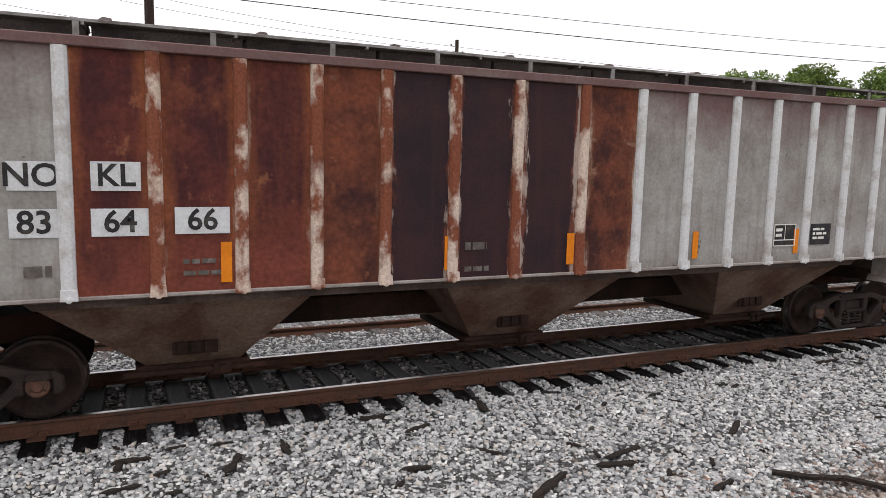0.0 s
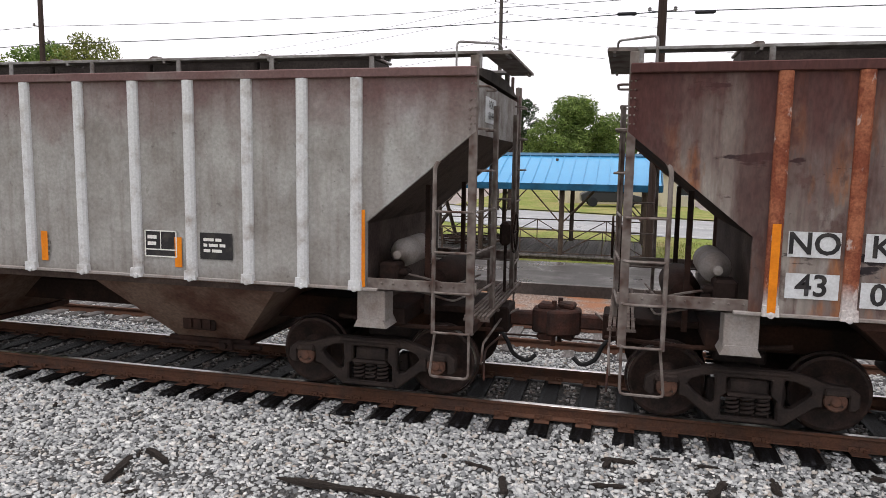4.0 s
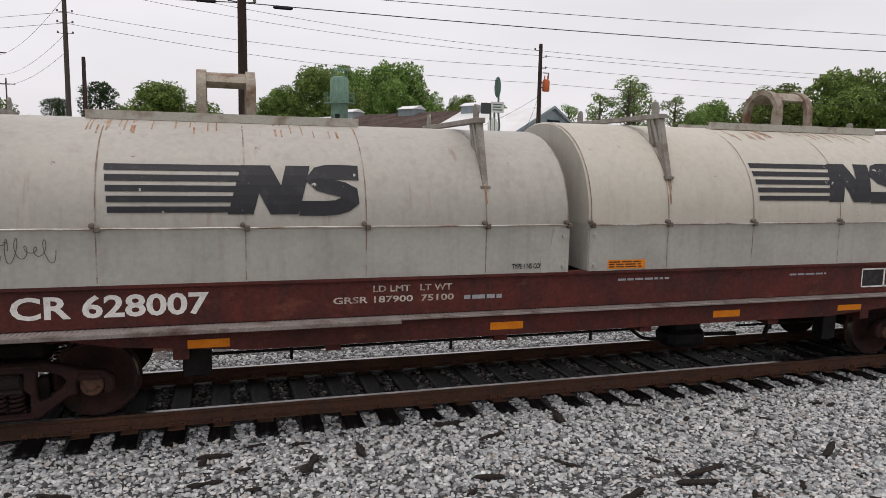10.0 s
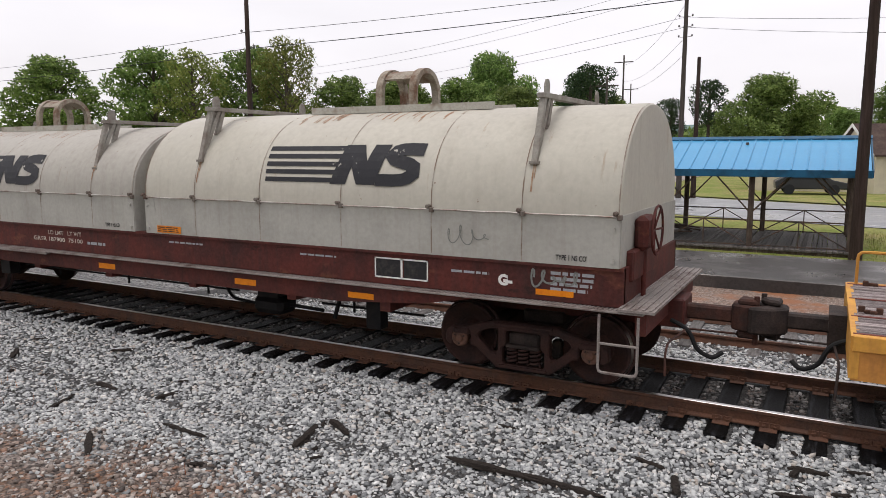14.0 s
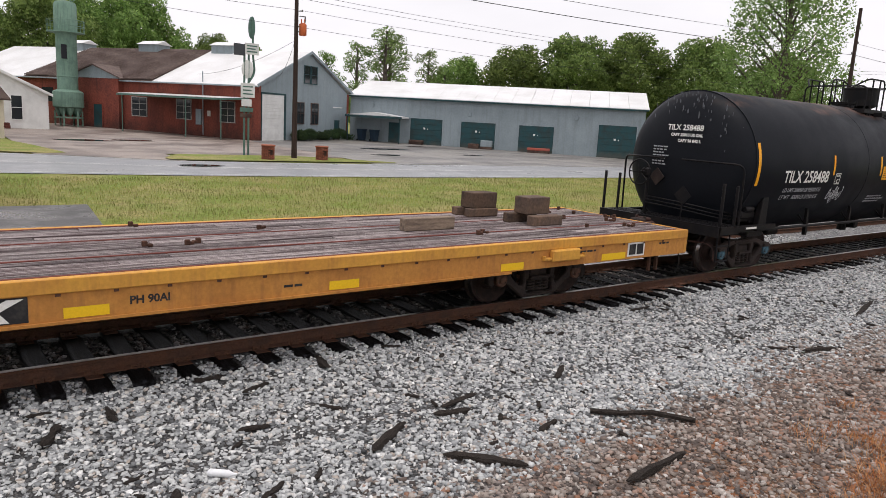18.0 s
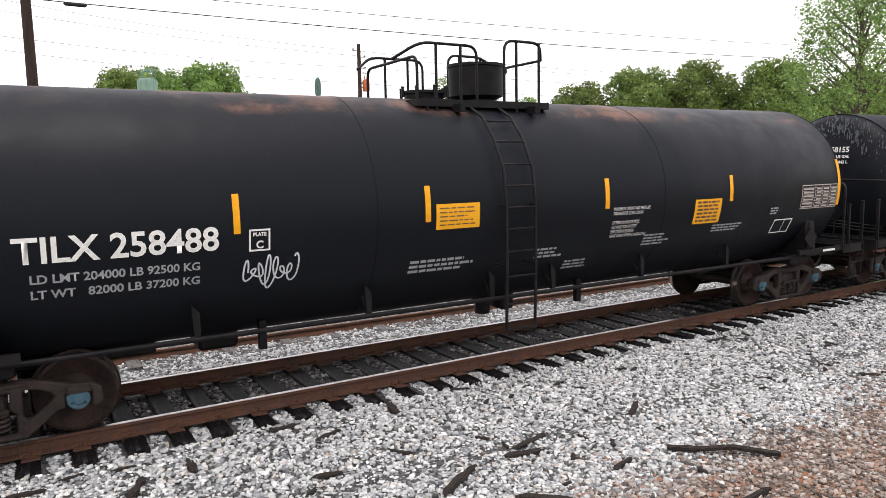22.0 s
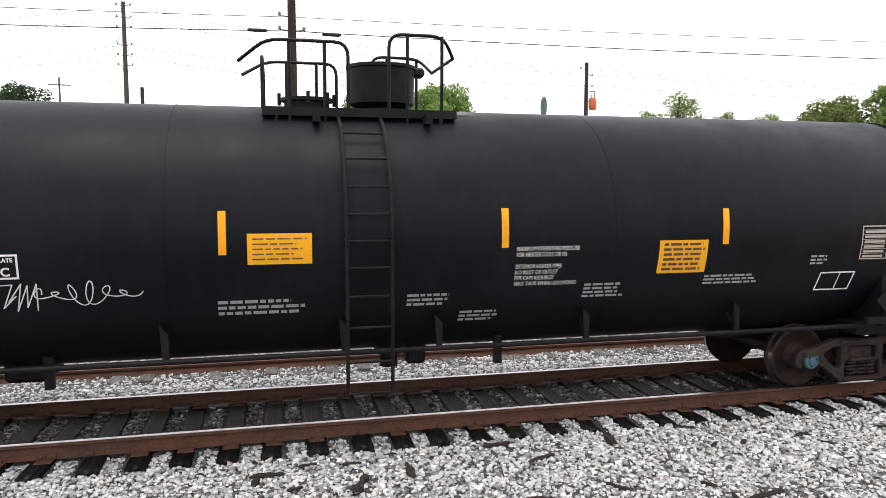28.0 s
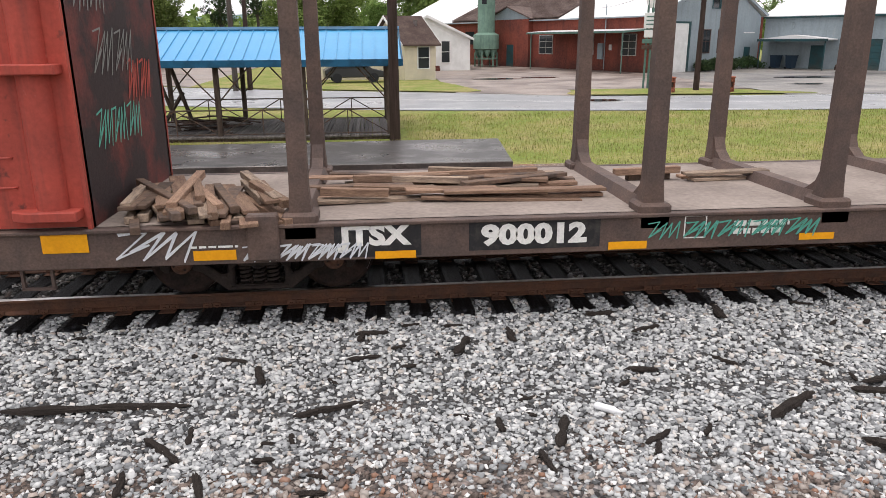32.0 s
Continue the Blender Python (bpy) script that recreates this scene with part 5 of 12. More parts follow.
def hopper_car(u0, label, ribs, rib_mats, panel_mats, plates, seed, end_mat, stencil, bay_mat):
    car = thing("covered_hopper", label, "hopper car", pose(u0, YC, 0), "train")
    rng = random.Random(seed)
    Y = 1.62
    flat = lambda z: -Y - 0.012
    # inner body with its sloped ends
    bm = bmesh.new()
    prism(bm, [(-7.95, 3.80), (-7.95, 3.20), (-5.7, 1.32), (5.7, 1.32), (7.95, 3.20), (7.95, 3.80)], -Y + 0.06, Y - 0.06)
    part("body", bm, SHADEDGRIME if seed == 22 else UNDERSLOPE, car, "sloped steel hopper body, grimy and shade-darkened beneath")
    for s in (-1, 1):
        part("end_sheet", boxes((min(s * 7.95, s * 7.957), max(s * 7.95, s * 7.957), -Y + 0.06, Y - 0.06, 3.2, 3.8)), HATCHGREY, car, "pale upper end sheet")
    # side sheets, one panel between two ribs
    cuts = [-8.0] + list(ribs) + [8.0]

    def low(x):
        a = abs(x)
        return 1.45 if a <= 6.76 else 2.20 + (a - 6.76) * (3.22 - 2.20) / (8.0 - 6.76)

    for side in (-1, 1):
        for k, (xa, xb) in enumerate(zip(cuts, cuts[1:])):
            pts = [(xa, low(xa) if abs(xa) > 6.9 else 1.45), (xb, low(xb) if abs(xb) > 6.9 else 1.45), (xb, 3.86), (xa, 3.86)]
            if abs(xa) < 6.9 < abs(xb):
                pts = [(xa, 1.45), (6.76, 1.45), (6.76, 2.20), (xb, 3.22), (xb, 3.86), (xa, 3.86)] if xb > 0 else pts
            if abs(xb) < 6.9 < abs(xa):
                pts = [(xa, 3.22), (-6.76, 2.20), (-6.76, 1.45), (xb, 1.45), (xb, 3.86), (xa, 3.86)]
            mid = (xa + xb) / 2
            bm = prism(bmesh.new(), [(x - mid, z) for x, z in pts], side * (Y - 0.06), side * Y)
            part("side_panel", bm, panel_mats[k % len(panel_mats)] if side < 0 else panel_mats[-1], car).matrix_basis = pose(mid, 0, 0)
        for k, x in enumerate(ribs):
            bm = bmesh.new()
            w = 0.072
            prism(bm, [(x - w, side * (Y - 0.01)), (x - w * 0.92, side * (Y + 0.03)), (x - w * 0.55, side * (Y + 0.058)), (x, side * (Y + 0.066)), (x + w * 0.55, side * (Y + 0.058)), (x + w * 0.92, side * (Y + 0.03)), (x + w, side * (Y - 0.01))], 1.47, 3.80, "z")
            lathe(bm, [(0.012, -Y - 0.085), (0.034, -Y - 0.08), (0.034, -Y)] if side < 0 else [(0.034, Y), (0.034, Y + 0.08), (0.012, Y + 0.085)], 8, "y", (x, 0, 1.435))
            prism(bm, [(x - w * 1.1, 1.42), (x + w * 1.1, 1.42), (x + w, 1.53), (x - w, 1.53)], side * Y, side * (Y + 0.07))
            part("rib", bm, rib_mats[k % len(rib_mats)] if side < 0 else rib_mats[-1], car)
        part("side_sill", boxes((-6.9, 6.9, *sorted((side * (Y - 0.10), side * (Y + 0.035))), 1.415, 1.45), bevel=0.006), LEDGE, car, "pale steel side sill")
        part("top_chord", boxes((-8.0, 8.0, *sorted((side * (Y - 0.08), side * (Y + 0.045))), 3.80, 3.90), bevel=0.01), panel_mats[0], car)
        bm = bmesh.new()
        for k in range(15):
            for x in (-7.93 + 0.0, 7.93):
                if k < 6:
                    rod(bm, (x, side * (Y + 0.002), 3.75 - k * 0.1), (x, side * (Y + 0.018), 3.75 - k * 0.1), 0.014, 6)
        tagged(part("rivets", bm, end_mat, car), kind="stuff")
    # roof, hatches and running boards
    bm = bmesh.new()
    prism(bm, [(-Y, 3.86), (-1.1, 3.95), (-0.5, 4.0), (0.5, 4.0), (1.1, 3.95), (Y, 3.86)], -7.95, 7.95, "x")
    part("roof", bm, ROOFGREY, car, "grimy low-pitched roof")
    for x in (-6.0, -4.35, -2.7, -1.05, 0.6, 2.25, 3.9, 5.55):
        bm = boxes((x - 0.80, x + 0.80, -0.36, 0.36, 3.98, 4.21), bevel=0.02)
        hatch = part("roof_hatch", bm, ROOFGREY, car, "trough hatch coaming")
        part("hatch_lid", boxes((x - 0.815, x + 0.815, -0.42, 0.42, 4.212, 4.25), bevel=0.012), HATCHGREY, hatch, "pale hatch lid")
        bm = bmesh.new()
        prism(bm, [(x - 0.75, 4.23), (x - 0.68, 4.27), (x - 0.60, 4.265), (x - 0.58, 4.23)], -0.52, -0.40)
        part("hatch_latch", bm, LADDERGREY, hatch)
    for side in (-1, 1):
        bm = boxes((-8.25, 8.25, *sorted((side * 0.72, side * 0.98)), 4.13, 4.165), bevel=0.004)
        for k in range(12):
            box(bm, -8.2 + k * 1.49, -8.17 + k * 1.49, side * 0.85 - 0.14, side * 0.85 + 0.14, 4.10, 4.13)
        walkway = part("running_board", bm, BOARDGREY, car, "steel running board along the roof")
        for k in range(13):
            x = -7.9 + k * 1.316
            part("running_board_post", boxes((x - 0.03, x + 0.03, side * 0.98 - 0.02 * side - 0.02, side * 0.98 + 0.02, 3.90, 4.14)), BOARDGREY, walkway)
    for s in (-1, 1):
        part("roof_end_step", boxes((s * 8.1 - 0.16, s * 8.1 + 0.16, -1.0, 1.0, 4.12, 4.15)), LADDERGREY, car)
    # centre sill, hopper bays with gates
    part("centre_sill", boxes((-8.2, 8.2, -0.28, 0.28, 0.72, 1.05), bevel=0.02), SHADEDGRIME, car, "heavy centre sill")
    for x, ta, tb in ((-4.2, 1.58, 1.26), (-0.15, 1.28, 1.46), (4.18, 1.27, 1.45)):
        bm = bmesh.new()
        b = 0.50
        loft(bm, [[(x - b, -0.75, 0.46), (x + b, -0.75, 0.46), (x + b, 0.75, 0.46), (x - b, 0.75, 0.46)], [(x - ta, -Y + 0.05, 1.40), (x + tb, -Y + 0.05, 1.40), (x + tb, Y - 0.05, 1.40), (x - ta, Y - 0.05, 1.40)]])
        bay = part("hopper_bay", bm, bay_mat, car, "grimy tapering hopper bay")
        bm = boxes((x - 0.62, x + 0.62, -0.80, 0.80, 0.40, 0.47), (x - 0.75, x + 0.8, -0.85, -0.78, 0.36, 0.42), bevel=0.01)
        rod(bm, (x + 0.3, -0.95, 0.41), (x + 0.3, -0.75, 0.41), 0.045, 8)
        box(bm, x + 0.2, x + 0.4, -0.90, -0.80, 0.33, 0.48, bevel=0.02)
        part("outlet_gate", bm, SHADEDGRIME, bay, "outlet gate with its capstan")
        bm = bmesh.new()
        for u, w in ((-0.14, 0.0), (0.0, 0.0), (0.14, 0.0)):
            prism(bm, [(x + u - 0.05, 0.66), (x + u + 0.05, 0.66), (x + u + 0.05, 0.78), (x + u - 0.05, 0.78)], -1.06 - w, -1.0)
        box(bm, x - 0.24, x + 0.24, -1.03, -0.98, 0.63, 0.81, bevel=0.01)
        part("vibrator_bracket", bm, SHADEDGRIME, bay)
    # ends: corner posts, ladders, crossover board, air gear
    for s in (-1, 1):
        lo, hi = min(s * 6.72, s * 8.04), max(s * 6.72, s * 8.04)
        for y in (-1, 1):
            part("side_angle", boxes((lo, hi, *sorted((y * (Y - 0.02), y * (Y - 0.06))), 1.42, 1.56), (lo, hi, *sorted((y * (Y - 0.02), y * (Y - 0.16))), 1.42, 1.44), bevel=0.005), LADDERGREY, car, "riveted side angle")
            bm = bmesh.new()
            for k in range(9):
                lathe(bm, [(0.014, y * (Y - 0.02)), (0.010, y * (Y - 0.006)), (0.003, y * (Y - 0.004))], 6, "y", (s * (6.8 + 0.14 * k), 0, 1.51))
            tagged(part("rivets", bm, LADDERGREY, car), kind="stuff")
            # bolster end with its gusset
            bm = boxes((s * 6.80 - 0.17, s * 6.80 + 0.17, *sorted((y * (Y - 0.05), y * (Y - 0.35))), 1.05, 1.42), bevel=0.01)
            prism(bm, [(s * 6.80 - 0.20, 0.98), (s * 6.80 + 0.20, 0.98), (s * 6.80 + 0.15, 1.08), (s * 6.80 - 0.15, 1.08)], y * (Y - 0.02), y * (Y - 0.4))
            part("bolster_end", bm, LEDGE, car, "pale grimy bolster end")
        part("bolster_web", boxes((s * 6.70 - 0.02, s * 6.70 + 0.02, -Y + 0.06, Y - 0.06, 1.05, 2.20), bevel=0.005), UNDERSLOPE, car, "grimy, shade-darkened upright web below the slope")
        part("shear_plate", boxes((lo, hi, -0.55, 0.55, 1.0, 1.08), (s * 6.85 - 0.25, s * 6.85 + 0.25, -Y + 0.4, Y - 0.4, 0.95, 1.15), bevel=0.01), SHADEDGRIME, car)
        part("end_sill", boxes((s * 7.98 - 0.05, s * 7.98 + 0.05, -Y + 0.02, Y - 0.02, 1.0, 1.10), (s * 7.99 - 0.03, s * 7.99 + 0.03, -0.6, 0.6, 0.75, 1.02), bevel=0.01), SHADEDGRIME, car, "rusty end sill")
        # ridged crossover board
        bm = bmesh.new()
        for k in range(6):
            box(bm, s * 7.98 - 0.14 + 0.05 * k, s * 7.98 - 0.105 + 0.05 * k, -1.30, 1.30, 1.10, 1.135)
        for y in (-1.28, -0.65, 0.0, 0.65, 1.28):
            box(bm, s * 7.98 - 0.15, s * 7.98 + 0.16, y - 0.02, y + 0.02, 1.075, 1.10)
        tagged(part("crossover_board", bm, GRIMEBOARD, car, "worn ridged crossover board"), kind="stuff")
        for y in (-1, 1):
            part("corner_post", boxes((s * 7.97 - 0.045, s * 7.97 + 0.045, *sorted((y * (Y - 0.055), y * (Y - 0.005))), 0.98, 4.02), (s * 7.97 - 0.012, s * 7.97 + 0.012, *sorted((y * (Y - 0.10), y * (Y - 0.05))), 0.98, 4.02), bevel=0.004), LADDERGREY, car, "worn angle-iron corner post")
            bm = bmesh.new()
            for k in range(7):
                for dx in (-0.02, 0.02):
                    lathe(bm, [(0.013, y * (Y - 0.006)), (0.009, y * (Y + 0.008)), (0.003, y * (Y + 0.01))], 6, "y", (s * 7.97 + dx, 0, 3.30 + 0.085 * k))
            tagged(part("rivets", bm, LADDERGREY, car), kind="stuff")
            part("inner_post", pipe(bmesh.new(), arc([(s * 7.56, y * (Y + 0.02), 0.98), (s * 7.56, y * (Y + 0.02), 2.84), (s * 7.60, y * (Y - 0.05), 2.92)], 0.05, 3), 0.026, 6), LADDERGREY, car, "ladder stile", True)
            part("end_post", boxes((s * 8.08 - 0.012, s * 8.08 + 0.012, y * 0.75 - 0.045, y * 0.75 + 0.045, 1.1, 3.56), (s * 8.06 - 0.03, s * 8.06 + 0.03, y * 0.75 - 0.008, y * 0.75 + 0.008, 1.1, 3.56), bevel=0.003), LADDERGREY, car, "angle-iron end post")
            part("brace_post", boxes((s * 7.30 - 0.03, s * 7.30 + 0.03, y * 0.95 - 0.03, y * 0.95 + 0.03, 1.05, 2.62), bevel=0.004), SHADEDGRIME, car, "dark upright slope brace")
            for k in range(4):
                z = 1.0 + k * 0.45
                part("ladder_rung", pipe(bmesh.new(), arc([(s * 7.56, y * (Y - 0.01), z), (s * 7.58, y * (Y + 0.05), z), (s * 7.96, y * (Y + 0.05), z), (s * 7.98, y * (Y - 0.01), z)], 0.03, 2), 0.015, 6), LADDERGREY, car)
            for z in (1.45, 1.90, 2.35):
                part("end_rung", rod(bmesh.new(), (s * 8.03, y * (Y - 0.04), z), (s * 8.08, y * 0.75, z), 0.014, 6), LADDERGREY, car)
            for z in (2.80, 3.25, 3.70):
                part("grab_iron", pipe(bmesh.new(), arc([(s * 8.0, y * (Y - 0.08), z), (s * 8.12, y * (Y - 0.08), z), (s * 8.12, y * (Y - 0.55), z), (s * 8.0, y * (Y - 0.55), z)], 0.05, 2), 0.013, 6), LADDERGREY, car)
            st = bmesh.new()
            pipe(st, arc([(s * 7.58, y * Y, 1.0), (s * 7.52, y * Y, 0.48), (s * 7.97, y * Y, 0.48), (s * 7.97, y * Y, 1.0)], 0.05, 2), 0.016, 6)
            part("stirrup_step", st, LADDERGREY, car)
        # hand rail bent over the roof's end
        part("roof_rail", pipe(bmesh.new(), arc([(s * 7.75, -Y + 0.1, 3.90), (s * 7.75, -Y + 0.1, 4.18), (s * 8.15, -1.05, 4.22), (s * 8.15, -0.95, 4.12)], 0.06, 3), 0.013, 6), BOARDGREY, car, "bent roof hand rail", True)
        part("train_pipe", pipe(bmesh.new(), arc([(s * 6.2, -1.05, 0.98), (s * 7.2, -1.15, 0.92), (s * 7.9, -0.75, 0.86), (s * 8.15, -0.45, 0.80)], 0.2, 4), 0.028, 8), SHADEDGRIME, car, smooth=True)
        part("uncoupling_lever", pipe(bmesh.new(), arc([(s * 8.08, -1.45, 0.62), (s * 8.10, -1.45, 0.86), (s * 8.10, -0.25, 0.90), (s * 8.30, -0.12, 1.02)], 0.06, 3), 0.014, 6), LADDERGREY, car, smooth=True)
        coupler(car, s * 8.05, s)
        truck(car, s * 6.6, CAPRUST)
    # brake cylinder, reservoir and valve under the slopes
    for s in ((1,) if seed == 21 else (-1,)):
        bm = bmesh.new()
        lathe(bm, [(0.02, -1.30), (0.05, -1.29), (0.05, -1.20), (0.15, -1.08), (0.17, -1.0), (0.17, -0.30), (0.10, -0.22), (0.02, -0.20)], 18, "y", (s * 7.02, 0, 1.80))
        part("brake_cylinder", bm, LEDGE, car, "pale grimy brake cylinder", True)
        bm = bmesh.new()
        lathe(bm, [(0.02, -0.75), (0.14, -0.70), (0.22, -0.52), (0.22, 0.52), (0.14, 0.70), (0.02, 0.75)], 18, "y", (s * 7.30, 0.15, 1.40))
        part("air_reservoir", bm, SHADEDGRIME, car, "rusty air reservoir", True)
        bm = boxes((s * 6.95 - 0.12, s * 6.95 + 0.12, -1.42, -1.12, 1.48, 1.72), (s * 7.02 - 0.15, s * 7.02 + 0.15, -1.36, -1.16, 1.56, 1.64), bevel=0.03)
        part("control_valve", bm, SHADEDGRIME, car, "brake control valve")
        for k, z in enumerate((1.62, 1.52, 1.42)):
            part("brake_pipe", pipe(bmesh.new(), arc([(s * 6.95, -1.30, z), (s * 7.35, -1.25 + 0.06 * k, z - 0.08), (s * 7.6, -0.9, z - 0.22), (s * 7.7, 0.3, z - 0.25)], 0.2, 4), 0.014, 6), LADDERGREY, car, smooth=True)
        # hand brake wheel with its chain
        bm = bmesh.new()
        wheel_ring(bm, s * 8.14, 0.45, 1.95, 0.27, 0.014)
        for k in range(5):
            a = k * 2 * math.pi / 5
            rod(bm, (s * 8.12, 0.45, 1.95), (s * 8.14, 0.45 + 0.26 * math.cos(a), 1.95 + 0.26 * math.sin(a)), 0.011, 6)
        wheel = part("hand_brake", bm, SHADEDGRIME, car, "rusty hand brake wheel")
        part("brake_housing", boxes((s * 8.02 - 0.07, s * 8.02 + 0.07, 0.30, 0.62, 1.78, 2.10), bevel=0.04), SHADEDGRIME, wheel)
        part("brake_chain", rod(bmesh.new(), (s * 8.02, 0.42, 1.12), (s * 8.02, 0.42, 1.78), 0.022, 5), SHADEDGRIME, wheel)
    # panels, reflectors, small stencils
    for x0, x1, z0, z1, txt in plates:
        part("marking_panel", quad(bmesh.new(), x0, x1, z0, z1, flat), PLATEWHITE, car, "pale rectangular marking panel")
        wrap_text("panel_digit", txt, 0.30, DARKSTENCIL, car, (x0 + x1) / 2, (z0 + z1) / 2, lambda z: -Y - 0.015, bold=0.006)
    for s in (-1, 1):
        pl = part("end_plate", boxes((s * 7.96 - 0.006, s * 7.96 + 0.006, -0.9, -0.25, 3.36, 3.66)), PLATEWHITE, car, "end marking panel")
        letters("end_number", "NOKL\n" + stencil, 0.13, DARKSTENCIL, car, pose(s * 7.97, -0.57, 3.51, 90, 0, 90 * s))
    return car


def reflectors(car, rows, surf, mat=None):
    for x, z0, z1, w in rows:
        part("reflector", quad(bmesh.new(), x - w / 2, x + w / 2, z0, z1, surf), mat or YELLOWREF, car, "orange reflective strip")


def marks(car, rows, mat, surf, seed):
    rng = random.Random(seed)
    bm = bmesh.new()
    for x0, x1, z0, z1, n in rows:
        bars(bm, x0, x1, z0, z1, n, surf, rng, 0.4)
    tagged(part("stencil_line", bm, mat, car), kind="stuff")


FADEDSTENCIL = pbr("faded_dark_stencil", (0.10, 0.088, 0.08), 0.7, other=(0.2, 0.18, 0.165), scale=12, low=0.5, high=0.7, grain=0.15, bump=0.0)
SIDE = lambda z: -1.636
R1 = [-6.9, -6.17, -5.38, -4.59, -3.77, -2.98, -2.2, -1.36, -0.52, 0.43, 1.32, 2.16, 2.96, 3.75, 4.51, 5.28, 5.98, 6.64]
HOP1 = hopper_car(4.82, "weathered grey covered hopper with large rust patches and white ribs", R1,
                  [HOPWHITE] * 3 + [RIBRUST] * 7 + [HOPWHITE] * 8,
                  [HOPGREY, HOPGREY, HOPGREY, HOPRUST, HOPRUST, HOPRUST, HOPBLOTCH, HOPMAROON, HOPMAROON, HOPMAROON, HOPBLOTCH] + [HOPGREY] * 8,
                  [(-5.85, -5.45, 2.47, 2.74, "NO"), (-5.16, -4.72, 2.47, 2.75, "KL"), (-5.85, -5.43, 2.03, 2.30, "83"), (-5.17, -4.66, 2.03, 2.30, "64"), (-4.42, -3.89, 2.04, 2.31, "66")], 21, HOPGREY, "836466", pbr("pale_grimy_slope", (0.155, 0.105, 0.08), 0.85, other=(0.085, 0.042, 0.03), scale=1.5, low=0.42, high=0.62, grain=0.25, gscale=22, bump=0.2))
reflectors(HOP1, [(-3.93, 1.53, 1.95, 0.11), (-1.41, 1.55, 1.95, 0.11), (0.29, 1.55, 1.95, 0.11), (2.36, 1.55, 1.93, 0.10), (4.33, 1.56, 1.93, 0.10), (6.70, 1.46, 2.34, 0.10)], lambda z: -1.637, ORANGEREF)
apart("data_panel", quad(quad(bmesh.new(), 3.87, 4.30, 1.68, 2.0, lambda z: -1.634), 4.63, 5.07, 1.68, 2.0, lambda z: -1.634), DARKSTENCIL, HOP1, "dark consolidated stencil panel")
bm = bmesh.new()
for q in ((3.86, 4.31, 1.99, 2.005), (3.86, 4.31, 1.675, 1.69), (3.86, 3.875, 1.675, 2.005), (4.295, 4.31, 1.675, 2.005), (3.87, 4.30, 1.76, 1.775), (4.08, 4.092, 1.76, 2.0)):
    quad(bm, *q, lambda z: -1.638)
bars(bm, 3.9, 4.06, 1.80, 1.96, 2, lambda z: -1.638, random.Random(5))
bars(bm, 4.68, 5.0, 1.75, 1.95, 3, lambda z: -1.638, random.Random(6))
tagged(part("panel_line", bm, STENCIL, HOP1), kind="stuff")
marks(HOP1, [(-5.75, -5.5, 1.62, 1.80, 1), (-4.35, -3.95, 1.72, 1.80, 1), (-4.35, -3.95, 1.60, 1.68, 1), (2.35, 2.46, 1.6, 1.9, 4), (-1.2, -0.9, 1.75, 1.9, 1), (-1.2, -0.8, 1.5, 1.6, 1)], FADEDSTENCIL, SIDE, 8)

R2 = [-6.56, -5.86, -5.16, -4.40, -3.62, -2.89, -2.11, -1.23, -0.36, 0.51, 1.36, 2.22, 2.99, 3.79, 4.54, 5.31, 6.0, 6.68]
HOP2 = hopper_car(22.4, "rust-streaked grey covered hopper with brown ribs", R2,
                  [RIBWORN, RIBWORN, RIBWORN, RIBRED, RIBWORN, RIBWORN, RIBWORN, RIBPALE, RIBWORN, RIBPALE, RIBPALE, RIBWORN, RIBWORN, RIBPALE, RIBPALE, RIBWORN, RIBPALE, RIBWORN],
                  [HOPBROWN] * 7 + [HOPPALE] * 9 + [HOPBROWN] * 3,
                  [(-6.44, -5.97, 2.02, 2.27, "NO"), (-5.76, -5.32, 2.0, 2.27, "KL"), (-6.44, -5.96, 1.61, 1.86, "43"), (-5.77, -5.31, 1.55, 1.80, "00"), (-5.08, -4.52, 1.63, 1.87, "83")], 22, HOPBROWN, "430083", SHADEDGRIME)
reflectors(HOP2, [(-6.56, 1.46, 2.34, 0.08), (-3.62, 1.5, 1.93, 0.085), (-1.23, 1.5, 1.93, 0.085), (1.36, 1.5, 1.93, 0.085), (3.79, 1.5, 1.90, 0.085), (6.68, 1.48, 2.34, 0.08)], lambda z: -1.692, ORANGEREF)
apart("data_panel", quad(quad(bmesh.new(), 3.90, 4.38, 1.55, 1.98, lambda z: -1.634), 4.62, 5.2, 1.50, 1.98, lambda z: -1.634), pbr("grey_panel", (0.30, 0.31, 0.32), 0.6, grain=0.1), HOP2, "grey stencil panel")
part("data_square", quad(bmesh.new(), 3.95, 4.33, 1.65, 1.95, lambda z: -1.638), DARKSTENCIL, HOP2)
bm = quad(quad(bmesh.new(), 3.95, 4.33, 1.73, 1.745, lambda z: -1.641), 4.13, 4.145, 1.73, 1.95, lambda z: -1.641)
bars(bm, 3.98, 4.3, 1.78, 1.93, 2, lambda z: -1.641, random.Random(9))
tagged(part("panel_line", bm, STENCIL, HOP2), kind="stuff")
marks(HOP2, [(-3.3, -2.95, 1.55, 1.85, 3), (-2.5, -1.9, 1.55, 1.66, 1), (-1.0, -0.6, 1.5, 1.72, 2), (1.5, 2.1, 1.5, 2.02, 6), (3.05, 3.45, 1.6, 1.8, 3), (4.65, 5.1, 2.1, 2.25, 2), (5.4, 5.75, 1.6, 1.9, 3), (-3.3, -2.9, 2.6, 2.75, 1)], FADEDSTENCIL, SIDE, 18)


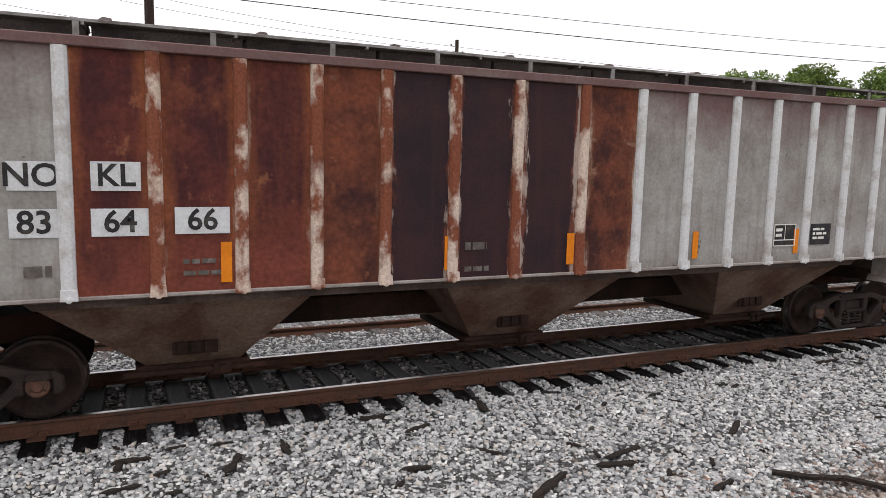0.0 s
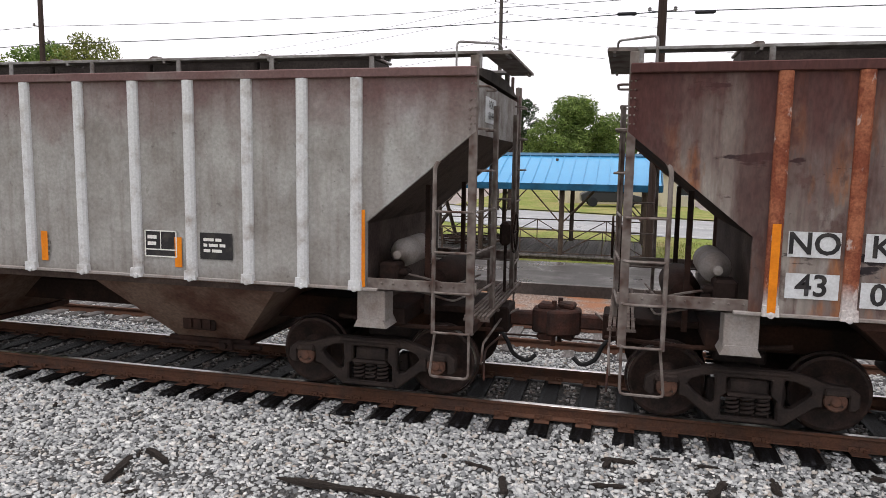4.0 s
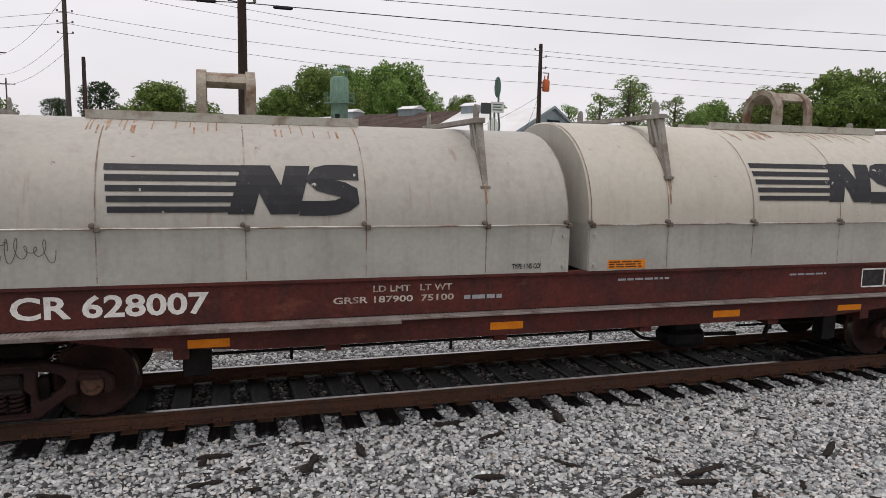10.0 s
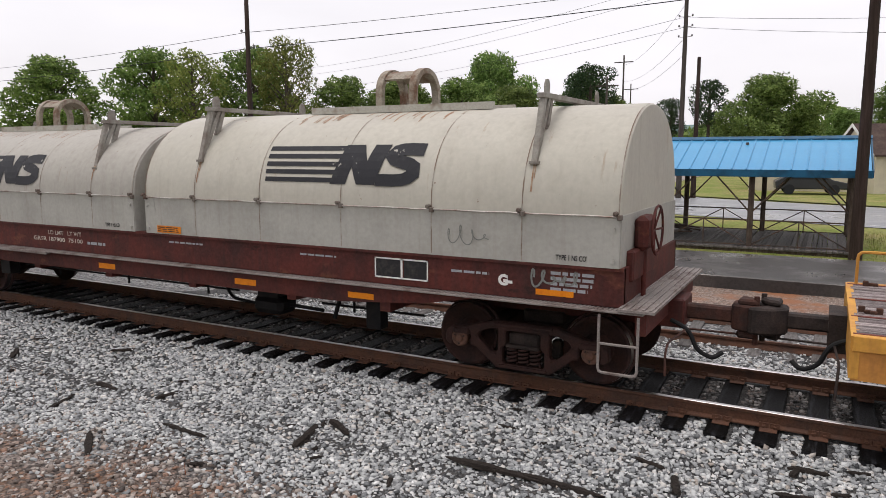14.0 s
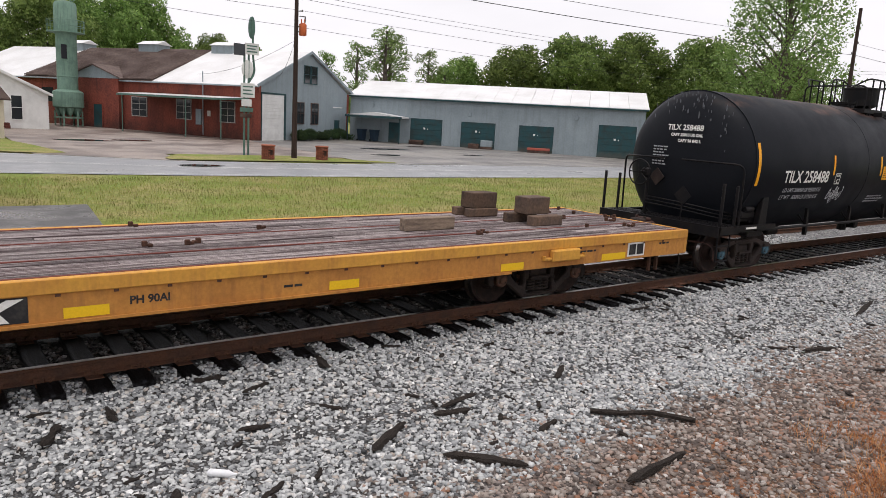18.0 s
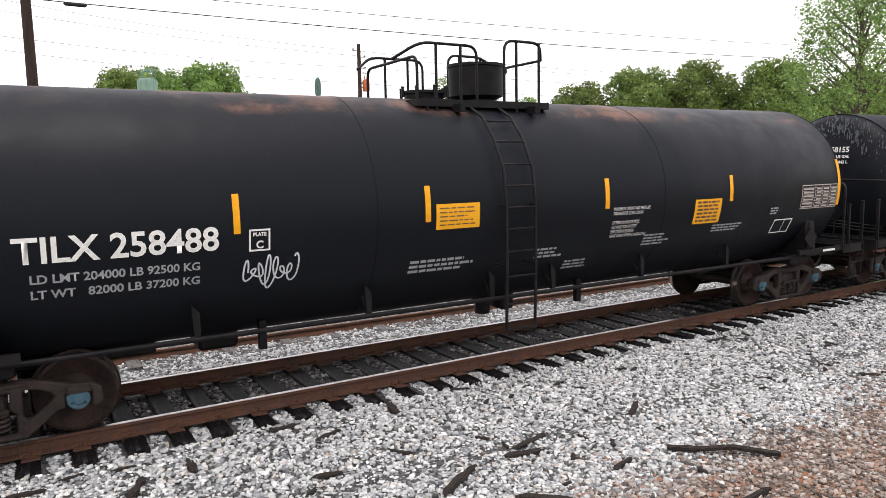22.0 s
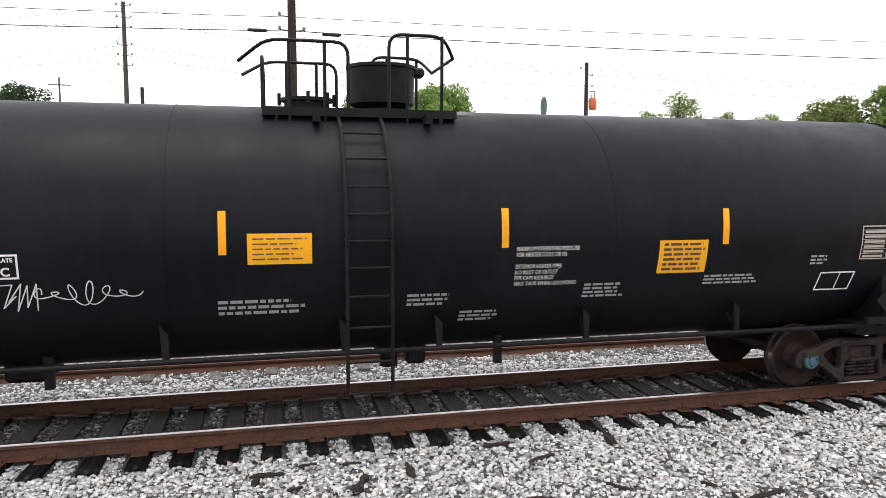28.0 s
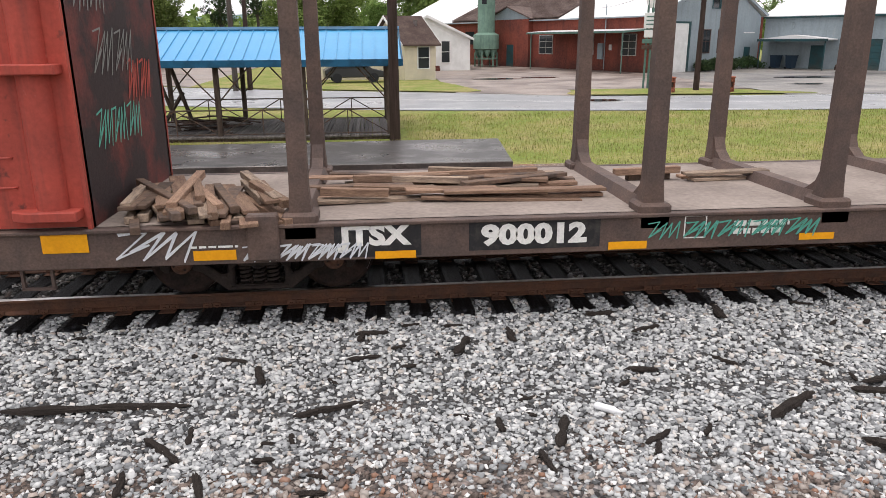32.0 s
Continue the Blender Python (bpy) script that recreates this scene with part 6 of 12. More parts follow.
# ---- coil car ----
COVER = pbr("cream_cover_paint", (0.475, 0.452, 0.39), 0.5, other=(0.44, 0.417, 0.362), scale=1.0, low=0.4, high=0.7, grain=0.05, gscale=14, bump=0.03, streak=((0.33, 0.29, 0.25), 0.30), spots=(((0.17, 0.10, 0.07), 7.0, 0.69, 0.73, 0.85, (1, 1, 1)), ((0.36, 0.33, 0.28), 1.1, 0.58, 0.7, 0.4, (1, 1, 1)), ((0.30, 0.20, 0.13), 2.2, 0.64, 0.72, 0.5, (4, 1, 0.35))))
DULLCOVER = pbr("dull_grey_cover_paint", (0.40, 0.38, 0.342), 0.5, other=(0.37, 0.35, 0.315), scale=1.0, low=0.4, high=0.7, grain=0.06, gscale=14, bump=0.03, streak=((0.25, 0.22, 0.19), 0.32), spots=(((0.14, 0.085, 0.06), 7.0, 0.69, 0.73, 0.85, (1, 1, 1)), ((0.25, 0.17, 0.12), 2.2, 0.64, 0.72, 0.5, (4, 1, 0.35))))
COVERGREY = pbr("grey_cover_skirt", (0.40, 0.39, 0.355), 0.55, other=(0.34, 0.33, 0.30), scale=1.4, grain=0.07, gscale=16, bump=0.03, streak=((0.24, 0.20, 0.17), 0.3))
CARRED = pbr("maroon_frame_paint", (0.098, 0.025, 0.020), 0.65, other=(0.052, 0.020, 0.018), scale=1.8, low=0.4, high=0.7, grain=0.22, gscale=25, bump=0.15, streak=((0.045, 0.024, 0.022), 0.6), spots=(((0.16, 0.06, 0.035), 3.0, 0.60, 0.70, 0.6, (0.6, 1, 1.6)), ((0.02, 0.014, 0.013), 5.0, 0.62, 0.70, 0.7, (0.6, 1, 1.4))))
GRATE = pbr("worn_grating", (0.25, 0.22, 0.205), 0.7, 0.1, other=(0.10, 0.062, 0.052), scale=2.5, low=0.5, high=0.7, grain=0.25, gscale=60, bump=0.3)
PENCIL = pbr("grey_marker_line", (0.12, 0.115, 0.11), 0.8)
LOGOBLACK = pbr("black_logo_paint", (0.026, 0.026, 0.03), 0.55, other=(0.045, 0.045, 0.047), scale=6, low=0.55, high=0.75, grain=0.1, bump=0.0, spots=(((0.42, 0.40, 0.36), 9.0, 0.665, 0.69, 0.95, (1, 1, 0.8)),))
FITTING = pbr("cream_fittings", (0.40, 0.385, 0.34), 0.6, other=(0.22, 0.17, 0.13), scale=5, low=0.5, high=0.7, grain=0.15, bump=0.1)
ARCHRUST = pbr("rust_stained_lug", (0.30, 0.265, 0.215), 0.7, other=(0.15, 0.085, 0.055), scale=4, low=0.45, high=0.65, grain=0.2, bump=0.15)
RODSTEEL = pbr("bare_latch_rod", (0.46, 0.44, 0.41), 0.5, 0.3, other=(0.2, 0.14, 0.11), scale=3, grain=0.15, bump=0.05)
SEAMLINE = pbr("dirty_seam", (0.20, 0.145, 0.11), 0.7, other=(0.36, 0.33, 0.29), scale=4, low=0.45, high=0.6, grain=0.2)
POSTGREY = pbr("dull_post_paint", (0.29, 0.275, 0.245), 0.65, other=(0.17, 0.14, 0.12), scale=4, grain=0.15, bump=0.1)
SEAM = pbr("grimy_fitting", (0.17, 0.15, 0.13), 0.7, other=(0.10, 0.065, 0.05), scale=5, grain=0.2, bump=0.1)
RUSTRUN = pbr("rust_runs", (0.27, 0.14, 0.08), 0.75, other=(0.38, 0.29, 0.21), scale=8, grain=0.2)


def cover_y(z, rise=1.30):
    """Half width of the arched cover at a height."""
    if z <= 2.15:
        return 1.50
    k = min(1.0, (z - 2.15) / rise)
    return 1.50 * (1 - k ** 2.15) ** (1 / 2.15)


def coil_cover(car, x0, x1, first):
    rise = 1.16 if first else 1.30
    sunk = pose(0, 0, rise - 1.30)
    name = part("coil_cover", cover_shell(x0, x1, 2.15, 2.15 + rise), DULLCOVER if first else COVER, car, "dull grey-cream arched steel coil cover" if first else "cream arched steel coil cover", True)
    bm = bmesh.new()
    for s in (-1, 1):
        box(bm, x0, x1, *sorted((s * 1.46, s * 1.502)), 1.58, 2.15)
    for x in (x0, x1):
        box(bm, x - 0.012, x + 0.012, -1.50, 1.50, 1.58, 2.16)
    part("cover_skirt", bm, COVERGREY, name, "grey lower skirt of the cover")
    surf = lambda z: -cover_y(z, rise) - 0.006
    xs = [x0 + 0.02, -6.55, -5.36, -3.93, -2.65, -1.24, x1 - 0.02] if first else [x0 + 0.02, 1.21, 2.51, 3.95, 5.34, 6.55, x1 - 0.02]
    for x in xs:
        bm = bmesh.new()
        for i in range(24):
            step = (0.54 + rise) / 24
            quad(bm, x - 0.0065, x + 0.0065, 1.60 + i * step, 1.60 + (i + 1) * step, lambda z: -cover_y(z, rise) - 0.004)
        part("cover_seam", bm, SEAMLINE, name)
    rod_bm = bmesh.new()
    pts = [(x, -1.53, 2.15 + 0.003 * math.sin(x * 7.1)) for x in np.linspace(x0, x1, 24)]
    pipe(rod_bm, pts, 0.011, 6)
    part("latch_rod", rod_bm, RODSTEEL, name, "long thin latch rod", True)
    for x in xs:
        bm = bmesh.new()
        lathe(bm, [(0.012, -1.565), (0.026, -1.56), (0.026, -1.50)], 10, "y", (x - 0.03, 0, 2.185))
        box(bm, x - 0.012, x + 0.045, -1.55, -1.50, 2.115, 2.175, bevel=0.008)
        part("latch", bm, SEAM, name)
    # stiffened end corners
    for x, s in ((x0, 1), (x1, -1)):
        bm = bmesh.new()
        pts = [(x, 1.58), (x + s * 0.36, 1.58), (x + s * 0.36, 1.78), (x + s * 0.24, 1.88), (x + s * 0.20, 2.12), (x, 2.12)]
        prism(bm, pts, -1.512, -1.49)
        for z in (1.66, 2.02):
            rod(bm, (x + s * 0.07, -1.54, z), (x + s * 0.07, -1.50, z), 0.025, 8)
        part("corner_plate", bm, COVERGREY, name)
    # lifting arch on the ridge
    cx = -4.09 if first else 4.11
    ridge = part("ridge_beam", boxes((cx - 1.5, cx + 1.55, -0.40, -0.33, 3.42, 3.52), (cx - 1.5, cx + 1.55, 0.33, 0.40, 3.42, 3.52), (cx - 1.5, cx + 1.55, -0.33, 0.33, 3.42, 3.45)), FITTING, name)
    ridge.matrix_basis = sunk
    for x in (cx - 0.28, cx + 0.28):
        bm = bmesh.new()
        ring = []
        for k in range(15):
            a = math.pi * k / 14
            ring.append((0.37 * math.cos(a), 3.72 + 0.34 * math.sin(a)))
        path = [(-0.37, 3.46)] + ring[::-1] + [(0.37, 3.46)]
        loft(bm, [[(x - 0.055, y * 1.0, z), (x + 0.055, y * 1.0, z), (x + 0.055, y * 0.80, 3.46 + (z - 3.46) * 0.88), (x - 0.055, y * 0.80, 3.46 + (z - 3.46) * 0.88)] for y, z in path])
        part("lifting_arch", bm, ARCHRUST, name, "rust-stained arched lifting lug").matrix_basis = sunk
    bm = bmesh.new()
    for k in range(9):
        a, b = math.pi * (0.2 + 0.6 * k / 9), math.pi * (0.2 + 0.6 * (k + 1) / 9)
        loft(bm, [[(cx - 0.25, 0.36 * math.cos(q), 3.70 + 0.33 * math.sin(q)), (cx + 0.25, 0.36 * math.cos(q), 3.70 + 0.33 * math.sin(q)), (cx + 0.25, 0.32 * math.cos(q), 3.70 + 0.29 * math.sin(q)), (cx - 0.25, 0.32 * math.cos(q), 3.70 + 0.29 * math.sin(q))] for q in (a, b)])
    part("lifting_saddle", bm, ARCHRUST, name).matrix_basis = sunk
    # guide posts at both ends
    for x in (x0 + 1.15, x1 - 1.05):
        bm = bmesh.new()

        def leg(ya, za, yb, zb, w=0.035):
            loft(bm, [[(x - w, ya - 0.035, za), (x + w, ya - 0.035, za), (x + w, ya + 0.035, za), (x - w, ya + 0.035, za)], [(x - w, yb - 0.035, zb), (x + w, yb - 0.035, zb), (x + w, yb + 0.035, zb), (x - w, yb + 0.035, zb)]])
        leg(-1.37, 2.74, -1.13, 3.50)
        leg(-1.36, 2.76, -0.98, 3.50, 0.03)
        leg(-1.03, 3.12, -0.90, 3.49, 0.03)
        box(bm, x - 0.06, x + 0.06, -1.42, -1.33, 2.71, 2.745)
        box(bm, x - 0.055, x + 0.055, -1.20, 1.20, 3.48, 3.54, bevel=0.004)
        for s in (-1, 1):
            prism(bm, [(s * 1.08, 3.38), (s * 1.10, 3.62), (s * 1.06, 3.70), (s * 0.99, 3.71), (s * 0.95, 3.66), (s * 0.95, 3.54), (s * 1.0, 3.38)], x - 0.012, x + 0.012, "x")
        leg(1.37, 2.74, 1.13, 3.48)
        apart("guide_post", bm, POSTGREY, name, "angled guide post")
        for ob in name.children:
            if ob.name.startswith("guide_post"):
                ob.matrix_basis = sunk
        bm = bmesh.new()
        quad(bm, x - 0.012, x + 0.008, 2.40, 2.72, surf, 3)
        quad(bm, x + 0.016, x + 0.028, 2.55, 2.72, surf, 3)
        part("rust_run", bm, RUSTRUN, name)
    rng = random.Random(int(x0 * 10))
    bm = bmesh.new()
    for k in range(26):
        x = cx + rng.uniform(-1.5, 1.5)
        z = 2.08 + rise
        quad(bm, x, x + rng.uniform(0.01, 0.03), z - rng.uniform(0.03, 0.13), z + 0.03, surf, 2)
    part("rust_run", bm, RUSTRUN, name, "thin rust runs below the ridge")
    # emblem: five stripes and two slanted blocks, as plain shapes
    ex, z0, z1 = (-5.29 if first else 2.57), (2.31 if first else 2.45), (2.80 if first else 2.95)
    bm = bmesh.new()
    wide = 1.03
    for k in range(5):
        za = z0 + k * 0.106
        quad(bm, ex + 0.01 * (4 - k), ex + wide * (1.20 + 0.025 * k), za, za + 0.062, surf, 1)
    apart("emblem_stripe", bm, LOGOBLACK, name)
    bm = bmesh.new()

    def slab(pts, lift=0.0):
        n = 5
        for i in range(n):
            za, zb = i / n, (i + 1) / n
            (ax, bx), (cx2, dx) = [(pts[0][0] + (pts[3][0] - pts[0][0]) * q, pts[1][0] + (pts[2][0] - pts[1][0]) * q) for q in (za, zb)]
            qa, qb = pts[0][1] + (pts[3][1] - pts[0][1]) * za, pts[0][1] + (pts[3][1] - pts[0][1]) * zb
            bm.faces.new([bm.verts.new((ex + wide * u, surf(v) - lift, v)) for u, v in ((ax, qa), (bx, qa), (dx, qb), (cx2, qb))])
    h0, h1 = z0 - 0.02, z1
    slab([(1.15, h0), (1.40, h0), (1.54, h1), (1.29, h1)])
    slab([(1.57, h0), (1.83, h0), (1.58, h1), (1.32, h1)], 0.002)
    slab([(1.60, h0), (1.85, h0), (1.99, h1), (1.74, h1)], 0.004)
    # the second letter: one broad stroke along a double bow
    hh = h1 - h0
    mid = [(2.50, 0.87), (2.28, 0.885), (2.16, 0.875), (2.08, 0.83), (2.05, 0.74), (2.09, 0.64), (2.20, 0.575), (2.32, 0.52), (2.39, 0.43), (2.39, 0.31), (2.34, 0.20), (2.25, 0.14), (2.12, 0.12), (1.86, 0.125)]
    rows = []
    for i, (u, v) in enumerate(mid):
        (ua, va), (ub, vb) = mid[max(0, i - 1)], mid[min(len(mid) - 1, i + 1)]
        d = Vector((ub - ua, (vb - va) * hh)).normalized()
        t = 1 / math.sqrt((d.y / 0.122) ** 2 + (d.x / 0.078) ** 2)
        rows.append([(u - d.y * t, v * hh + d.x * t), (u + d.y * t, v * hh - d.x * t)])
    for (a0, a1), (b0, b1) in zip(rows, rows[1:]):
        bm.faces.new([bm.verts.new((ex + wide * u, surf(h0 + v) - 0.006, h0 + v)) for u, v in (a0, a1, b1, b0)])
    part("emblem", bm, LOGOBLACK, name, "black striped emblem")
    part("caution_label", quad(bmesh.new(), x0 + 0.26, x0 + 0.79, 1.60, 1.71, lambda z: -1.514), ORANGEREF, name, "orange caution label")
    bm = bars(bmesh.new(), x0 + 0.28, x0 + 0.77, 1.61, 1.70, 3, lambda z: -1.517, rng, 0.5, 0.1)
    tagged(part("label_line", bm, DARKSTENCIL, name), kind="stuff")
    wrap_text("cover_note", "TYPE 1 NS COVER", 0.085, DARKSTENCIL, name, x1 - 0.50, 1.66, lambda z: -1.508, bold=0.002, width=0.46)
    return name


def cover_shell(x0, x1, z0, top):
    bm = bmesh.new()
    prof = [(-1.50, 2.14)]
    n = 22
    for k in range(n + 1):
        a = math.pi * k / n
        c, s = math.cos(a), math.sin(a)
        y = -1.50 * math.copysign(abs(c) ** (2 / 2.15), c)
        prof.append((y, 2.15 + (top - 2.15) * abs(s) ** (2 / 2.15)))
    prof.append((1.50, 2.14))
    rings = []
    for x, k in ((x0, 0.985), (x0 + 0.03, 1.0), (x1 - 0.03, 1.0), (x1, 0.985)):
        rings.append([(x, y * k, 2.14 + (z - 2.14) * k) for y, z in prof])
    return loft(bm, rings)


def coil_car(u0):
    car = thing("coil_car", "maroon coil car carrying two cream arched covers", "coil car", pose(u0, YC, 0), "train")
    rng = random.Random(4)
    part("side_sill_far", boxes((-7.86, 7.75, 1.40, 1.46, 1.10, 1.58)), CARRED, car)
    near = part("side_sill", boxes((-7.86, 7.75, -1.46, -1.40, 1.14, 1.58), (-7.86, 7.75, -1.50, -1.40, 1.545, 1.585)), CARRED, car, "maroon side sill")
    part("deck", boxes((-7.9, 7.9, -1.42, 1.42, 1.06, 1.14), (-7.86, -7.81, -1.45, 1.45, 1.1, 1.58), (7.7, 7.75, -1.45, 1.45, 1.1, 1.58)), CARRED, car)
    for s in (-1, 1):
        # the wide board ends short of the middle, a narrow one goes on
        bm = boxes((-8.0, -2.29, *sorted((s * 1.42, s * 1.70)), 1.10, 1.125), (-8.0, -2.29, *sorted((s * 1.685, s * 1.705)), 1.085, 1.13), (-2.29, 8.0, *sorted((s * 1.42, s * 1.60)), 1.10, 1.122), bevel=0.003)
        if s < 0:
            for k in range(300):
                x = -7.97 + k * 0.053
                if abs(x) < 7.95:
                    box(bm, x, x + 0.03, -1.67 if x < -2.35 else -1.58, -1.44, 1.122, 1.131)
        part("running_board", bm, GRATE, car, "worn grated running board")
        apart("crossover_step", boxes((s * 7.92 - 0.20, s * 7.92 + 0.20, -1.62, 1.62, 1.13, 1.16), *[(s * 7.92 - 0.18 + 0.08 * k, s * 7.92 - 0.15 + 0.08 * k, -1.6, 1.6, 1.16, 1.175) for k in range(5)]), GRATE, car, "ridged end platform")
    # fish-belly lower sill
    for s in (-1, 1):
        bm = bmesh.new()
        prism(bm, [(-6.0, 1.09), (-5.2, 0.94), (-3.9, 0.84), (3.9, 0.84), (5.2, 0.94), (6.0, 1.09)], s * 1.44, s * 1.50)
        part("lower_sill", bm, CARRED, car, "deep maroon lower sill")
    part("centre_sill", boxes((-8.2, 8.2, -0.28, 0.28, 0.70, 1.06), bevel=0.02), CARRED, car)
    for x in (-3.0, -1.0, 1.0, 3.0, 4.6, -4.6):
        part("cross_bearer", boxes((x - 0.08, x + 0.08, -1.44, 1.44, 0.76, 1.06)), CARRED, car)
    bm = bmesh.new()
    box(bm, 1.75, 2.35, -0.95, -0.5, 0.34, 0.62, bevel=0.08)
    box(bm, 1.85, 2.25, -0.9, -0.5, 0.6, 0.9)
    rod(bm, (2.35, -0.72, 0.48), (3.0, -0.72, 0.46), 0.03, 8)
    pipe(bm, arc([(1.0, -0.8, 0.8), (1.3, -0.9, 0.52), (1.75, -0.8, 0.46)], 0.12, 3), 0.025, 6)
    rod(bm, (3.35, -0.9, 0.42), (3.5, -0.9, 0.85), 0.035, 6)
    rod(bm, (-4.5, -0.75, 0.62), (1.3, -0.75, 0.62), 0.018, 6)
    rod(bm, (3.0, -0.75, 0.58), (4.8, -0.75, 0.58), 0.018, 6)
    for x in (-3.4, -1.4, 0.6, 3.6):
        rod(bm, (x, -0.75, 0.5), (x, -0.75, 0.85), 0.02, 6)
    box(bm, 4.12, 4.36, -1.2, -1.0, 0.42, 0.85, bevel=0.01)
    box(bm, -4.6, -4.3, -1.2, -1.0, 0.5, 0.85, bevel=0.01)
    part("brake_gear", bm, BLACKSTEEL, car, "brake cylinder and rods below the floor")
    ns = lambda z: -1.463
    wrap_text("car_number", "CR 628007", 0.31, STENCIL, near, -5.24, 1.35, ns, "white stencilled car number", 0.008, 1.84)
    wrap_text("load_limit", "LD LMT   LT WT", 0.10, FADEDWHITE, near, -2.10, 1.44, ns, bold=0.002, width=0.93)
    wrap_text("load_limit", "GRSR 187900  75100", 0.10, FADEDWHITE, near, -2.31, 1.32, ns, bold=0.002, width=1.4)
    wrap_text("shoe_note", "2 IN HF\nCOMP\nSHOE", 0.055, GREYSTENCIL, near, -7.38, 1.36, ns, bold=0.002)
    wrap_text("grade_mark", "G-", 0.17, STENCIL, near, 6.33, 1.33, ns, bold=0.01)
    marks(near, [(0.55, 1.35, 1.43, 1.475, 1), (-1.48, -0.97, 1.27, 1.35, 1), (6.9, 7.5, 1.25, 1.5, 4), (5.6, 6.2, 1.37, 1.42, 1), (-7.4, -6.7, 1.5, 1.52, 1), (3.2, 3.9, 1.42, 1.46, 1)], GREYSTENCIL, ns, 3)
    part("data_panel", quad(quad(bmesh.new(), 4.48, 4.86, 1.24, 1.48, lambda z: -1.4635), 4.91, 5.25, 1.24, 1.48, lambda z: -1.4635), DARKSTENCIL, near, "dark stencil panel")
    bm = bmesh.new()
    for q in ((4.46, 5.27, 1.47, 1.49), (4.46, 5.27, 1.22, 1.24), (4.46, 4.48, 1.22, 1.49), (5.25, 5.27, 1.22, 1.49), (4.86, 4.89, 1.22, 1.49)):
        quad(bm, *q, lambda z: -1.466)
    part("panel_lines", bm, STENCIL, near)
    scribble("spray_tag", near, SPRAYGREY, 6.95, 1.40, 0.6, 0.22, lambda z: -1.466, rng, 10, 0.012)
    for x, z0, z1, w, y in ((-6.98, 1.22, 1.38, 0.42, -1.466), (-4.32, 0.89, 0.98, 0.42, -1.503), (-0.95, 0.91, 1.00, 0.42, -1.503), (2.18, 0.91, 1.00, 0.42, -1.503), (4.25, 0.91, 0.99, 0.42, -1.503), (6.95, 1.20, 1.27, 0.46, -1.468)):
        part("reflector", quad(bmesh.new(), x - w / 2, x + w / 2, z0, z1, lambda z: y), ORANGEREF, car, "orange reflective strip")
    # hand brake at the trailing end
    bm = bmesh.new()
    wheel_ring(bm, 7.94, -0.75, 1.95, 0.285)
    for k in range(6):
        a = k * math.pi / 3
        rod(bm, (7.90, -0.75, 1.95), (7.94, -0.75 + 0.28 * math.cos(a), 1.95 + 0.28 * math.sin(a)), 0.013, 6)
    box(bm, 7.72, 7.88, -0.98, -0.52, 1.72, 2.12, bevel=0.05)
    box(bm, 7.70, 7.80, -1.25, -0.3, 1.4, 1.75, bevel=0.02)
    rod(bm, (7.8, -0.75, 1.1), (7.8, -0.75, 1.8), 0.03)
    part("hand_brake", bm, CARRED, car, "maroon hand brake wheel and box")
    coil_cover(car, -7.82, -0.18, True)
    coil_cover(car, 0.10, 7.70, False)
    scribble("pencil_graffiti", car, PENCIL, -6.36, 2.02, 0.44, 0.13, lambda z: -1.51, rng, 16, 0.004)
    scribble("pencil_graffiti", car, PENCIL, -6.36, 1.87, 0.34, 0.10, lambda z: -1.51, rng, 14, 0.004)
    scribble("pencil_graffiti", car, PENCIL, -5.95, 1.95, 0.42, 0.26, lambda z: -1.51, rng, 11, 0.004)
    scribble("pencil_graffiti", car, SPRAYGREY, 5.85, 1.85, 0.6, 0.25, lambda z: -1.51, rng, 8, 0.006)
    for s in (-1, 1):
        part("end_sill", boxes((s * 7.95 - 0.06, s * 7.95 + 0.06, -1.5, 1.5, 0.85, 1.12), bevel=0.01), CARRED, car)
        for y in (-1.6, 1.6):
            st = bmesh.new()
            pipe(st, arc([(s * 7.95, y, 1.08), (s * 7.95, y, 0.42), (s * 7.52, y, 0.42), (s * 7.52, y, 1.08)], 0.05, 2), 0.018, 6)
            rod(st, (s * 7.95, y, 0.75), (s * 7.52, y, 0.75), 0.016, 6)
            part("stirrup_step", st, GRATE, car)
        coupler(car, s * 8.15, s)
        truck(car, s * 6.40, CAPRUST, 0.88, iron=REDIRON)
    return car


COIL = coil_car(39.9)


# ---- yellow flat car ----
FLATYEL = pbr("weathered_yellow_paint", (0.60, 0.31, 0.055), 0.6, other=(0.48, 0.22, 0.05), scale=1.3, low=0.4, high=0.7, grain=0.1, gscale=20, bump=0.06, streak=((0.32, 0.14, 0.05), 0.45, (7, 7, 0.8)))
FLATLOW = pbr("orange_yellow_web", (0.50, 0.23, 0.055), 0.65, other=(0.40, 0.17, 0.045), scale=1.2, low=0.4, high=0.7, grain=0.12, gscale=20, bump=0.06, streak=((0.24, 0.10, 0.045), 0.5, (6, 6, 0.9)))
DECKWOOD = pbr("grey_deck_plank", (0.36, 0.31, 0.30), 0.7, other=(0.09, 0.065, 0.065), scale=2.4, low=0.44, high=0.56, grain=0.45, gscale=30, bump=0.7, rnd=0.3, stretch=(0.35, 15, 9))
FADEDBLACK = pbr("faded_black_stencil", (0.15, 0.075, 0.03), 0.8)
DECKRED = pbr("red_deck_strip", (0.15, 0.045, 0.035), 0.8, grain=0.2, gscale=15)
CHAINRUST = pbr("rusty_chain", (0.07, 0.038, 0.028), 0.9, 0.3, other=(0.12, 0.06, 0.04), scale=14, grain=0.25)
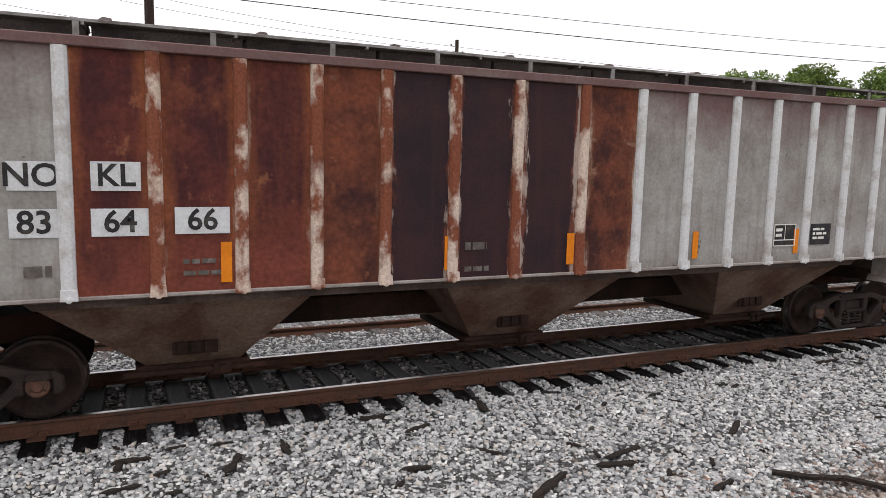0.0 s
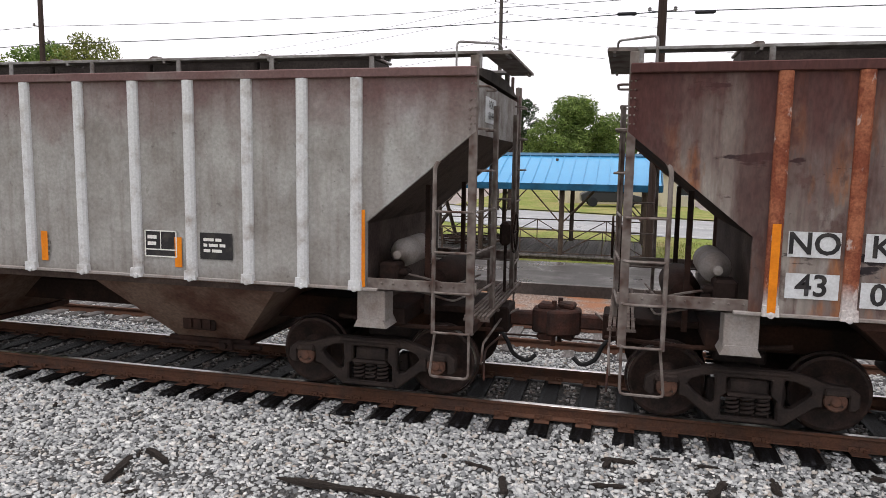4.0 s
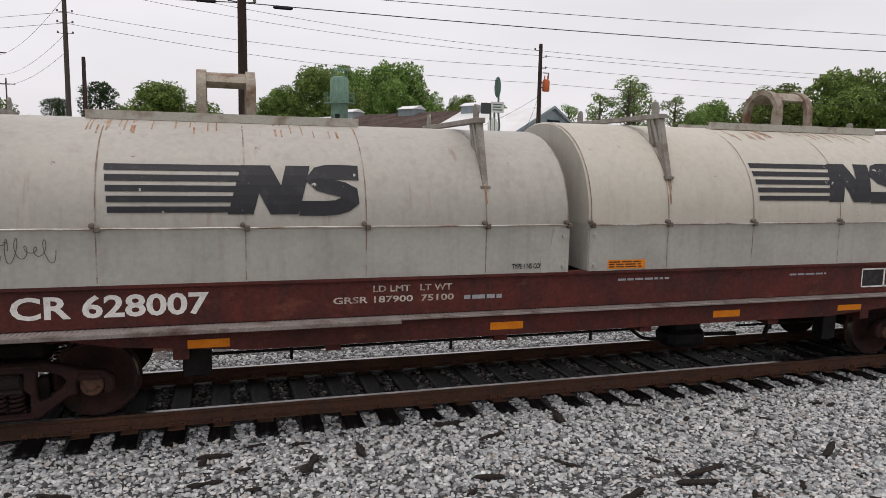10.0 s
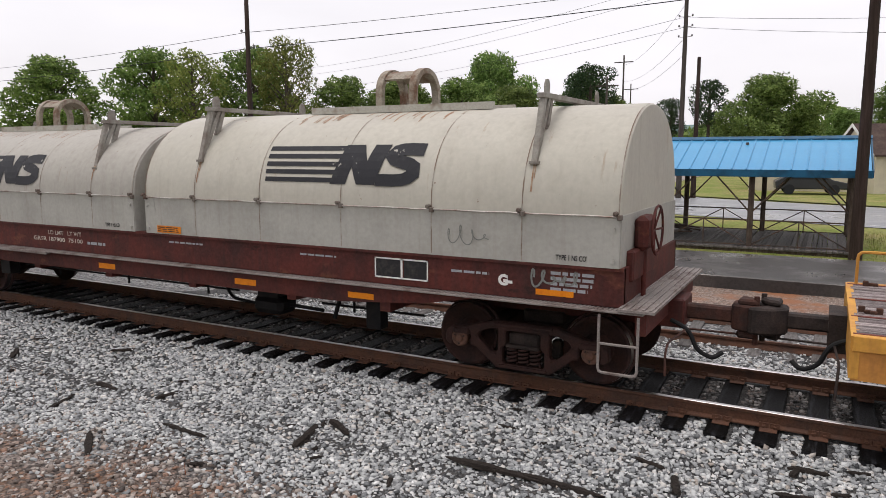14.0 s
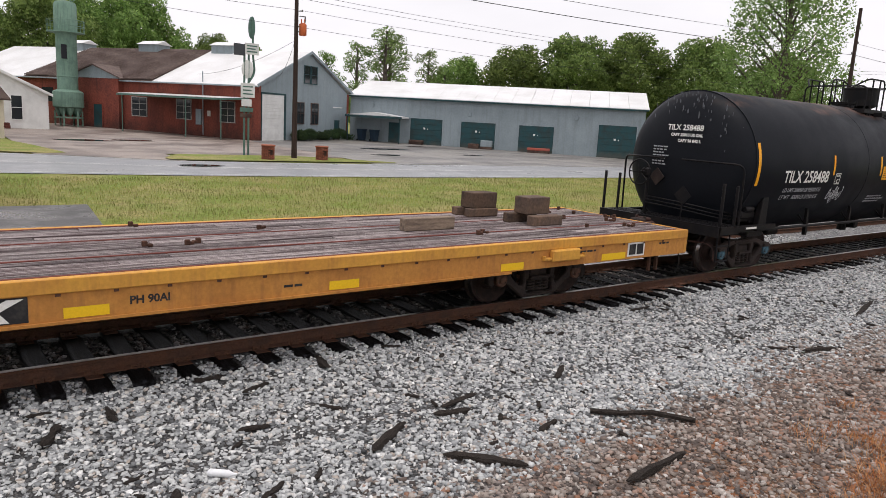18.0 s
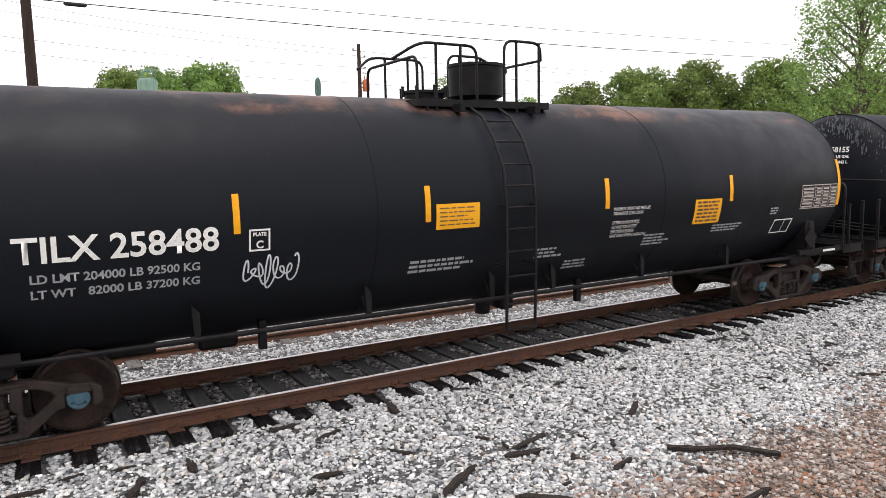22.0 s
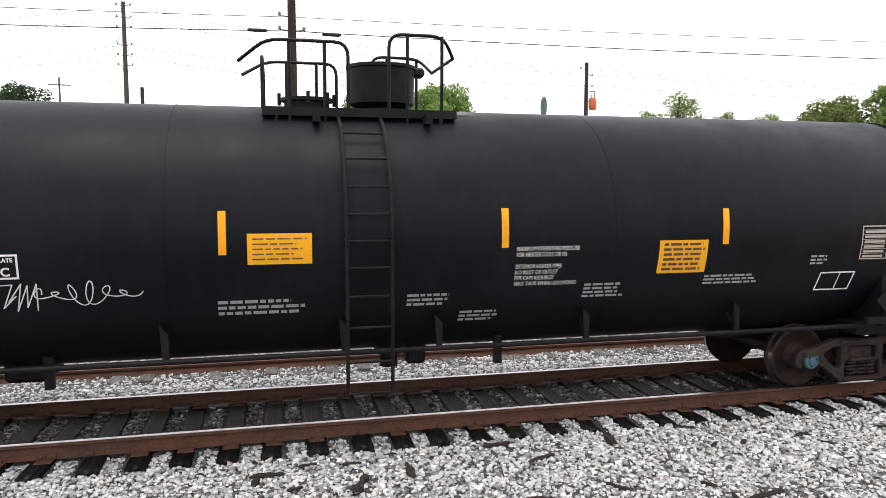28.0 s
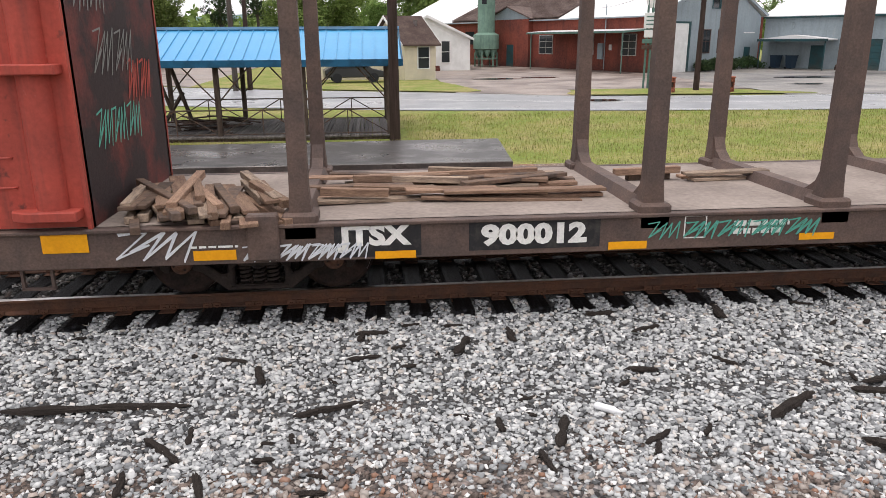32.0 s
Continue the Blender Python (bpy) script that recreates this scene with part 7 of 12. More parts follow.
RAWTIMBER = pbr("weathered_timber", (0.33, 0.25, 0.185), 0.85, other=(0.16, 0.12, 0.095), scale=3, grain=0.3, gscale=20, bump=0.4, rnd=0.3, stretch=(0.8, 6, 6))
TANTIMBER = pbr("brown_split_timber", (0.27, 0.175, 0.12), 0.85, other=(0.17, 0.105, 0.075), scale=3, grain=0.3, gscale=20, bump=0.4, rnd=0.3, stretch=(0.8, 6, 6))
DARKTIMBER = pbr("wet_dark_timber", (0.13, 0.085, 0.06), 0.85, other=(0.08, 0.06, 0.05), scale=3, grain=0.3, gscale=20, bump=0.4, rnd=0.3)


def flat_car(u0):
    car = thing("flat_car", "long yellow flat car with a weathered plank deck", "flat car", pose(u0, YC, 0), "train")
    H = 12.6
    for s in (-1, 1):
        part("top_flange", boxes((-H, H, *sorted((s * 1.50, s * 1.60)), 0.985, 1.135), bevel=0.008), FLATYEL, car, "bright yellow top flange of the side sill")
        part("side_web", boxes((-H, H, *sorted((s * 1.50, s * 1.575)), 0.70, 0.985), (-8.3, 8.3, *sorted((s * 1.50, s * 1.60)), 0.67, 0.70)), FLATLOW, car, "orange-yellow side sill web")
    part("end_sill", boxes((-H - 0.02, -H + 0.06, -1.58, 1.58, 0.72, 1.13)), FLATYEL, car)
    part("end_sill", boxes((H - 0.06, H + 0.02, -1.58, 1.58, 0.72, 1.13)), FLATYEL, car)
    part("centre_sill", boxes((-H - 0.2, H + 0.2, -0.3, 0.3, 0.62, 1.05)), TRUCKIRON, car)
    part("deck_bed", boxes((-H, H, -1.50, 1.50, 1.05, 1.095)), DARKTIMBER, car)
    # planks lengthways in staggered lengths
    rng = random.Random(17)
    rows = 14
    w = 3.0 / rows
    shared = {}
    for r in range(rows):
        x = -H + 0.02
        y = -1.5 + (r + 0.5) * w
        strip = r in (0, 4, 9, 13)
        while x < H - 0.1:
            ln = rng.choice((2.4, 3.0, 3.6, 4.8))
            ln = min(ln, H - 0.02 - x)
            key = round(ln, 2)
            if key not in shared:
                shared[key] = mesh_of("deck_plank", boxes((-ln / 2 + 0.006, ln / 2 - 0.006, -w / 2 + 0.016, w / 2 - 0.016, -0.02, 0.022), bevel=0.005), DECKWOOD)
            again("deck_plank", shared[key], car, pose(x + ln / 2, y, 1.105 + rng.uniform(-0.004, 0.006), rng.uniform(-0.5, 0.5), 0, 0))
            x += ln
    for y in (-1.46, -0.62, 0.42, 1.46):
        part("deck_channel", boxes((-H, H, y - 0.022, y + 0.022, 1.105, 1.134)), DECKRED, car, "rust-red steel channel let into the deck")
    # stake pockets, plates and lettering on the near side
    ns, nw = (lambda z: -1.604), (lambda z: -1.579)
    part("number_panel", quad(bmesh.new(), -5.79, -3.17, 0.695, 0.975, nw), DARKSTENCIL, car, "black number panel")
    wrap_text("reporting_mark", "ITTX", 0.21, STENCIL, car, -5.22, 0.83, lambda z: -1.583, bold=0.004, width=0.54, lean=0.25)
    wrap_text("car_number", "975519", 0.22, STENCIL, car, -3.88, 0.83, lambda z: -1.583, bold=0.004, width=0.84, lean=0.25)
    bm = bmesh.new()
    quad(bm, 0.58, 2.08, 0.72, 0.975, nw)
    part("emblem_ground", bm, DARKSTENCIL, car, "black emblem field")
    bm = bmesh.new()
    for x in (0.66, 1.10):
        for pts in (((x, 0.905), (x + 0.44, 0.905), (x + 0.46, 0.96), (x + 0.02, 0.96)), ((x + 0.12, 0.735), (x + 0.27, 0.735), (x + 0.33, 0.905), (x + 0.18, 0.905))):
            bm.faces.new([bm.verts.new((u, -1.583, v)) for u, v in pts])
    for pts in (((1.50, 0.735), (1.64, 0.735), (2.05, 0.96), (1.90, 0.96)), ((1.60, 0.96), (1.74, 0.96), (1.92, 0.735), (1.78, 0.735))):
        bm.faces.new([bm.verts.new((u, -1.583 - (0.002 if pts[0][1] > 0.9 else 0), v)) for u, v in pts])
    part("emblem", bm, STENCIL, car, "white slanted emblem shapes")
    for x0, x1 in ((-11.9, -11.3), (-8.59, -8.16), (-6.24, -5.82), (-3.14, -2.70), (-0.4, 0.03), (2.38, 2.80), (5.3, 5.72), (8.1, 8.55), (10.3, 10.9)):
        part("reflector", quad(bmesh.new(), x0, x1, 0.72, 0.83, nw), YELLOWLAB, car, "yellow reflective strip")
    wrap_text("class_mark", "PH 90AI", 0.12, DARKSTENCIL, car, 3.2, 0.84, nw, bold=0.004)
    for z, what, many in ((0.88, "LD. LMT.", "142000"), (0.76, "LT. WT.", "78000")):
        wrap_text("load_limit", what, 0.09, FADEDBLACK, car, -2.55, z, nw, bold=0.001, width=0.27)
        wrap_text("load_limit", many, 0.105, DARKSTENCIL, car, -2.18, z, nw, bold=0.002, width=0.42 if len(many) > 5 else 0.36)
    marks(car, [(-1.0, -0.55, 0.76, 0.95, 5), (-1.0, -0.55, 1.0, 1.04, 1), (4.7, 4.95, 0.8, 0.85, 1), (-8.9, -8.2, 0.86, 0.92, 1), (-6.9, -6.2, 0.8, 0.86, 1), (9.5, 10.2, 0.88, 0.93, 1), (11.8, 12.2, 0.9, 0.95, 1)], DARKSTENCIL, nw, 7)
    bm = bmesh.new()
    for k in range(46):
        x = -12.0 + k * 0.53
        quad(bm, x, x + 0.05, 0.955, 0.985, lambda z: -1.602)
    tagged(part("rub_mark", bm, CHAINRUST, car), kind="stuff")
    part("label_panel", quad(bmesh.new(), 10.95, 11.4, 0.74, 0.98, lambda z: -1.577), STENCIL, car)
    part("label_dark", quad(quad(bmesh.new(), 10.99, 11.16, 0.77, 0.95, lambda z: -1.582), 11.19, 11.36, 0.77, 0.95, lambda z: -1.582), DARKSTENCIL, car)
    # jacking pads over the trucks
    for x in (-9.38, 9.38):
        bm = boxes((x - 0.30, x + 0.30, -1.68, -1.57, 0.80, 0.985), bevel=0.02)
        for d in (-1, 1):
            box(bm, *sorted((x + d * 0.28, x + d * 0.45)), -1.64, -1.57, 0.825, 0.865, bevel=0.008)
            box(bm, *sorted((x + d * 0.43, x + d * 0.46)), -1.64, -1.57, 0.825, 0.90, bevel=0.006)
        part("jacking_pad", bm, FLATYEL, car)
    for x in (-11.9, -11.6, 11.7, 11.9):
        part("end_step", boxes((x - 0.02, x + 0.02, -1.5, -1.45, 0.42, 0.74)), CHAINRUST, car)
    part("hand_rail", pipe(bmesh.new(), arc([(-12.5, 1.52, 0.9), (-12.5, 1.52, 1.55), (-12.05, 1.52, 1.55), (-12.05, 1.52, 0.9)], 0.08, 3), 0.02, 6), FLATYEL, car, "yellow bent end hand rail", True)
    for s in (-1, 1):
        coupler(car, s * (H + 0.05), s, TRUCKIRON)
        truck(car, s * 9.43, CAPRUST, 0.84)
    # tie-down chains and fittings lying on the deck
    spots = [(-12.4, 1.4), (-11.3, 1.33), (-12.5, -0.4), (-11.6, 0.16), (-10.95, -0.93), (-11.0, 0.7), (-8.7, 1.4), (-8.35, 1.4), (-8.8, 0.82), (-7.7, 0.76), (-6.7, -0.21), (-7.6, -0.22), (-8.05, -1.04), (-8.6, -1.08), (-3.3, 1.4), (3.7, 1.4),
             (3.5, -0.13), (4.0, -0.16), (12.2, 1.35), (10.8, -0.76), (12.3, 0.08), (11.9, -0.29), (11.1, 0.23), (8.3, -0.72), (5.3, 0.71), (12.0, 0.7), (11.5, 0.9), (11.7, -0.9)]
    for k, (x, y) in enumerate(spots):
        bm = bmesh.new()
        for i in range(rng.randint(2, 5)):
            box(bm, x + i * 0.055 - 0.03, x + i * 0.055 + 0.035, y + 0.05 * math.sin(i * 1.3 + k) - 0.025, y + 0.05 * math.sin(i * 1.3 + k) + 0.025, 1.125, 1.165 + 0.03 * (i % 3 == 0), bevel=0.008)
        part("tie_down_chain", bm, CHAINRUST, car, "rusty tie-down chain")
    return car


FLAT = flat_car(62.45)


def blocks(u, rows, label):
    """A small pile of timber chocks riding on the flat car's deck."""
    pile = thing("timber_chocks", label, "timber", pose(u, YC, 0), "train")
    for x0, x1, y0, y1, z0, z1, m in rows:
        part("timber", boxes((x0, x1, y0, y1, z0 + 1.13, z1 + 1.13), bevel=0.012), m, pile)
    return pile


blocks(53.25, [(-0.41, 0.34, -1.39, -1.20, 0, 0.20, RAWTIMBER), (-0.2, 0.36, -0.96, -0.78, 0, 0.20, RAWTIMBER), (0.02, 0.32, 0.22, 0.44, 0, 0.20, RAWTIMBER), (-0.35, -0.1, 0.2, 0.42, 0, 0.20, DARKTIMBER),
                (-0.40, -0.22, -1.42, 0.35, 0.20, 0.34, DARKTIMBER), (-0.13, 0.03, -1.52, 0.40, 0.20, 0.33, RAWTIMBER), (0.10, 0.26, -1.1, 0.42, 0.20, 0.33, RAWTIMBER), (-0.36, 0.24, -0.2, 0.02, 0.34, 0.375, DARKTIMBER), (-0.32, 0.28, 0.05, 0.33, 0.34, 0.375, DARKTIMBER), (-0.24, 0.25, 0.02, 0.30, 0.375, 0.64, DARKTIMBER)], "pile of weathered timber chocks under a dark block")
blocks(72.25, [(-0.45, 0.25, 1.15, 1.32, 0, 0.15, DARKTIMBER), (-0.4, 0.3, 0.85, 1.0, 0, 0.15, DARKTIMBER), (-0.3, 0.3, 0.9, 1.25, 0.15, 0.44, DARKTIMBER)], "dark timber block on short chocks on deck")
blocks(72.65, [(-0.5, 0.2, 0.1, 0.26, 0, 0.17, DARKTIMBER), (-0.35, 0.35, -0.4, -0.2, 0, 0.17, DARKTIMBER), (-0.3, 0.25, -0.15, 0.2, 0.17, 0.47, DARKTIMBER)], "dark timber block beside another on deck")
blocks(70.24, [(-0.48, 0.48, -0.20, -0.02, 0, 0.2, RAWTIMBER)], "single pale timber beam on the deck")


# ---- bulkhead flat car with stakes ----
BULKRED = pbr("faded_red_paint", (0.40, 0.070, 0.050), 0.6, other=(0.28, 0.055, 0.042), scale=1.3, low=0.4, high=0.7, grain=0.12, gscale=22, bump=0.08, streak=((0.12, 0.04, 0.035), 0.5), spots=(((0.07, 0.035, 0.03), 3.0, 0.64, 0.70, 0.8, (1, 1, 1)), ((0.50, 0.24, 0.20), 2.2, 0.66, 0.71, 0.6, (1, 1, 0.6))))
BULKDARK = pbr("stained_bulkhead_face", (0.038, 0.026, 0.026), 0.7, other=(0.15, 0.04, 0.034), scale=1.2, low=0.48, high=0.66, grain=0.2, bump=0.15)
STAKE = pbr("brown_stake_steel", (0.085, 0.062, 0.055), 0.65, other=(0.125, 0.085, 0.07), scale=2.5, grain=0.18, bump=0.12)
DECKTAN = pbr("pale_worn_deck", (0.28, 0.235, 0.205), 0.8, other=(0.20, 0.165, 0.145), scale=1.0, low=0.4, high=0.66, grain=0.15, gscale=14, bump=0.12)


def bulkhead(car, x, s):
    """An end wall of a bulkhead flat: stiffened red structure leaning on its outer side, flat face inwards. s is the outer side."""
    wall = part("bulkhead", boxes((x - 0.05, x + 0.05, -1.5, 1.5, 1.0, 4.27)), BULKDARK, car, "tall stained bulkhead wall")
    for y in (-1.5, 1.5):
        bm = bmesh.new()
        prism(bm, [(x, 1.02), (x + s * 1.15, 1.02), (x + s * 0.52, 4.30), (x, 4.30)], y - 0.03, y + 0.03)
        part("side_plate", bm, BULKRED, wall, "tapered red side plate")
        d = -1 if y < 0 else 1
        bm = bmesh.new()
        n = 8
        prism(bm, [(x + s * (0.30 + 0.16 * math.cos(math.pi * k / n)), y + d * (0.02 + 0.15 * math.sin(math.pi * k / n))) for k in range(n + 1)], 1.15, 4.12, "z")
        part("post", bm, BULKRED, wall, "rounded red corner post", True)
        for z, t in ((1.12, 0.10), (2.55, 0.10), (4.08, 0.10)):
            bm = bmesh.new()
            prism(bm, [(x + s * 0.02, y), (x + s * 0.72, y), (x + s * 0.66, y + d * 0.16), (x + s * 0.50, y + d * 0.24), (x + s * 0.02, y + d * 0.24)], z, z + t, "z", bevel=0.01)
            part("gusset", bm, BULKRED, wall)
        for z in (1.45, 1.75):
            part("grab_iron", pipe(bmesh.new(), arc([(x + s * 0.62, y, z), (x + s * 0.62, y + d * 0.07, z), (x + s * 1.05, y + d * 0.07, z), (x + s * 1.05, y, z)], 0.04, 2), 0.012, 6), BULKRED, wall)
        part("edge_strip", boxes((x - s * 0.03 - 0.02, x - s * 0.03 + 0.02, y - 0.06, y + 0.06, 1.0, 4.27)), BULKRED, wall)
    for y in (-0.75, 0.0, 0.75):
        bm = bmesh.new()
        prism(bm, [(x, 1.02), (x + s * 1.05, 1.02), (x + s * 0.48, 4.30), (x, 4.30)], y - 0.02, y + 0.02)
        loft(bm, [[(x + s * 1.03, y - 0.10, 1.02), (x + s * 1.07, y - 0.10, 1.02), (x + s * 1.07, y + 0.10, 1.02), (x + s * 1.03, y + 0.10, 1.02)], [(x + s * 0.46, y - 0.10, 4.3), (x + s * 0.50, y - 0.10, 4.3), (x + s * 0.50, y + 0.10, 4.3), (x + s * 0.46, y + 0.10, 4.3)]])
        part("stiffener", bm, BULKRED, wall, "red upright stiffener")
    for z in (1.7, 2.55, 3.4):
        k = (z - 1.02) / 3.38
        part("cross_rail", rod(bmesh.new(), (x + s * (1.10 - 0.58 * k), -1.5, z), (x + s * (1.10 - 0.58 * k), 1.5, z), 0.018, 6), BULKRED, wall)
    bm = bmesh.new()
    prism(bm, [(x - 0.08, 4.27), (x + s * 0.58, 4.27), (x + s * 0.58, 4.35), (x - 0.08, 4.35)], -1.56, 1.56)
    part("top_cap", bm, BULKDARK, wall, "dark cap along the bulkhead's top")
    for k in range(9):
        z = 1.2 + k * 0.36
        kk = (z - 1.02) / 3.38
        part("ladder_rung", rod(bmesh.new(), (x + s * (1.18 - 0.62 * kk), -1.47, z), (x + s * (1.18 - 0.62 * kk), -1.05, z), 0.014, 6), BULKRED, wall)
    return wall


def stake_pair(car, x):
    for s in (-1, 1):
        bm = bmesh.new()
        loft(bm, [[(x - 0.13, s * 1.50, 0.98), (x + 0.13, s * 1.50, 0.98), (x + 0.13, s * 1.25, 0.98), (x - 0.13, s * 1.25, 0.98)],
                  [(x - 0.10, s * 1.50, 1.35), (x + 0.10, s * 1.50, 1.35), (x + 0.10, s * 1.33, 1.35), (x - 0.10, s * 1.33, 1.35)],
                  [(x - 0.09, s * 1.48, 4.0), (x + 0.09, s * 1.48, 4.0), (x + 0.09, s * 1.36, 4.0), (x - 0.09, s * 1.36, 4.0)],
                  [(x - 0.09, s * 1.47, 4.10), (x + 0.09, s * 1.47, 4.10), (x + 0.09, s * 1.41, 4.18), (x - 0.09, s * 1.41, 4.18)]])
        part("stake", bm, STAKE, car, "tall brown steel stake")
        part("stake_foot", boxes((x - 0.19, x + 0.19, *sorted((s * 1.22, s * 1.58)), 0.80, 1.10), bevel=0.03), STAKE, car)
        bm = bmesh.new()
        prism(bm, [(s * 1.30, 1.10), (s * 1.34, 1.45), (s * 1.24, 1.25), (s * 1.08, 1.14), (s * 0.9, 1.10)], x - 0.08, x + 0.08, "x")
        part("stake_knee", bm, STAKE, car)
    bm = bmesh.new()
    loft(bm, [[(x - 0.15, y, 1.0), (x + 0.15, y, 1.0), (x + 0.09, y, 1.13), (x - 0.09, y, 1.13)] for y in (-1.3, 1.3)])
    part("cross_beam", bm, STAKE, car, "raised cross beam between two stakes")


def bulkhead_flat(u0):
    car = thing("bulkhead_flat_car", "brown bulkhead flat car with red end walls and steel stakes", "flat car", pose(u0, YC, 0), "train")
    H = 13.8
    for s in (-1, 1):
        part("side_sill", boxes((-H, H, *sorted((s * 1.46, s * 1.58)), 0.58, 0.99), (-H, H, *sorted((s * 1.46, s * 1.62)), 0.96, 1.0), bevel=0.008), STAKE, car, "dark brown side sill")
    part("end_sill", boxes((-H, -H + 0.08, -1.55, 1.55, 0.62, 1.0)), STAKE, car)
    part("end_sill", boxes((H - 0.08, H, -1.55, 1.55, 0.62, 1.0)), STAKE, car)
    part("deck", boxes((-H, H, -1.50, 1.50, 0.95, 1.0)), DECKTAN, car, "pale worn plywood deck")
    part("centre_sill", boxes((-H - 0.2, H + 0.2, -0.3, 0.3, 0.55, 0.95)), TRUCKIRON, car)
    bulkhead(car, -12.66, -1)
    bulkhead(car, 12.60, 1)
    for x in (-10.5, -6.62, -4.5, -2.38, -0.2, 1.97, 4.14, 6.3, 8.5, 10.65):
        stake_pair(car, x)
    ns = lambda z: -1.585
    part("number_panel", quad(bmesh.new(), -10.15, -9.22, 0.61, 1.0 - 0.035, ns), DARKSTENCIL, car, "black number panel")
    part("number_panel", quad(bmesh.new(), -8.70, -7.24, 0.64, 0.965, ns), DARKSTENCIL, car)
    wrap_text("reporting_mark", "JTSX", 0.30, STENCIL, car, -9.72, 0.84, lambda z: -1.59, "white stencilled letters", 0.016, 0.80)
    wrap_text("car_number", "900012", 0.30, STENCIL, car, -7.98, 0.80, lambda z: -1.59, "white stencilled numerals", 0.016, 1.18)
    for x, z0, z1, w in ((-12.89, 0.76, 0.97, 0.46), (-11.40, 0.63, 0.74, 0.44), (-9.50, 0.585, 0.67, 0.44), (-6.92, 0.60, 0.69, 0.44), (-4.7, 0.64, 0.72, 0.42), (-2.4, 0.64, 0.72, 0.42), (0.0, 0.64, 0.72, 0.42)):
        part("reflector", quad(bmesh.new(), x - w / 2, x + w / 2, z0, z1, lambda z: -1.592), YELLOWREF, car, "orange reflective strip")
    rng = random.Random(31)
    side = lambda u, v: (u, -1.588, v)
    tag("spray_tag", car, SPRAYWHITE, -12.02, 0.80, 0.86, 0.34, side, rng, 1, 0.009, "white sprayed tag", ZIGZAG, passes=2)
    tag("spray_tag", car, SPRAYWHITE, -10.45, 0.69, 1.35, 0.18, side, rng, 4, 0.007, "white sprayed tag", ZIGZAG, passes=2)
    tag("spray_tag", car, SPRAYTEAL, -5.7, 0.80, 2.0, 0.20, side, rng, 5, 0.006, "thin teal sprayed tag", ZIGZAG, passes=2)
    bm = bmesh.new()
    for q in ((-6.28, -6.02, 0.95, 0.965), (-6.28, -6.02, 0.70, 0.715), (-6.28, -6.265, 0.70, 0.965), (-6.035, -6.02, 0.70, 0.965)):
        quad(bm, *q, ns)
    bars(bm, -5.7, -4.9, 0.72, 0.90, 2, ns, rng, 0.3)
    bars(bm, -11.65, -11.1, 0.76, 0.79, 1, ns, rng, 0.2)
    tagged(part("stencil_line", bm, STENCIL, car), kind="stuff")
    # sprayed scrawls on the inner face
    face = lambda u, v: (-12.605, u, v)
    tag("spray_tag", car, SPRAYTEAL, -0.35, 1.95, 1.5, 0.42, face, rng, 3, 0.011, "teal sprayed scrawl on the bulkhead", ZIGZAG, (1, 0, 0), 1)
    tag("spray_tag", car, SPRAYGREY, -0.3, 2.75, 1.3, 0.5, face, rng, 2, 0.010, "pale sprayed scrawl on the bulkhead", ZIGZAG, (1, 0, 0), 1)
    tag("spray_tag", car, SPRAYGREY, -0.8, 3.4, 0.9, 0.5, face, rng, 2, 0.010, "pale sprayed scrawl on the bulkhead", ZIGZAG, (1, 0, 0), 1)
    tag("spray_tag", car, BULKRED, 0.5, 2.4, 0.9, 0.5, face, rng, 2, 0.015, "red sprayed scrawl on the bulkhead", ZIGZAG, (1, 0, 0), 1)
    # crossover board, brake wheel, winch box
    part("crossover_board", boxes((-13.95, -13.65, -1.45, 0.2, 1.17, 1.21), (-13.9, -13.75, -1.4, 0.1, 1.0, 1.17)), GRATE, car, "pale grated crossover board")
    part("tread_plate", boxes((-13.95, -13.78, -1.47, -1.44, 1.35, 1.61), (-13.88, -13.85, -1.44, -1.41, 1.19, 1.5), bevel=0.004), PLATEWHITE, car, "pale grated tread plate")
    bm = bmesh.new()
    wheel_ring(bm, -13.70, 0.35, 2.35, 0.27)
    for k in range(5):
        a = k * 2 * math.pi / 5
        rod(bm, (-13.66, 0.35, 2.35), (-13.70, 0.35 + 0.26 * math.cos(a), 2.35 + 0.26 * math.sin(a)), 0.012, 6)
    rod(bm, (-13.7, 0.35, 2.35), (-13.3, 0.35, 2.35), 0.03)
    box(bm, -13.55, -13.2, 0.15, 0.6, 2.1, 2.5, bevel=0.04)
    part("hand_brake", bm, BULKRED, car, "red hand brake wheel")
    part("winch_box", boxes((-11.05, -10.72, -1.66, -1.52, 0.62, 1.12), bevel=0.02), STAKE, car, "ratchet winch box")
    for x in (-13.4, -13.1):
        part("stirrup_step", boxes((x - 0.015, x + 0.015, -1.52, -1.48, 0.36, 0.62)), STAKE, car)
    part("stirrup_step", boxes((-13.42, -13.08, -1.52, -1.48, 0.34, 0.37)), STAKE, car)
    for s in (-1, 1):
        coupler(car, s * (H + 0.1), s)
        truck(car, s * 11.05, CAPRUST)
    return car


BULK = bulkhead_flat(125.25)
LOOSE = random.Random(77)


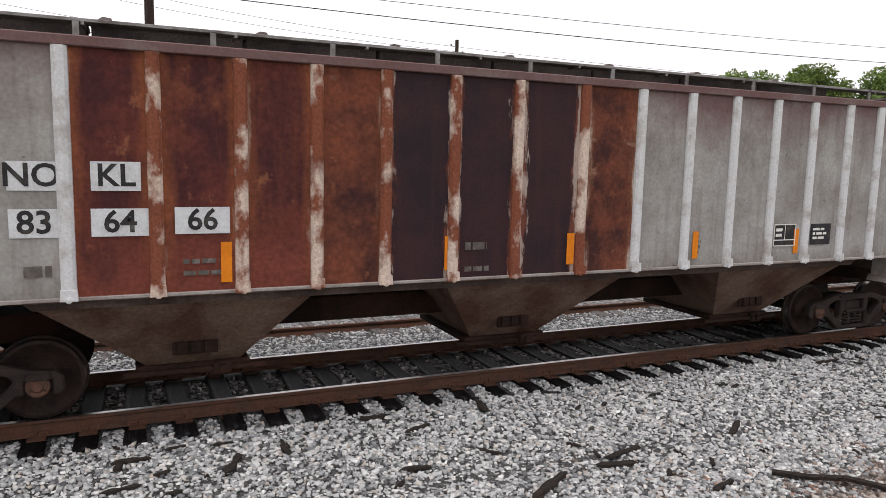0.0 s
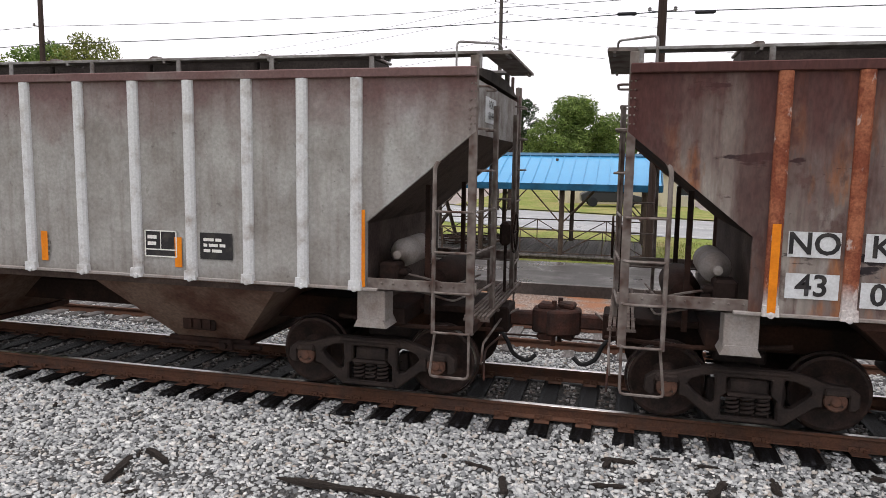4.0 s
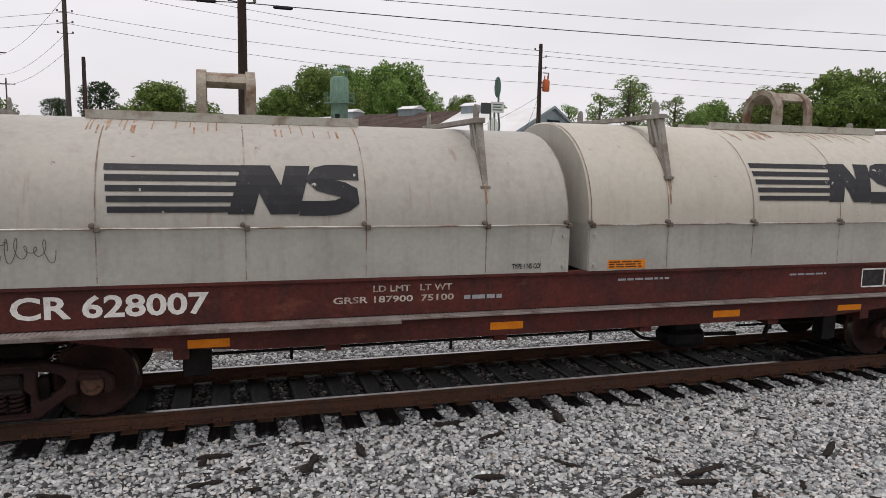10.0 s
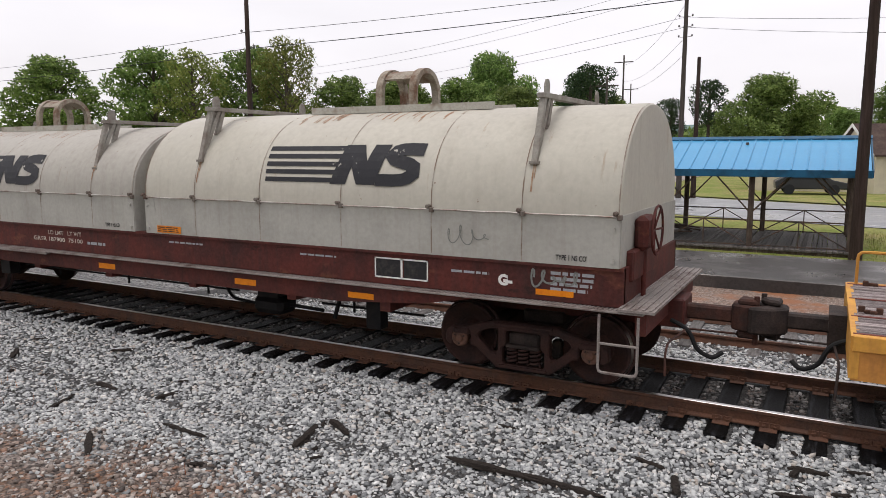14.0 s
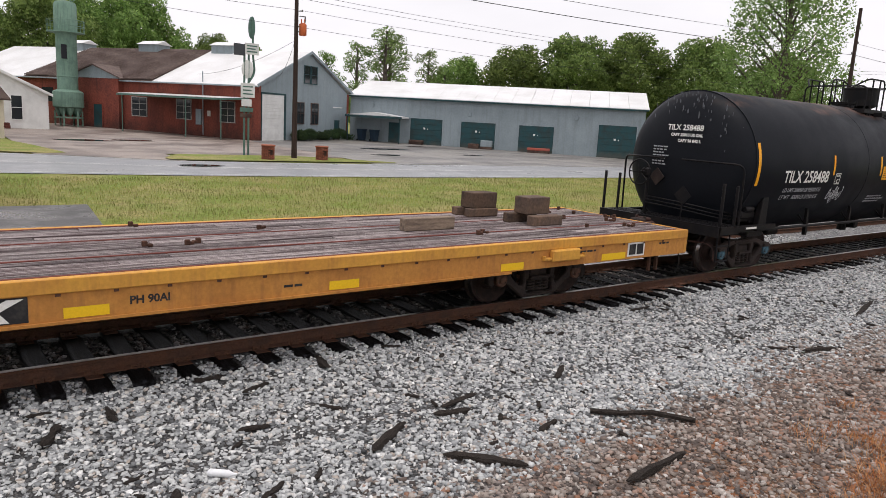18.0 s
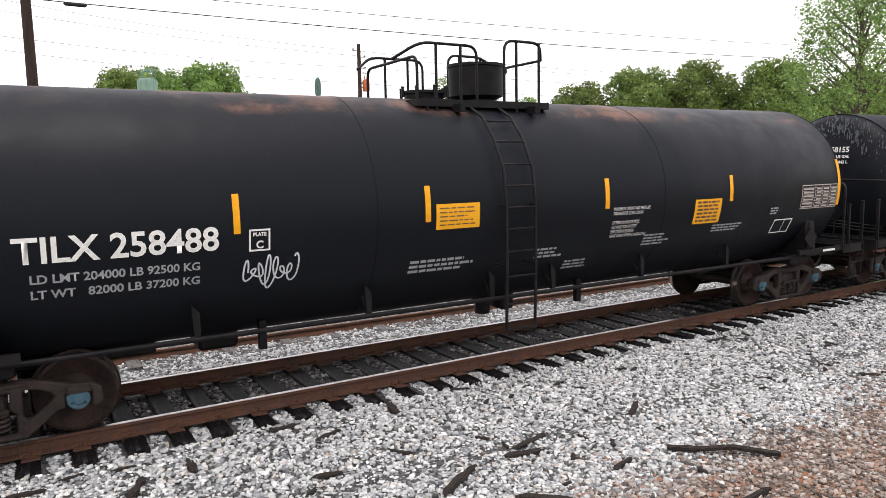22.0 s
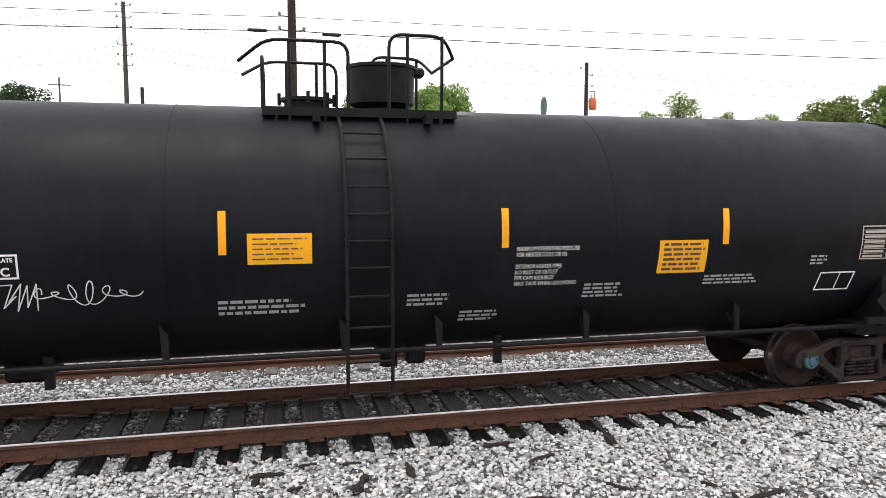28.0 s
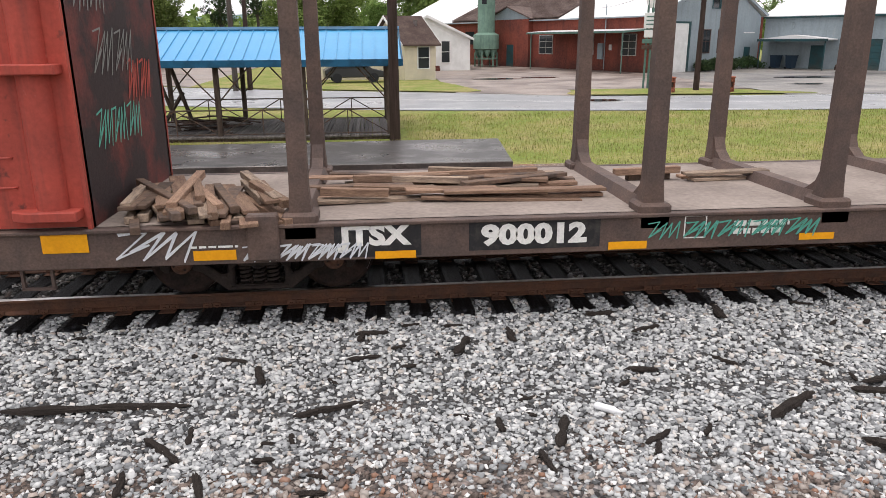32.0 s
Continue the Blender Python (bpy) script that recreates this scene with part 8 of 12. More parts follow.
def dunnage(u, x0, x1, y0, y1, n, along, label, long=(0.8, 1.4)):
    """Loose boards left lying on the bulkhead flat's deck."""
    pile = thing("loose_boards", label, "timber", pose(u, YC, 0), "train")
    for k in range(n):
        x, y = LOOSE.uniform(x0, x1), LOOSE.uniform(y0, y1)
        ln = LOOSE.uniform(*long)
        w, h = LOOSE.choice(((0.10, 0.08), (0.15, 0.05), (0.11, 0.09), (0.19, 0.04), (0.17, 0.045)))
        z = 1.0 + h / 2 + (0.0 if k < n * 0.42 else 0.09 if k < n * 0.75 or along else 0.15)
        a = 104 + LOOSE.gauss(0, 8) if not along else LOOSE.gauss(0, 9)
        if not along:
            x = x0 + (x1 - x0) * (k % 18 + LOOSE.uniform(0.2, 0.8)) / 18
        ob = part("board", boxes((-ln / 2, ln / 2, -w / 2, w / 2, -h / 2, h / 2), bevel=0.006), LOOSE.choice((RAWTIMBER, RAWTIMBER, TANTIMBER, TANTIMBER, DARKTIMBER)), pile)
        ob.matrix_basis = pose(x, y, z, LOOSE.uniform(-3, 3), LOOSE.uniform(-2, 2), a)
    return pile


dunnage(113.55, -0.75, 0.85, -0.95, -0.45, 44, False, "heap of pale and dark boards lying across the deck", (1.1, 1.9))
dunnage(116.25, -1.1, 1.3, -0.75, 0.6, 26, True, "scattered splintered boards lying along the deck", (0.8, 2.4))
dunnage(119.65, -0.5, 0.7, -0.1, 0.7, 5, True, "few thin sticks on the pale deck", (0.5, 1.2))


# ---- the rest of the train, far off ----
def far_car(u0, half, mat, top, label, kind, ribbed=True):
    car = thing(kind, label, kind.replace("_", " "), pose(u0, YC, 0), "train")
    if kind == "tank_car":
        bm = lathe(bmesh.new(), [(0.1, -half + 0.1), (1.1, -half + 0.3), (1.5, -half + 0.8), (1.5, half - 0.8), (1.1, half - 0.3), (0.1, half - 0.1)], 24, "x", (0, 0, 2.3))
        part("tank", bm, mat, car, smooth=True)
    elif kind == "covered_hopper":
        bm = prism(bmesh.new(), [(-half + 0.1, top), (-half + 0.1, top - 0.7), (-half + 1.3, 1.4), (half - 1.3, 1.4), (half - 0.1, top - 0.7), (half - 0.1, top)], -1.55, 1.55)
        part("body", bm, mat, car)
        for x in (-half * 0.5, 0, half * 0.5):
            part("hopper_bay", loft(bmesh.new(), [[(x - 0.5, -0.8, 0.5), (x + 0.5, -0.8, 0.5), (x + 0.5, 0.8, 0.5), (x - 0.5, 0.8, 0.5)], [(x - 1.8, -1.5, 1.4), (x + 1.8, -1.5, 1.4), (x + 1.8, 1.5, 1.4), (x - 1.8, 1.5, 1.4)]]), SHADEDGRIME, car)
        part("running_board", boxes((-half, half, -1.0, -0.7, top + 0.2, top + 0.24)), ROOFGREY, car)
    else:
        part("body", boxes((-half + 0.15, half - 0.15, -1.52, 1.52, 1.05, top), bevel=0.03), mat, car)
        part("roof", prism(bmesh.new(), [(-1.55, top), (0, top + 0.18), (1.55, top)], -half + 0.1, half - 0.1, "x"), mat, car)
    if ribbed:
        n = int(half * 2 / 0.95)
        for k in range(n):
            x = -half + 0.6 + k * (2 * half - 1.2) / (n - 1)
            for y in (-1, 1):
                part("rib", boxes((x - 0.05, x + 0.05, *sorted((y * 1.50, y * 1.60)), 1.42 if kind == "covered_hopper" else 1.08, top - 0.05)), mat, car)
    part("side_sill", boxes((-half, half, -1.5, -1.4, 0.85, 1.1), (-half, half, 1.4, 1.5, 0.85, 1.1)), TRUCKIRON, car)
    part("centre_sill", boxes((-half - 0.5, half + 0.5, -0.25, 0.25, 0.7, 1.05)), TRUCKIRON, car)
    for s in (-1, 1):
        for d in (-0.85, 0.85):
            for y in (-0.75, 0.75):
                part("wheel", lathe(bmesh.new(), [(0.05, y - 0.06), (WR, y - 0.06), (WR, y + 0.06), (0.05, y + 0.06)], 16, "y", (s * (half - 2.0) + d, 0, WR)), WHEELSTEEL, car)
        part("side_frame", boxes((s * (half - 2.0) - 1.0, s * (half - 2.0) + 1.0, -1.1, -1.0, 0.35, 0.65)), TRUCKIRON, car)
    return car


FARBLACK = pbr("black_gondola", (0.025, 0.026, 0.03), 0.7, other=(0.05, 0.04, 0.04), scale=1, grain=0.2)
FARRED = pbr("deep_red_boxcar", (0.19, 0.025, 0.03), 0.65, other=(0.13, 0.025, 0.028), scale=1, grain=0.15)
FARGREY = pbr("light_grey_hopper", (0.42, 0.43, 0.42), 0.65, other=(0.33, 0.33, 0.32), scale=1, grain=0.12)
FARGREEN = pbr("grey_green_tank", (0.25, 0.28, 0.27), 0.6, other=(0.18, 0.2, 0.19), scale=1, grain=0.12)
FARORANGE = pbr("brick_red_boxcar", (0.30, 0.09, 0.06), 0.7, other=(0.22, 0.08, 0.06), scale=1, grain=0.15)
FARCREAM = pbr("cream_hopper", (0.50, 0.47, 0.38), 0.7, other=(0.42, 0.38, 0.3), scale=1, grain=0.12)
for u0, half, mat, top, label, kind in ((148.7, 9.2, FARBLACK, 3.85, "black ribbed gondola on the rails", "gondola"), (167.6, 8.6, FARRED, 4.2, "deep red ribbed boxcar", "boxcar"),
                                        (185.2, 7.9, FARGREY, 3.9, "light grey covered hopper", "covered_hopper"), (202.2, 7.9, FARGREEN, 3.8, "grey-green tank car", "tank_car"),
                                        (219.2, 8.2, FARORANGE, 4.1, "brick red boxcar", "boxcar"), (236.6, 8.2, FARGREY, 3.9, "pale grey covered hopper", "covered_hopper"),
                                        (253.8, 8.0, FARCREAM, 3.9, "cream covered hopper", "covered_hopper"), (271.0, 8.2, FARGREY, 4.0, "white-grey covered hopper", "covered_hopper"),
                                        (288.4, 8.2, FARCREAM, 4.0, "pale cream boxcar", "boxcar"), (305.8, 8.2, FARGREY, 4.0, "light covered hopper", "covered_hopper"),
                                        (323.0, 8.2, FARCREAM, 4.0, "cream-white boxcar", "boxcar"), (340.4, 8.2, FARGREY, 4.0, "pale boxcar", "boxcar"), (357.8, 8.2, FARORANGE, 4.0, "rusty red boxcar", "boxcar"), (375.2, 8.2, FARGREY, 4.0, "grey boxcar", "boxcar"), (-12.9, 7.9, FARGREY, 3.9, "grey covered hopper ahead in the train", "covered_hopper")):
    far_car(u0 + 0.95 if u0 > 0 else u0, half, mat, top, label + " in the train on the rails" if len(label.split()) < 5 else label, kind)


# ---- the place beyond the track ----
def sheet(name, x0, x1, low, high, material, label, lift=0.03, nx=40, ny=8, kind="structure"):
    """A strip of ground between two lines, lying on the land."""
    bm = bmesh.new()
    rows = []
    for i in range(nx + 1):
        x = x0 + (x1 - x0) * i / nx
        a, b = low(x), high(x)
        rows.append([bm.verts.new((x, a + (b - a) * j / ny, height(x, a + (b - a) * j / ny) + lift)) for j in range(ny + 1)])
    for p, q in zip(rows, rows[1:]):
        for j in range(ny):
            bm.faces.new((p[j], q[j], q[j + 1], p[j + 1]))
    return solid(name, bm, material, label, kind=kind)


def line(*pts):
    xs, ys = [p[0] for p in pts], [p[1] for p in pts]
    return lambda x: float(np.interp(x, xs, ys))


def stand(p, q, z=0.0):
    """A frame with its x from p to q along the ground and its y to the left of that."""
    return pose(p[0], p[1], z, 0, 0, math.degrees(math.atan2(q[1] - p[1], q[0] - p[0])))


ROADNEAR = line((-90, 66), (-13, 38.5), (-5.5, 35.7), (2, 33.7), (11, 32.4), (20, 31.6), (35, 31.0), (140, 27.0))
ROADFAR = line((-90, 79), (-18, 52.5), (-6, 46.5), (5.6, 42.5), (12, 39.7), (20, 39.0), (35, 38.7), (140, 33.5))
PALE = pbr("pale_drive_concrete", spec=0.35, base=(0.29, 0.245, 0.215), rough=0.6, other=(0.15, 0.115, 0.098), scale=0.35, low=0.44, high=0.6, grain=0.25, gscale=14, bump=0.25, rough2=0.4, spots=(((0.07, 0.052, 0.046), 0.3, 0.54, 0.64, 0.75, (0.5, 1.5, 1)),))
WETSLAB = pbr("wet_slab_concrete", spec=0.35, base=(0.050, 0.045, 0.043), rough=0.42, other=(0.085, 0.075, 0.07), scale=0.55, low=0.45, high=0.62, grain=0.25, gscale=18, bump=0.2, rough2=0.22, spots=(((0.025, 0.022, 0.021), 1.3, 0.55, 0.66, 0.8, (1, 1, 1)),))
sheet("road", -90, 140, ROADNEAR, ROADFAR, ASPHALT, "wet grey asphalt road past the lawn", 0.03, 90, 6)
ROADPAINT = pbr("worn_road_paint", (0.62, 0.62, 0.60), 0.5, other=(0.30, 0.30, 0.30), scale=2.5, low=0.45, high=0.65, grain=0.1, spec=0.4)
for k, f in enumerate((0.06, 0.49, 0.53, 0.94)):
    sheet("road_line", -88, 138, lambda x, f=f: ROADNEAR(x) + f * (ROADFAR(x) - ROADNEAR(x)), lambda x, f=f: ROADNEAR(x) + f * (ROADFAR(x) - ROADNEAR(x)) + 0.13, ROADPAINT, "worn pale painted line on the road", 0.036, 90, 1)
sheet("parking_lot", 23.5, 62, line((23.5, 39.0), (62, 37.6)), line((23.5, 60.2), (24.6, 60.7), (38.0, 68.7), (58.8, 45.7), (62, 45.7)), LOT, "wet grey gravelled lot before the workshops", 0.045, 60, 20)
sheet("driveway", 5.0, 12.0, line((5, 42.7), (12, 39.5)), line((5, 74), (12, 82)), PALE, "pale stained concrete driveway with puddles", 0.045, 8, 14)
sheet("yard", 12.0, 24.0, line((12, 44.0), (24, 43.2)), line((12, 82), (18, 71.5), (24, 60.6)), PALE, "pale stained concrete yard before the brick works", 0.04, 14, 14)
for x, y, w in ((9.5, 55, 2.2), (33, 53, 2.6), (29, 46, 1.6), (38.5, 47.5, 1.4), (13.0, 56, 1.8), (12, 37, 1.4), (40, 58, 1.5)):
    # shallow standing water
    bm = bmesh.new()
    rng = random.Random(int(x * 7))
    ring = [bm.verts.new((x + w * rng.uniform(0.6, 1.1) * math.cos(k * 0.45), y + 0.45 * w * rng.uniform(0.6, 1.1) * math.sin(k * 0.45), height(x, y) + 0.062)) for k in range(14)]
    bm.faces.new(ring)
    solid("puddle", bm, pbr("puddle_water", spec=0.5, base=(0.035, 0.033, 0.03), rough=0.06, grain=0, bump=0), "shallow dark rain puddle on the paving", "puddle", kind="structure")
sheet("lawn_island", 11.2, 25.5, line((11.2, 40.1), (14, 39.8), (22, 39.6), (25.5, 39.3)), line((11.2, 41.0), (12.5, 43.6), (20, 43.6), (25.5, 39.8)), TURF, "small mown grass island between road and lot", 0.08, 20, 4)
sheet("house_lawn", -12, 6.6, line((-12, 49.3), (5.6, 42.9), (6.6, 43.4)), line((-12, 66), (3, 60), (5.5, 50), (6.6, 44)), TURF, "mown lawn before the small houses", 0.07, 20, 6)
sheet("corner_lawn", -60, -17, line((-60, 69), (-17, 53.0)), line((-60, 80), (-40, 80), (-24, 66), (-17, 55)), TURF, "mown grass at the side road's corner", 0.07, 24, 4)
sheet("side_street", -26, -12, line((-26, 69), (-17, 53.2), (-12, 50)), line((-26, 120), (-12, 120)), PALE, "pale side street joining the road", 0.05, 8, 12)

bm = bmesh.new()
prism(bm, [(-5.8, 18.3), (3.6, 18.2), (4.0, 22.7), (-6.2, 22.5)], -0.6, -0.15, "z", bevel=0.02)
solid("concrete_slab", bm, WETSLAB, "dark wet concrete slab with a worn edge", "slab", kind="structure")
GREYTIE = pbr("weathered_siding_tie", (0.16, 0.15, 0.145), 0.85, other=(0.075, 0.068, 0.065), scale=2.2, grain=0.35, gscale=30, bump=0.6, rnd=0.3, stretch=(9, 0.8, 9))


def siding():
    tr = thing("siding", "disused siding of rusty rails half buried in gravel", "track", kind="structure")
    prof = [(-0.034, 0.0), (0.034, 0.0), (0.034, -0.034), (0.01, -0.05), (0.06, -0.15), (-0.06, -0.15), (-0.01, -0.05), (-0.034, -0.034)]
    for side in (-1, 1):
        bm = bmesh.new()
        prism(bm, [(u + 13.55 + side * 0.78, w - 0.30) for u, w in prof], -120, 120, "x")
        part("rail", bm, RAILRUST, tr)
    tie = mesh_of("tie", boxes((-0.11, 0.11, -1.3, 1.3, -0.6, -0.435), bevel=0.015), GREYTIE)
    rng = random.Random(5)
    for k in range(-40, 45):
        again("tie", tie, tr, pose(k * 0.52 + rng.uniform(-0.06, 0.06), 13.55 + rng.uniform(-0.08, 0.08), rng.uniform(-0.015, 0.02), rng.uniform(-1, 1), 0, rng.uniform(-4, 4)))


siding()

# ---- open shed with a blue roof ----
BLUEROOF = pbr("blue_roof_sheet", spec=0.5, base=(0.045, 0.265, 0.50), rough=0.32, other=(0.07, 0.32, 0.55), scale=0.6, grain=0.05, bump=0.03, streak=((0.03, 0.2, 0.4), 0.4))
BLUETRIM = pbr("blue_roof_trim", (0.016, 0.10, 0.19), 0.4, other=(0.012, 0.06, 0.11), scale=2, grain=0.1, bump=0.05)
SHEDPOST = pbr("shed_brown_post", (0.055, 0.038, 0.030), 0.8, other=(0.11, 0.085, 0.07), scale=3, grain=0.25, bump=0.3, rnd=0.2, stretch=(3, 3, 0.6))
SHEDPIPE = pbr("shed_rail_pipe", (0.075, 0.065, 0.058), 0.65, other=(0.13, 0.075, 0.05), scale=6, grain=0.15, bump=0.1)
DECK = pbr("grey_deck_plank", (0.15, 0.135, 0.125), 0.8, other=(0.085, 0.075, 0.07), scale=2.5, grain=0.25, gscale=30, bump=0.4, rnd=0.3, stretch=(8, 0.7, 8))
SCRAPWOOD = pbr("dark_scrap_board", (0.055, 0.032, 0.026), 0.85, other=(0.10, 0.07, 0.055), scale=3, grain=0.3, bump=0.4, rnd=0.4)


def shed():
    sh = thing("open_shed", "open shed with blue standing-seam metal roof and plank deck", "shed")
    xs = (-8.1, -5.2, -2.3, 0.6)
    for y, leans in ((25.3, False), (30.4, True)):
        for x in xs:
            bm = bmesh.new()
            box(bm, x - 0.085, x + 0.085, y - 0.085, y + 0.085, -0.4, 2.2, bevel=0.012)
            part("post", bm, SHEDPOST, sh)
        part("eave_beam", boxes((-8.5, 0.95, y - 0.09, y + 0.09, 2.05, 2.23), bevel=0.01), SHEDPOST, sh)
        for x0, x1 in zip(xs, xs[1:]):
            mid = (x0 + x1) / 2
            h = 0.62
            for a, b, r in (((x0, y, h), (x1, y, h), 0.024), ((mid, y, h), (mid, y, -0.3), 0.022), ((mid, y, h), (x0, y, -0.22), 0.020), ((mid, y, h), (x1, y, -0.22), 0.020), ((x0, y, -0.2), (x1, y, -0.2), 0.02),
                            ((x0, y, 0.85), (mid - 0.35, y, 2.06), 0.026), ((x1, y, 0.85), (mid + 0.35, y, 2.06), 0.026)):
                part("brace", rod(bmesh.new(), a, b, r, 6), SHEDPIPE, sh)
    for x in xs:
        for a, b in (((x, 25.3, 2.14), (x, 30.4, 2.14)), ((x, 25.3, 2.14), (x, 28, 3.12)), ((x, 30.4, 2.14), (x, 28, 3.12)), ((x, 28, 2.14), (x, 28, 3.12)), ((x, 26.6, 2.14), (x, 27.2, 2.8)), ((x, 29.4, 2.14), (x, 28.8, 2.8))):
            part("truss_member", rod(bmesh.new(), a, b, 0.045, 6), SHEDPOST, sh)
    for y, z in ((25.9, 2.55), (26.9, 2.89), (29.1, 2.89), (30.1, 2.55)):
        part("purlin", boxes((-8.5, 0.95, y - 0.04, y + 0.04, z - 0.1, z + 0.0)), SHEDPOST, sh)
    # sheets with upstanding seams
    slope = math.degrees(math.atan2(1.05, 3.1))
    length = math.hypot(1.05, 3.1)
    bm = boxes((0, 0.434, 0, length, 0, 0.02))
    box(bm, -0.016, 0.016, 0, length, 0.0, 0.055)
    panel = mesh_of("roof_panel", bm, BLUEROOF)
    for k in range(22):
        x = -8.6 + 0.438 * k
        again("roof_panel", panel, sh, pose(x, 24.9, 2.26, slope, 0, 0))
        again("roof_panel", panel, sh, pose(x + 0.438, 31.1, 2.26, slope, 0, 180))
    part("ridge_cap", prism(bmesh.new(), [(27.75, 3.26), (28, 3.35), (28.25, 3.26), (28.25, 3.30), (28, 3.40), (27.75, 3.30)], -8.66, 1.10, "x"), BLUETRIM, sh)
    part("vent_pipe", rod(bmesh.new(), (-2.7, 27.3, 3.0), (-2.7, 27.3, 3.18), 0.05, 8), SHEDPIPE, sh)
    for y in (24.87, 31.13):
        part("fascia", boxes((-8.62, 1.06, y - 0.02, y + 0.02, 2.05, 2.285), bevel=0.006), BLUETRIM, sh)
    for x in (-8.63, 1.07):
        bm = prism(bmesh.new(), [(24.88, 2.06), (28, 3.11), (31.12, 2.06), (31.12, 2.29), (28, 3.34), (24.88, 2.29)], x - 0.02, x + 0.02, "x")
        part("rake_board", bm, BLUETRIM, sh)
    plank = mesh_of("deck_plank", boxes((-0.07, 0.07, 0, 5.9, -0.06, 0.0), bevel=0.006), DECK)
    rng = random.Random(8)
    for k in range(61):
        again("deck_plank", plank, sh, pose(-8.35 + 0.153 * k, 24.95, -0.25 + rng.uniform(-0.008, 0.006), 0, 0, rng.uniform(-0.3, 0.3)))
    for y in (25.1, 27.9, 30.7):
        part("joist", boxes((-8.4, 0.85, y - 0.06, y + 0.06, -0.5, -0.315)), SHEDPOST, sh)
    # scaffold of leaning timbers at the open end
    for a, b in (((-8.2, 26.2, -0.25), (-7.6, 26.4, 1.9)), ((-7.0, 27.0, -0.25), (-7.7, 27.2, 1.95)), ((-6.8, 28.4, -0.25), (-7.4, 28.2, 1.95)), ((-8.1, 28.9, -0.25), (-7.3, 29.2, 1.0))):
        bm = rod(bmesh.new(), a, b, 0.075, 4)
        solid("leaning_timber", bm, SHEDPOST, "brown timber leaning inside the open shed", "timber", "shed timbers")
    for k in range(26):
        a = rng.uniform(-40, 40)
        b = mesh_of("scrap_board", boxes((-rng.uniform(0.3, 0.8), rng.uniform(0.3, 0.8), -0.06, 0.06, 0, 0.045), bevel=0.006), SCRAPWOOD)
        ob = again("scrap_board", b, None, pose(rng.uniform(-7.4, -4.6), rng.uniform(26.3, 29.4), -0.235 + 0.012 * k, rng.uniform(-4, 4), rng.uniform(-8, 8), a))
        tagged(ob, "short dark scrap board heaped on the deck", "board", "heap of scrap boards")


shed()

# ---- poles and wires ----
POLE = pbr("dark_pole_wood", (0.030, 0.020, 0.016), 0.85, other=(0.055, 0.036, 0.03), scale=2, grain=0.3, gscale=40, bump=0.5, stretch=(8, 8, 0.5))
GREYPOLE = pbr("grey_pole_wood", (0.085, 0.072, 0.063), 0.85, other=(0.05, 0.042, 0.037), scale=2, grain=0.3, gscale=40, bump=0.4, stretch=(8, 8, 0.5))
WIREBLACK = pbr("black_wire", (0.018, 0.019, 0.022), 0.6, grain=0, bump=0)
PORCELAIN = pbr("grey_insulator", spec=0.5, base=(0.16, 0.15, 0.15), rough=0.25, grain=0.05, bump=0)
TRANSFORMER = pbr("orange_transformer_paint", (0.55, 0.13, 0.045), 0.5, other=(0.36, 0.09, 0.04), scale=4, grain=0.1)


def pole(x, y, top, r=0.17, mat=POLE, label="dark creosoted wooden utility pole on the verge", marks=(), lean=0.0):
    z0 = height(x, y) - 0.3
    ob = thing("utility_pole", label, "utility pole", pose(x, y, 0, 0, lean, 0), "utility poles")
    bm = bmesh.new()
    lathe(bm, [(r * 1.08, z0), (r, z0 + 1.5), (r * 0.85, (top + z0) / 2), (r * 0.66, top), (r * 0.5, top + 0.03)], 12, "z")
    part("shaft", bm, mat, ob, smooth=True)
    for z, side in marks:
        bm = rod(bmesh.new(), (0, 0, z), (side * (r + 0.22), 0, z + 0.04), 0.018, 6)
        lathe(bm, [(0.03, z + 0.02), (0.065, z + 0.05), (0.05, z + 0.09), (0.06, z + 0.12), (0.02, z + 0.16)], 8, "z", (side * (r + 0.22), 0, 0))
        part("insulator", bm, PORCELAIN, ob)
    return ob


def wire(a, b, sag, r, label="black overhead wire strung between the poles"):
    a, b = Vector(a), Vector(b)
    n = 16
    pts = [a.lerp(b, k / n) - Vector((0, 0, 4 * sag * (k / n) * (1 - k / n))) for k in range(n + 1)]
    return solid("overhead_wire", pipe(bmesh.new(), pts, r, 5), WIREBLACK, label, "wire", "overhead wires")


pole(0.75, 24.4, 12.0, 0.175, label="thick dark wooden pole beside the shed", marks=((7.85, 1), (7.85, -1), (8.3, -1)))
pole(-24.8, 26.0, 8.2 + 2.2, 0.15, marks=((7.75, 1), (8.5, -1)))
pole(54.8, 24.9, 12.3, 0.17, marks=((9.1, -1), (9.9, 1)))
pole(108.9, 26.2, 14.4, 0.18, marks=((10.4, -1), (11.6, 1)))
pole(120, -5.2, 10.0, 0.16, GREYPOLE, "grey wooden street pole beside the far street")
pole(-8.4, 46.3, 13.5, 0.17, GREYPOLE, "tall grey pole with a ladder of insulators", marks=[(z, s) for z in (13.3, 12.6, 12.0, 11.0, 10.4, 9.8) for s in (-1, 1)])
pole(-7.6, 46.8, 8.6, 0.16, POLE)
for x, y, top in ((-24.0, 92, 15), (-21.0, 74, 10.5), (-30.0, 120, 14), (-27, 140, 13)):
    ob = pole(x, y, top, 0.15, GREYPOLE, "distant grey utility pole with a crossarm")
    part("crossarm", boxes((-1.2, 1.2, -0.06, 0.06, top - 0.9, top - 0.78)), GREYPOLE, ob)
LINE = ((-78.0, 26.5), (-24.8, 26.0), (0.75, 24.4), (54.8, 24.9), (108.9, 26.2), (165.0, 27.0))
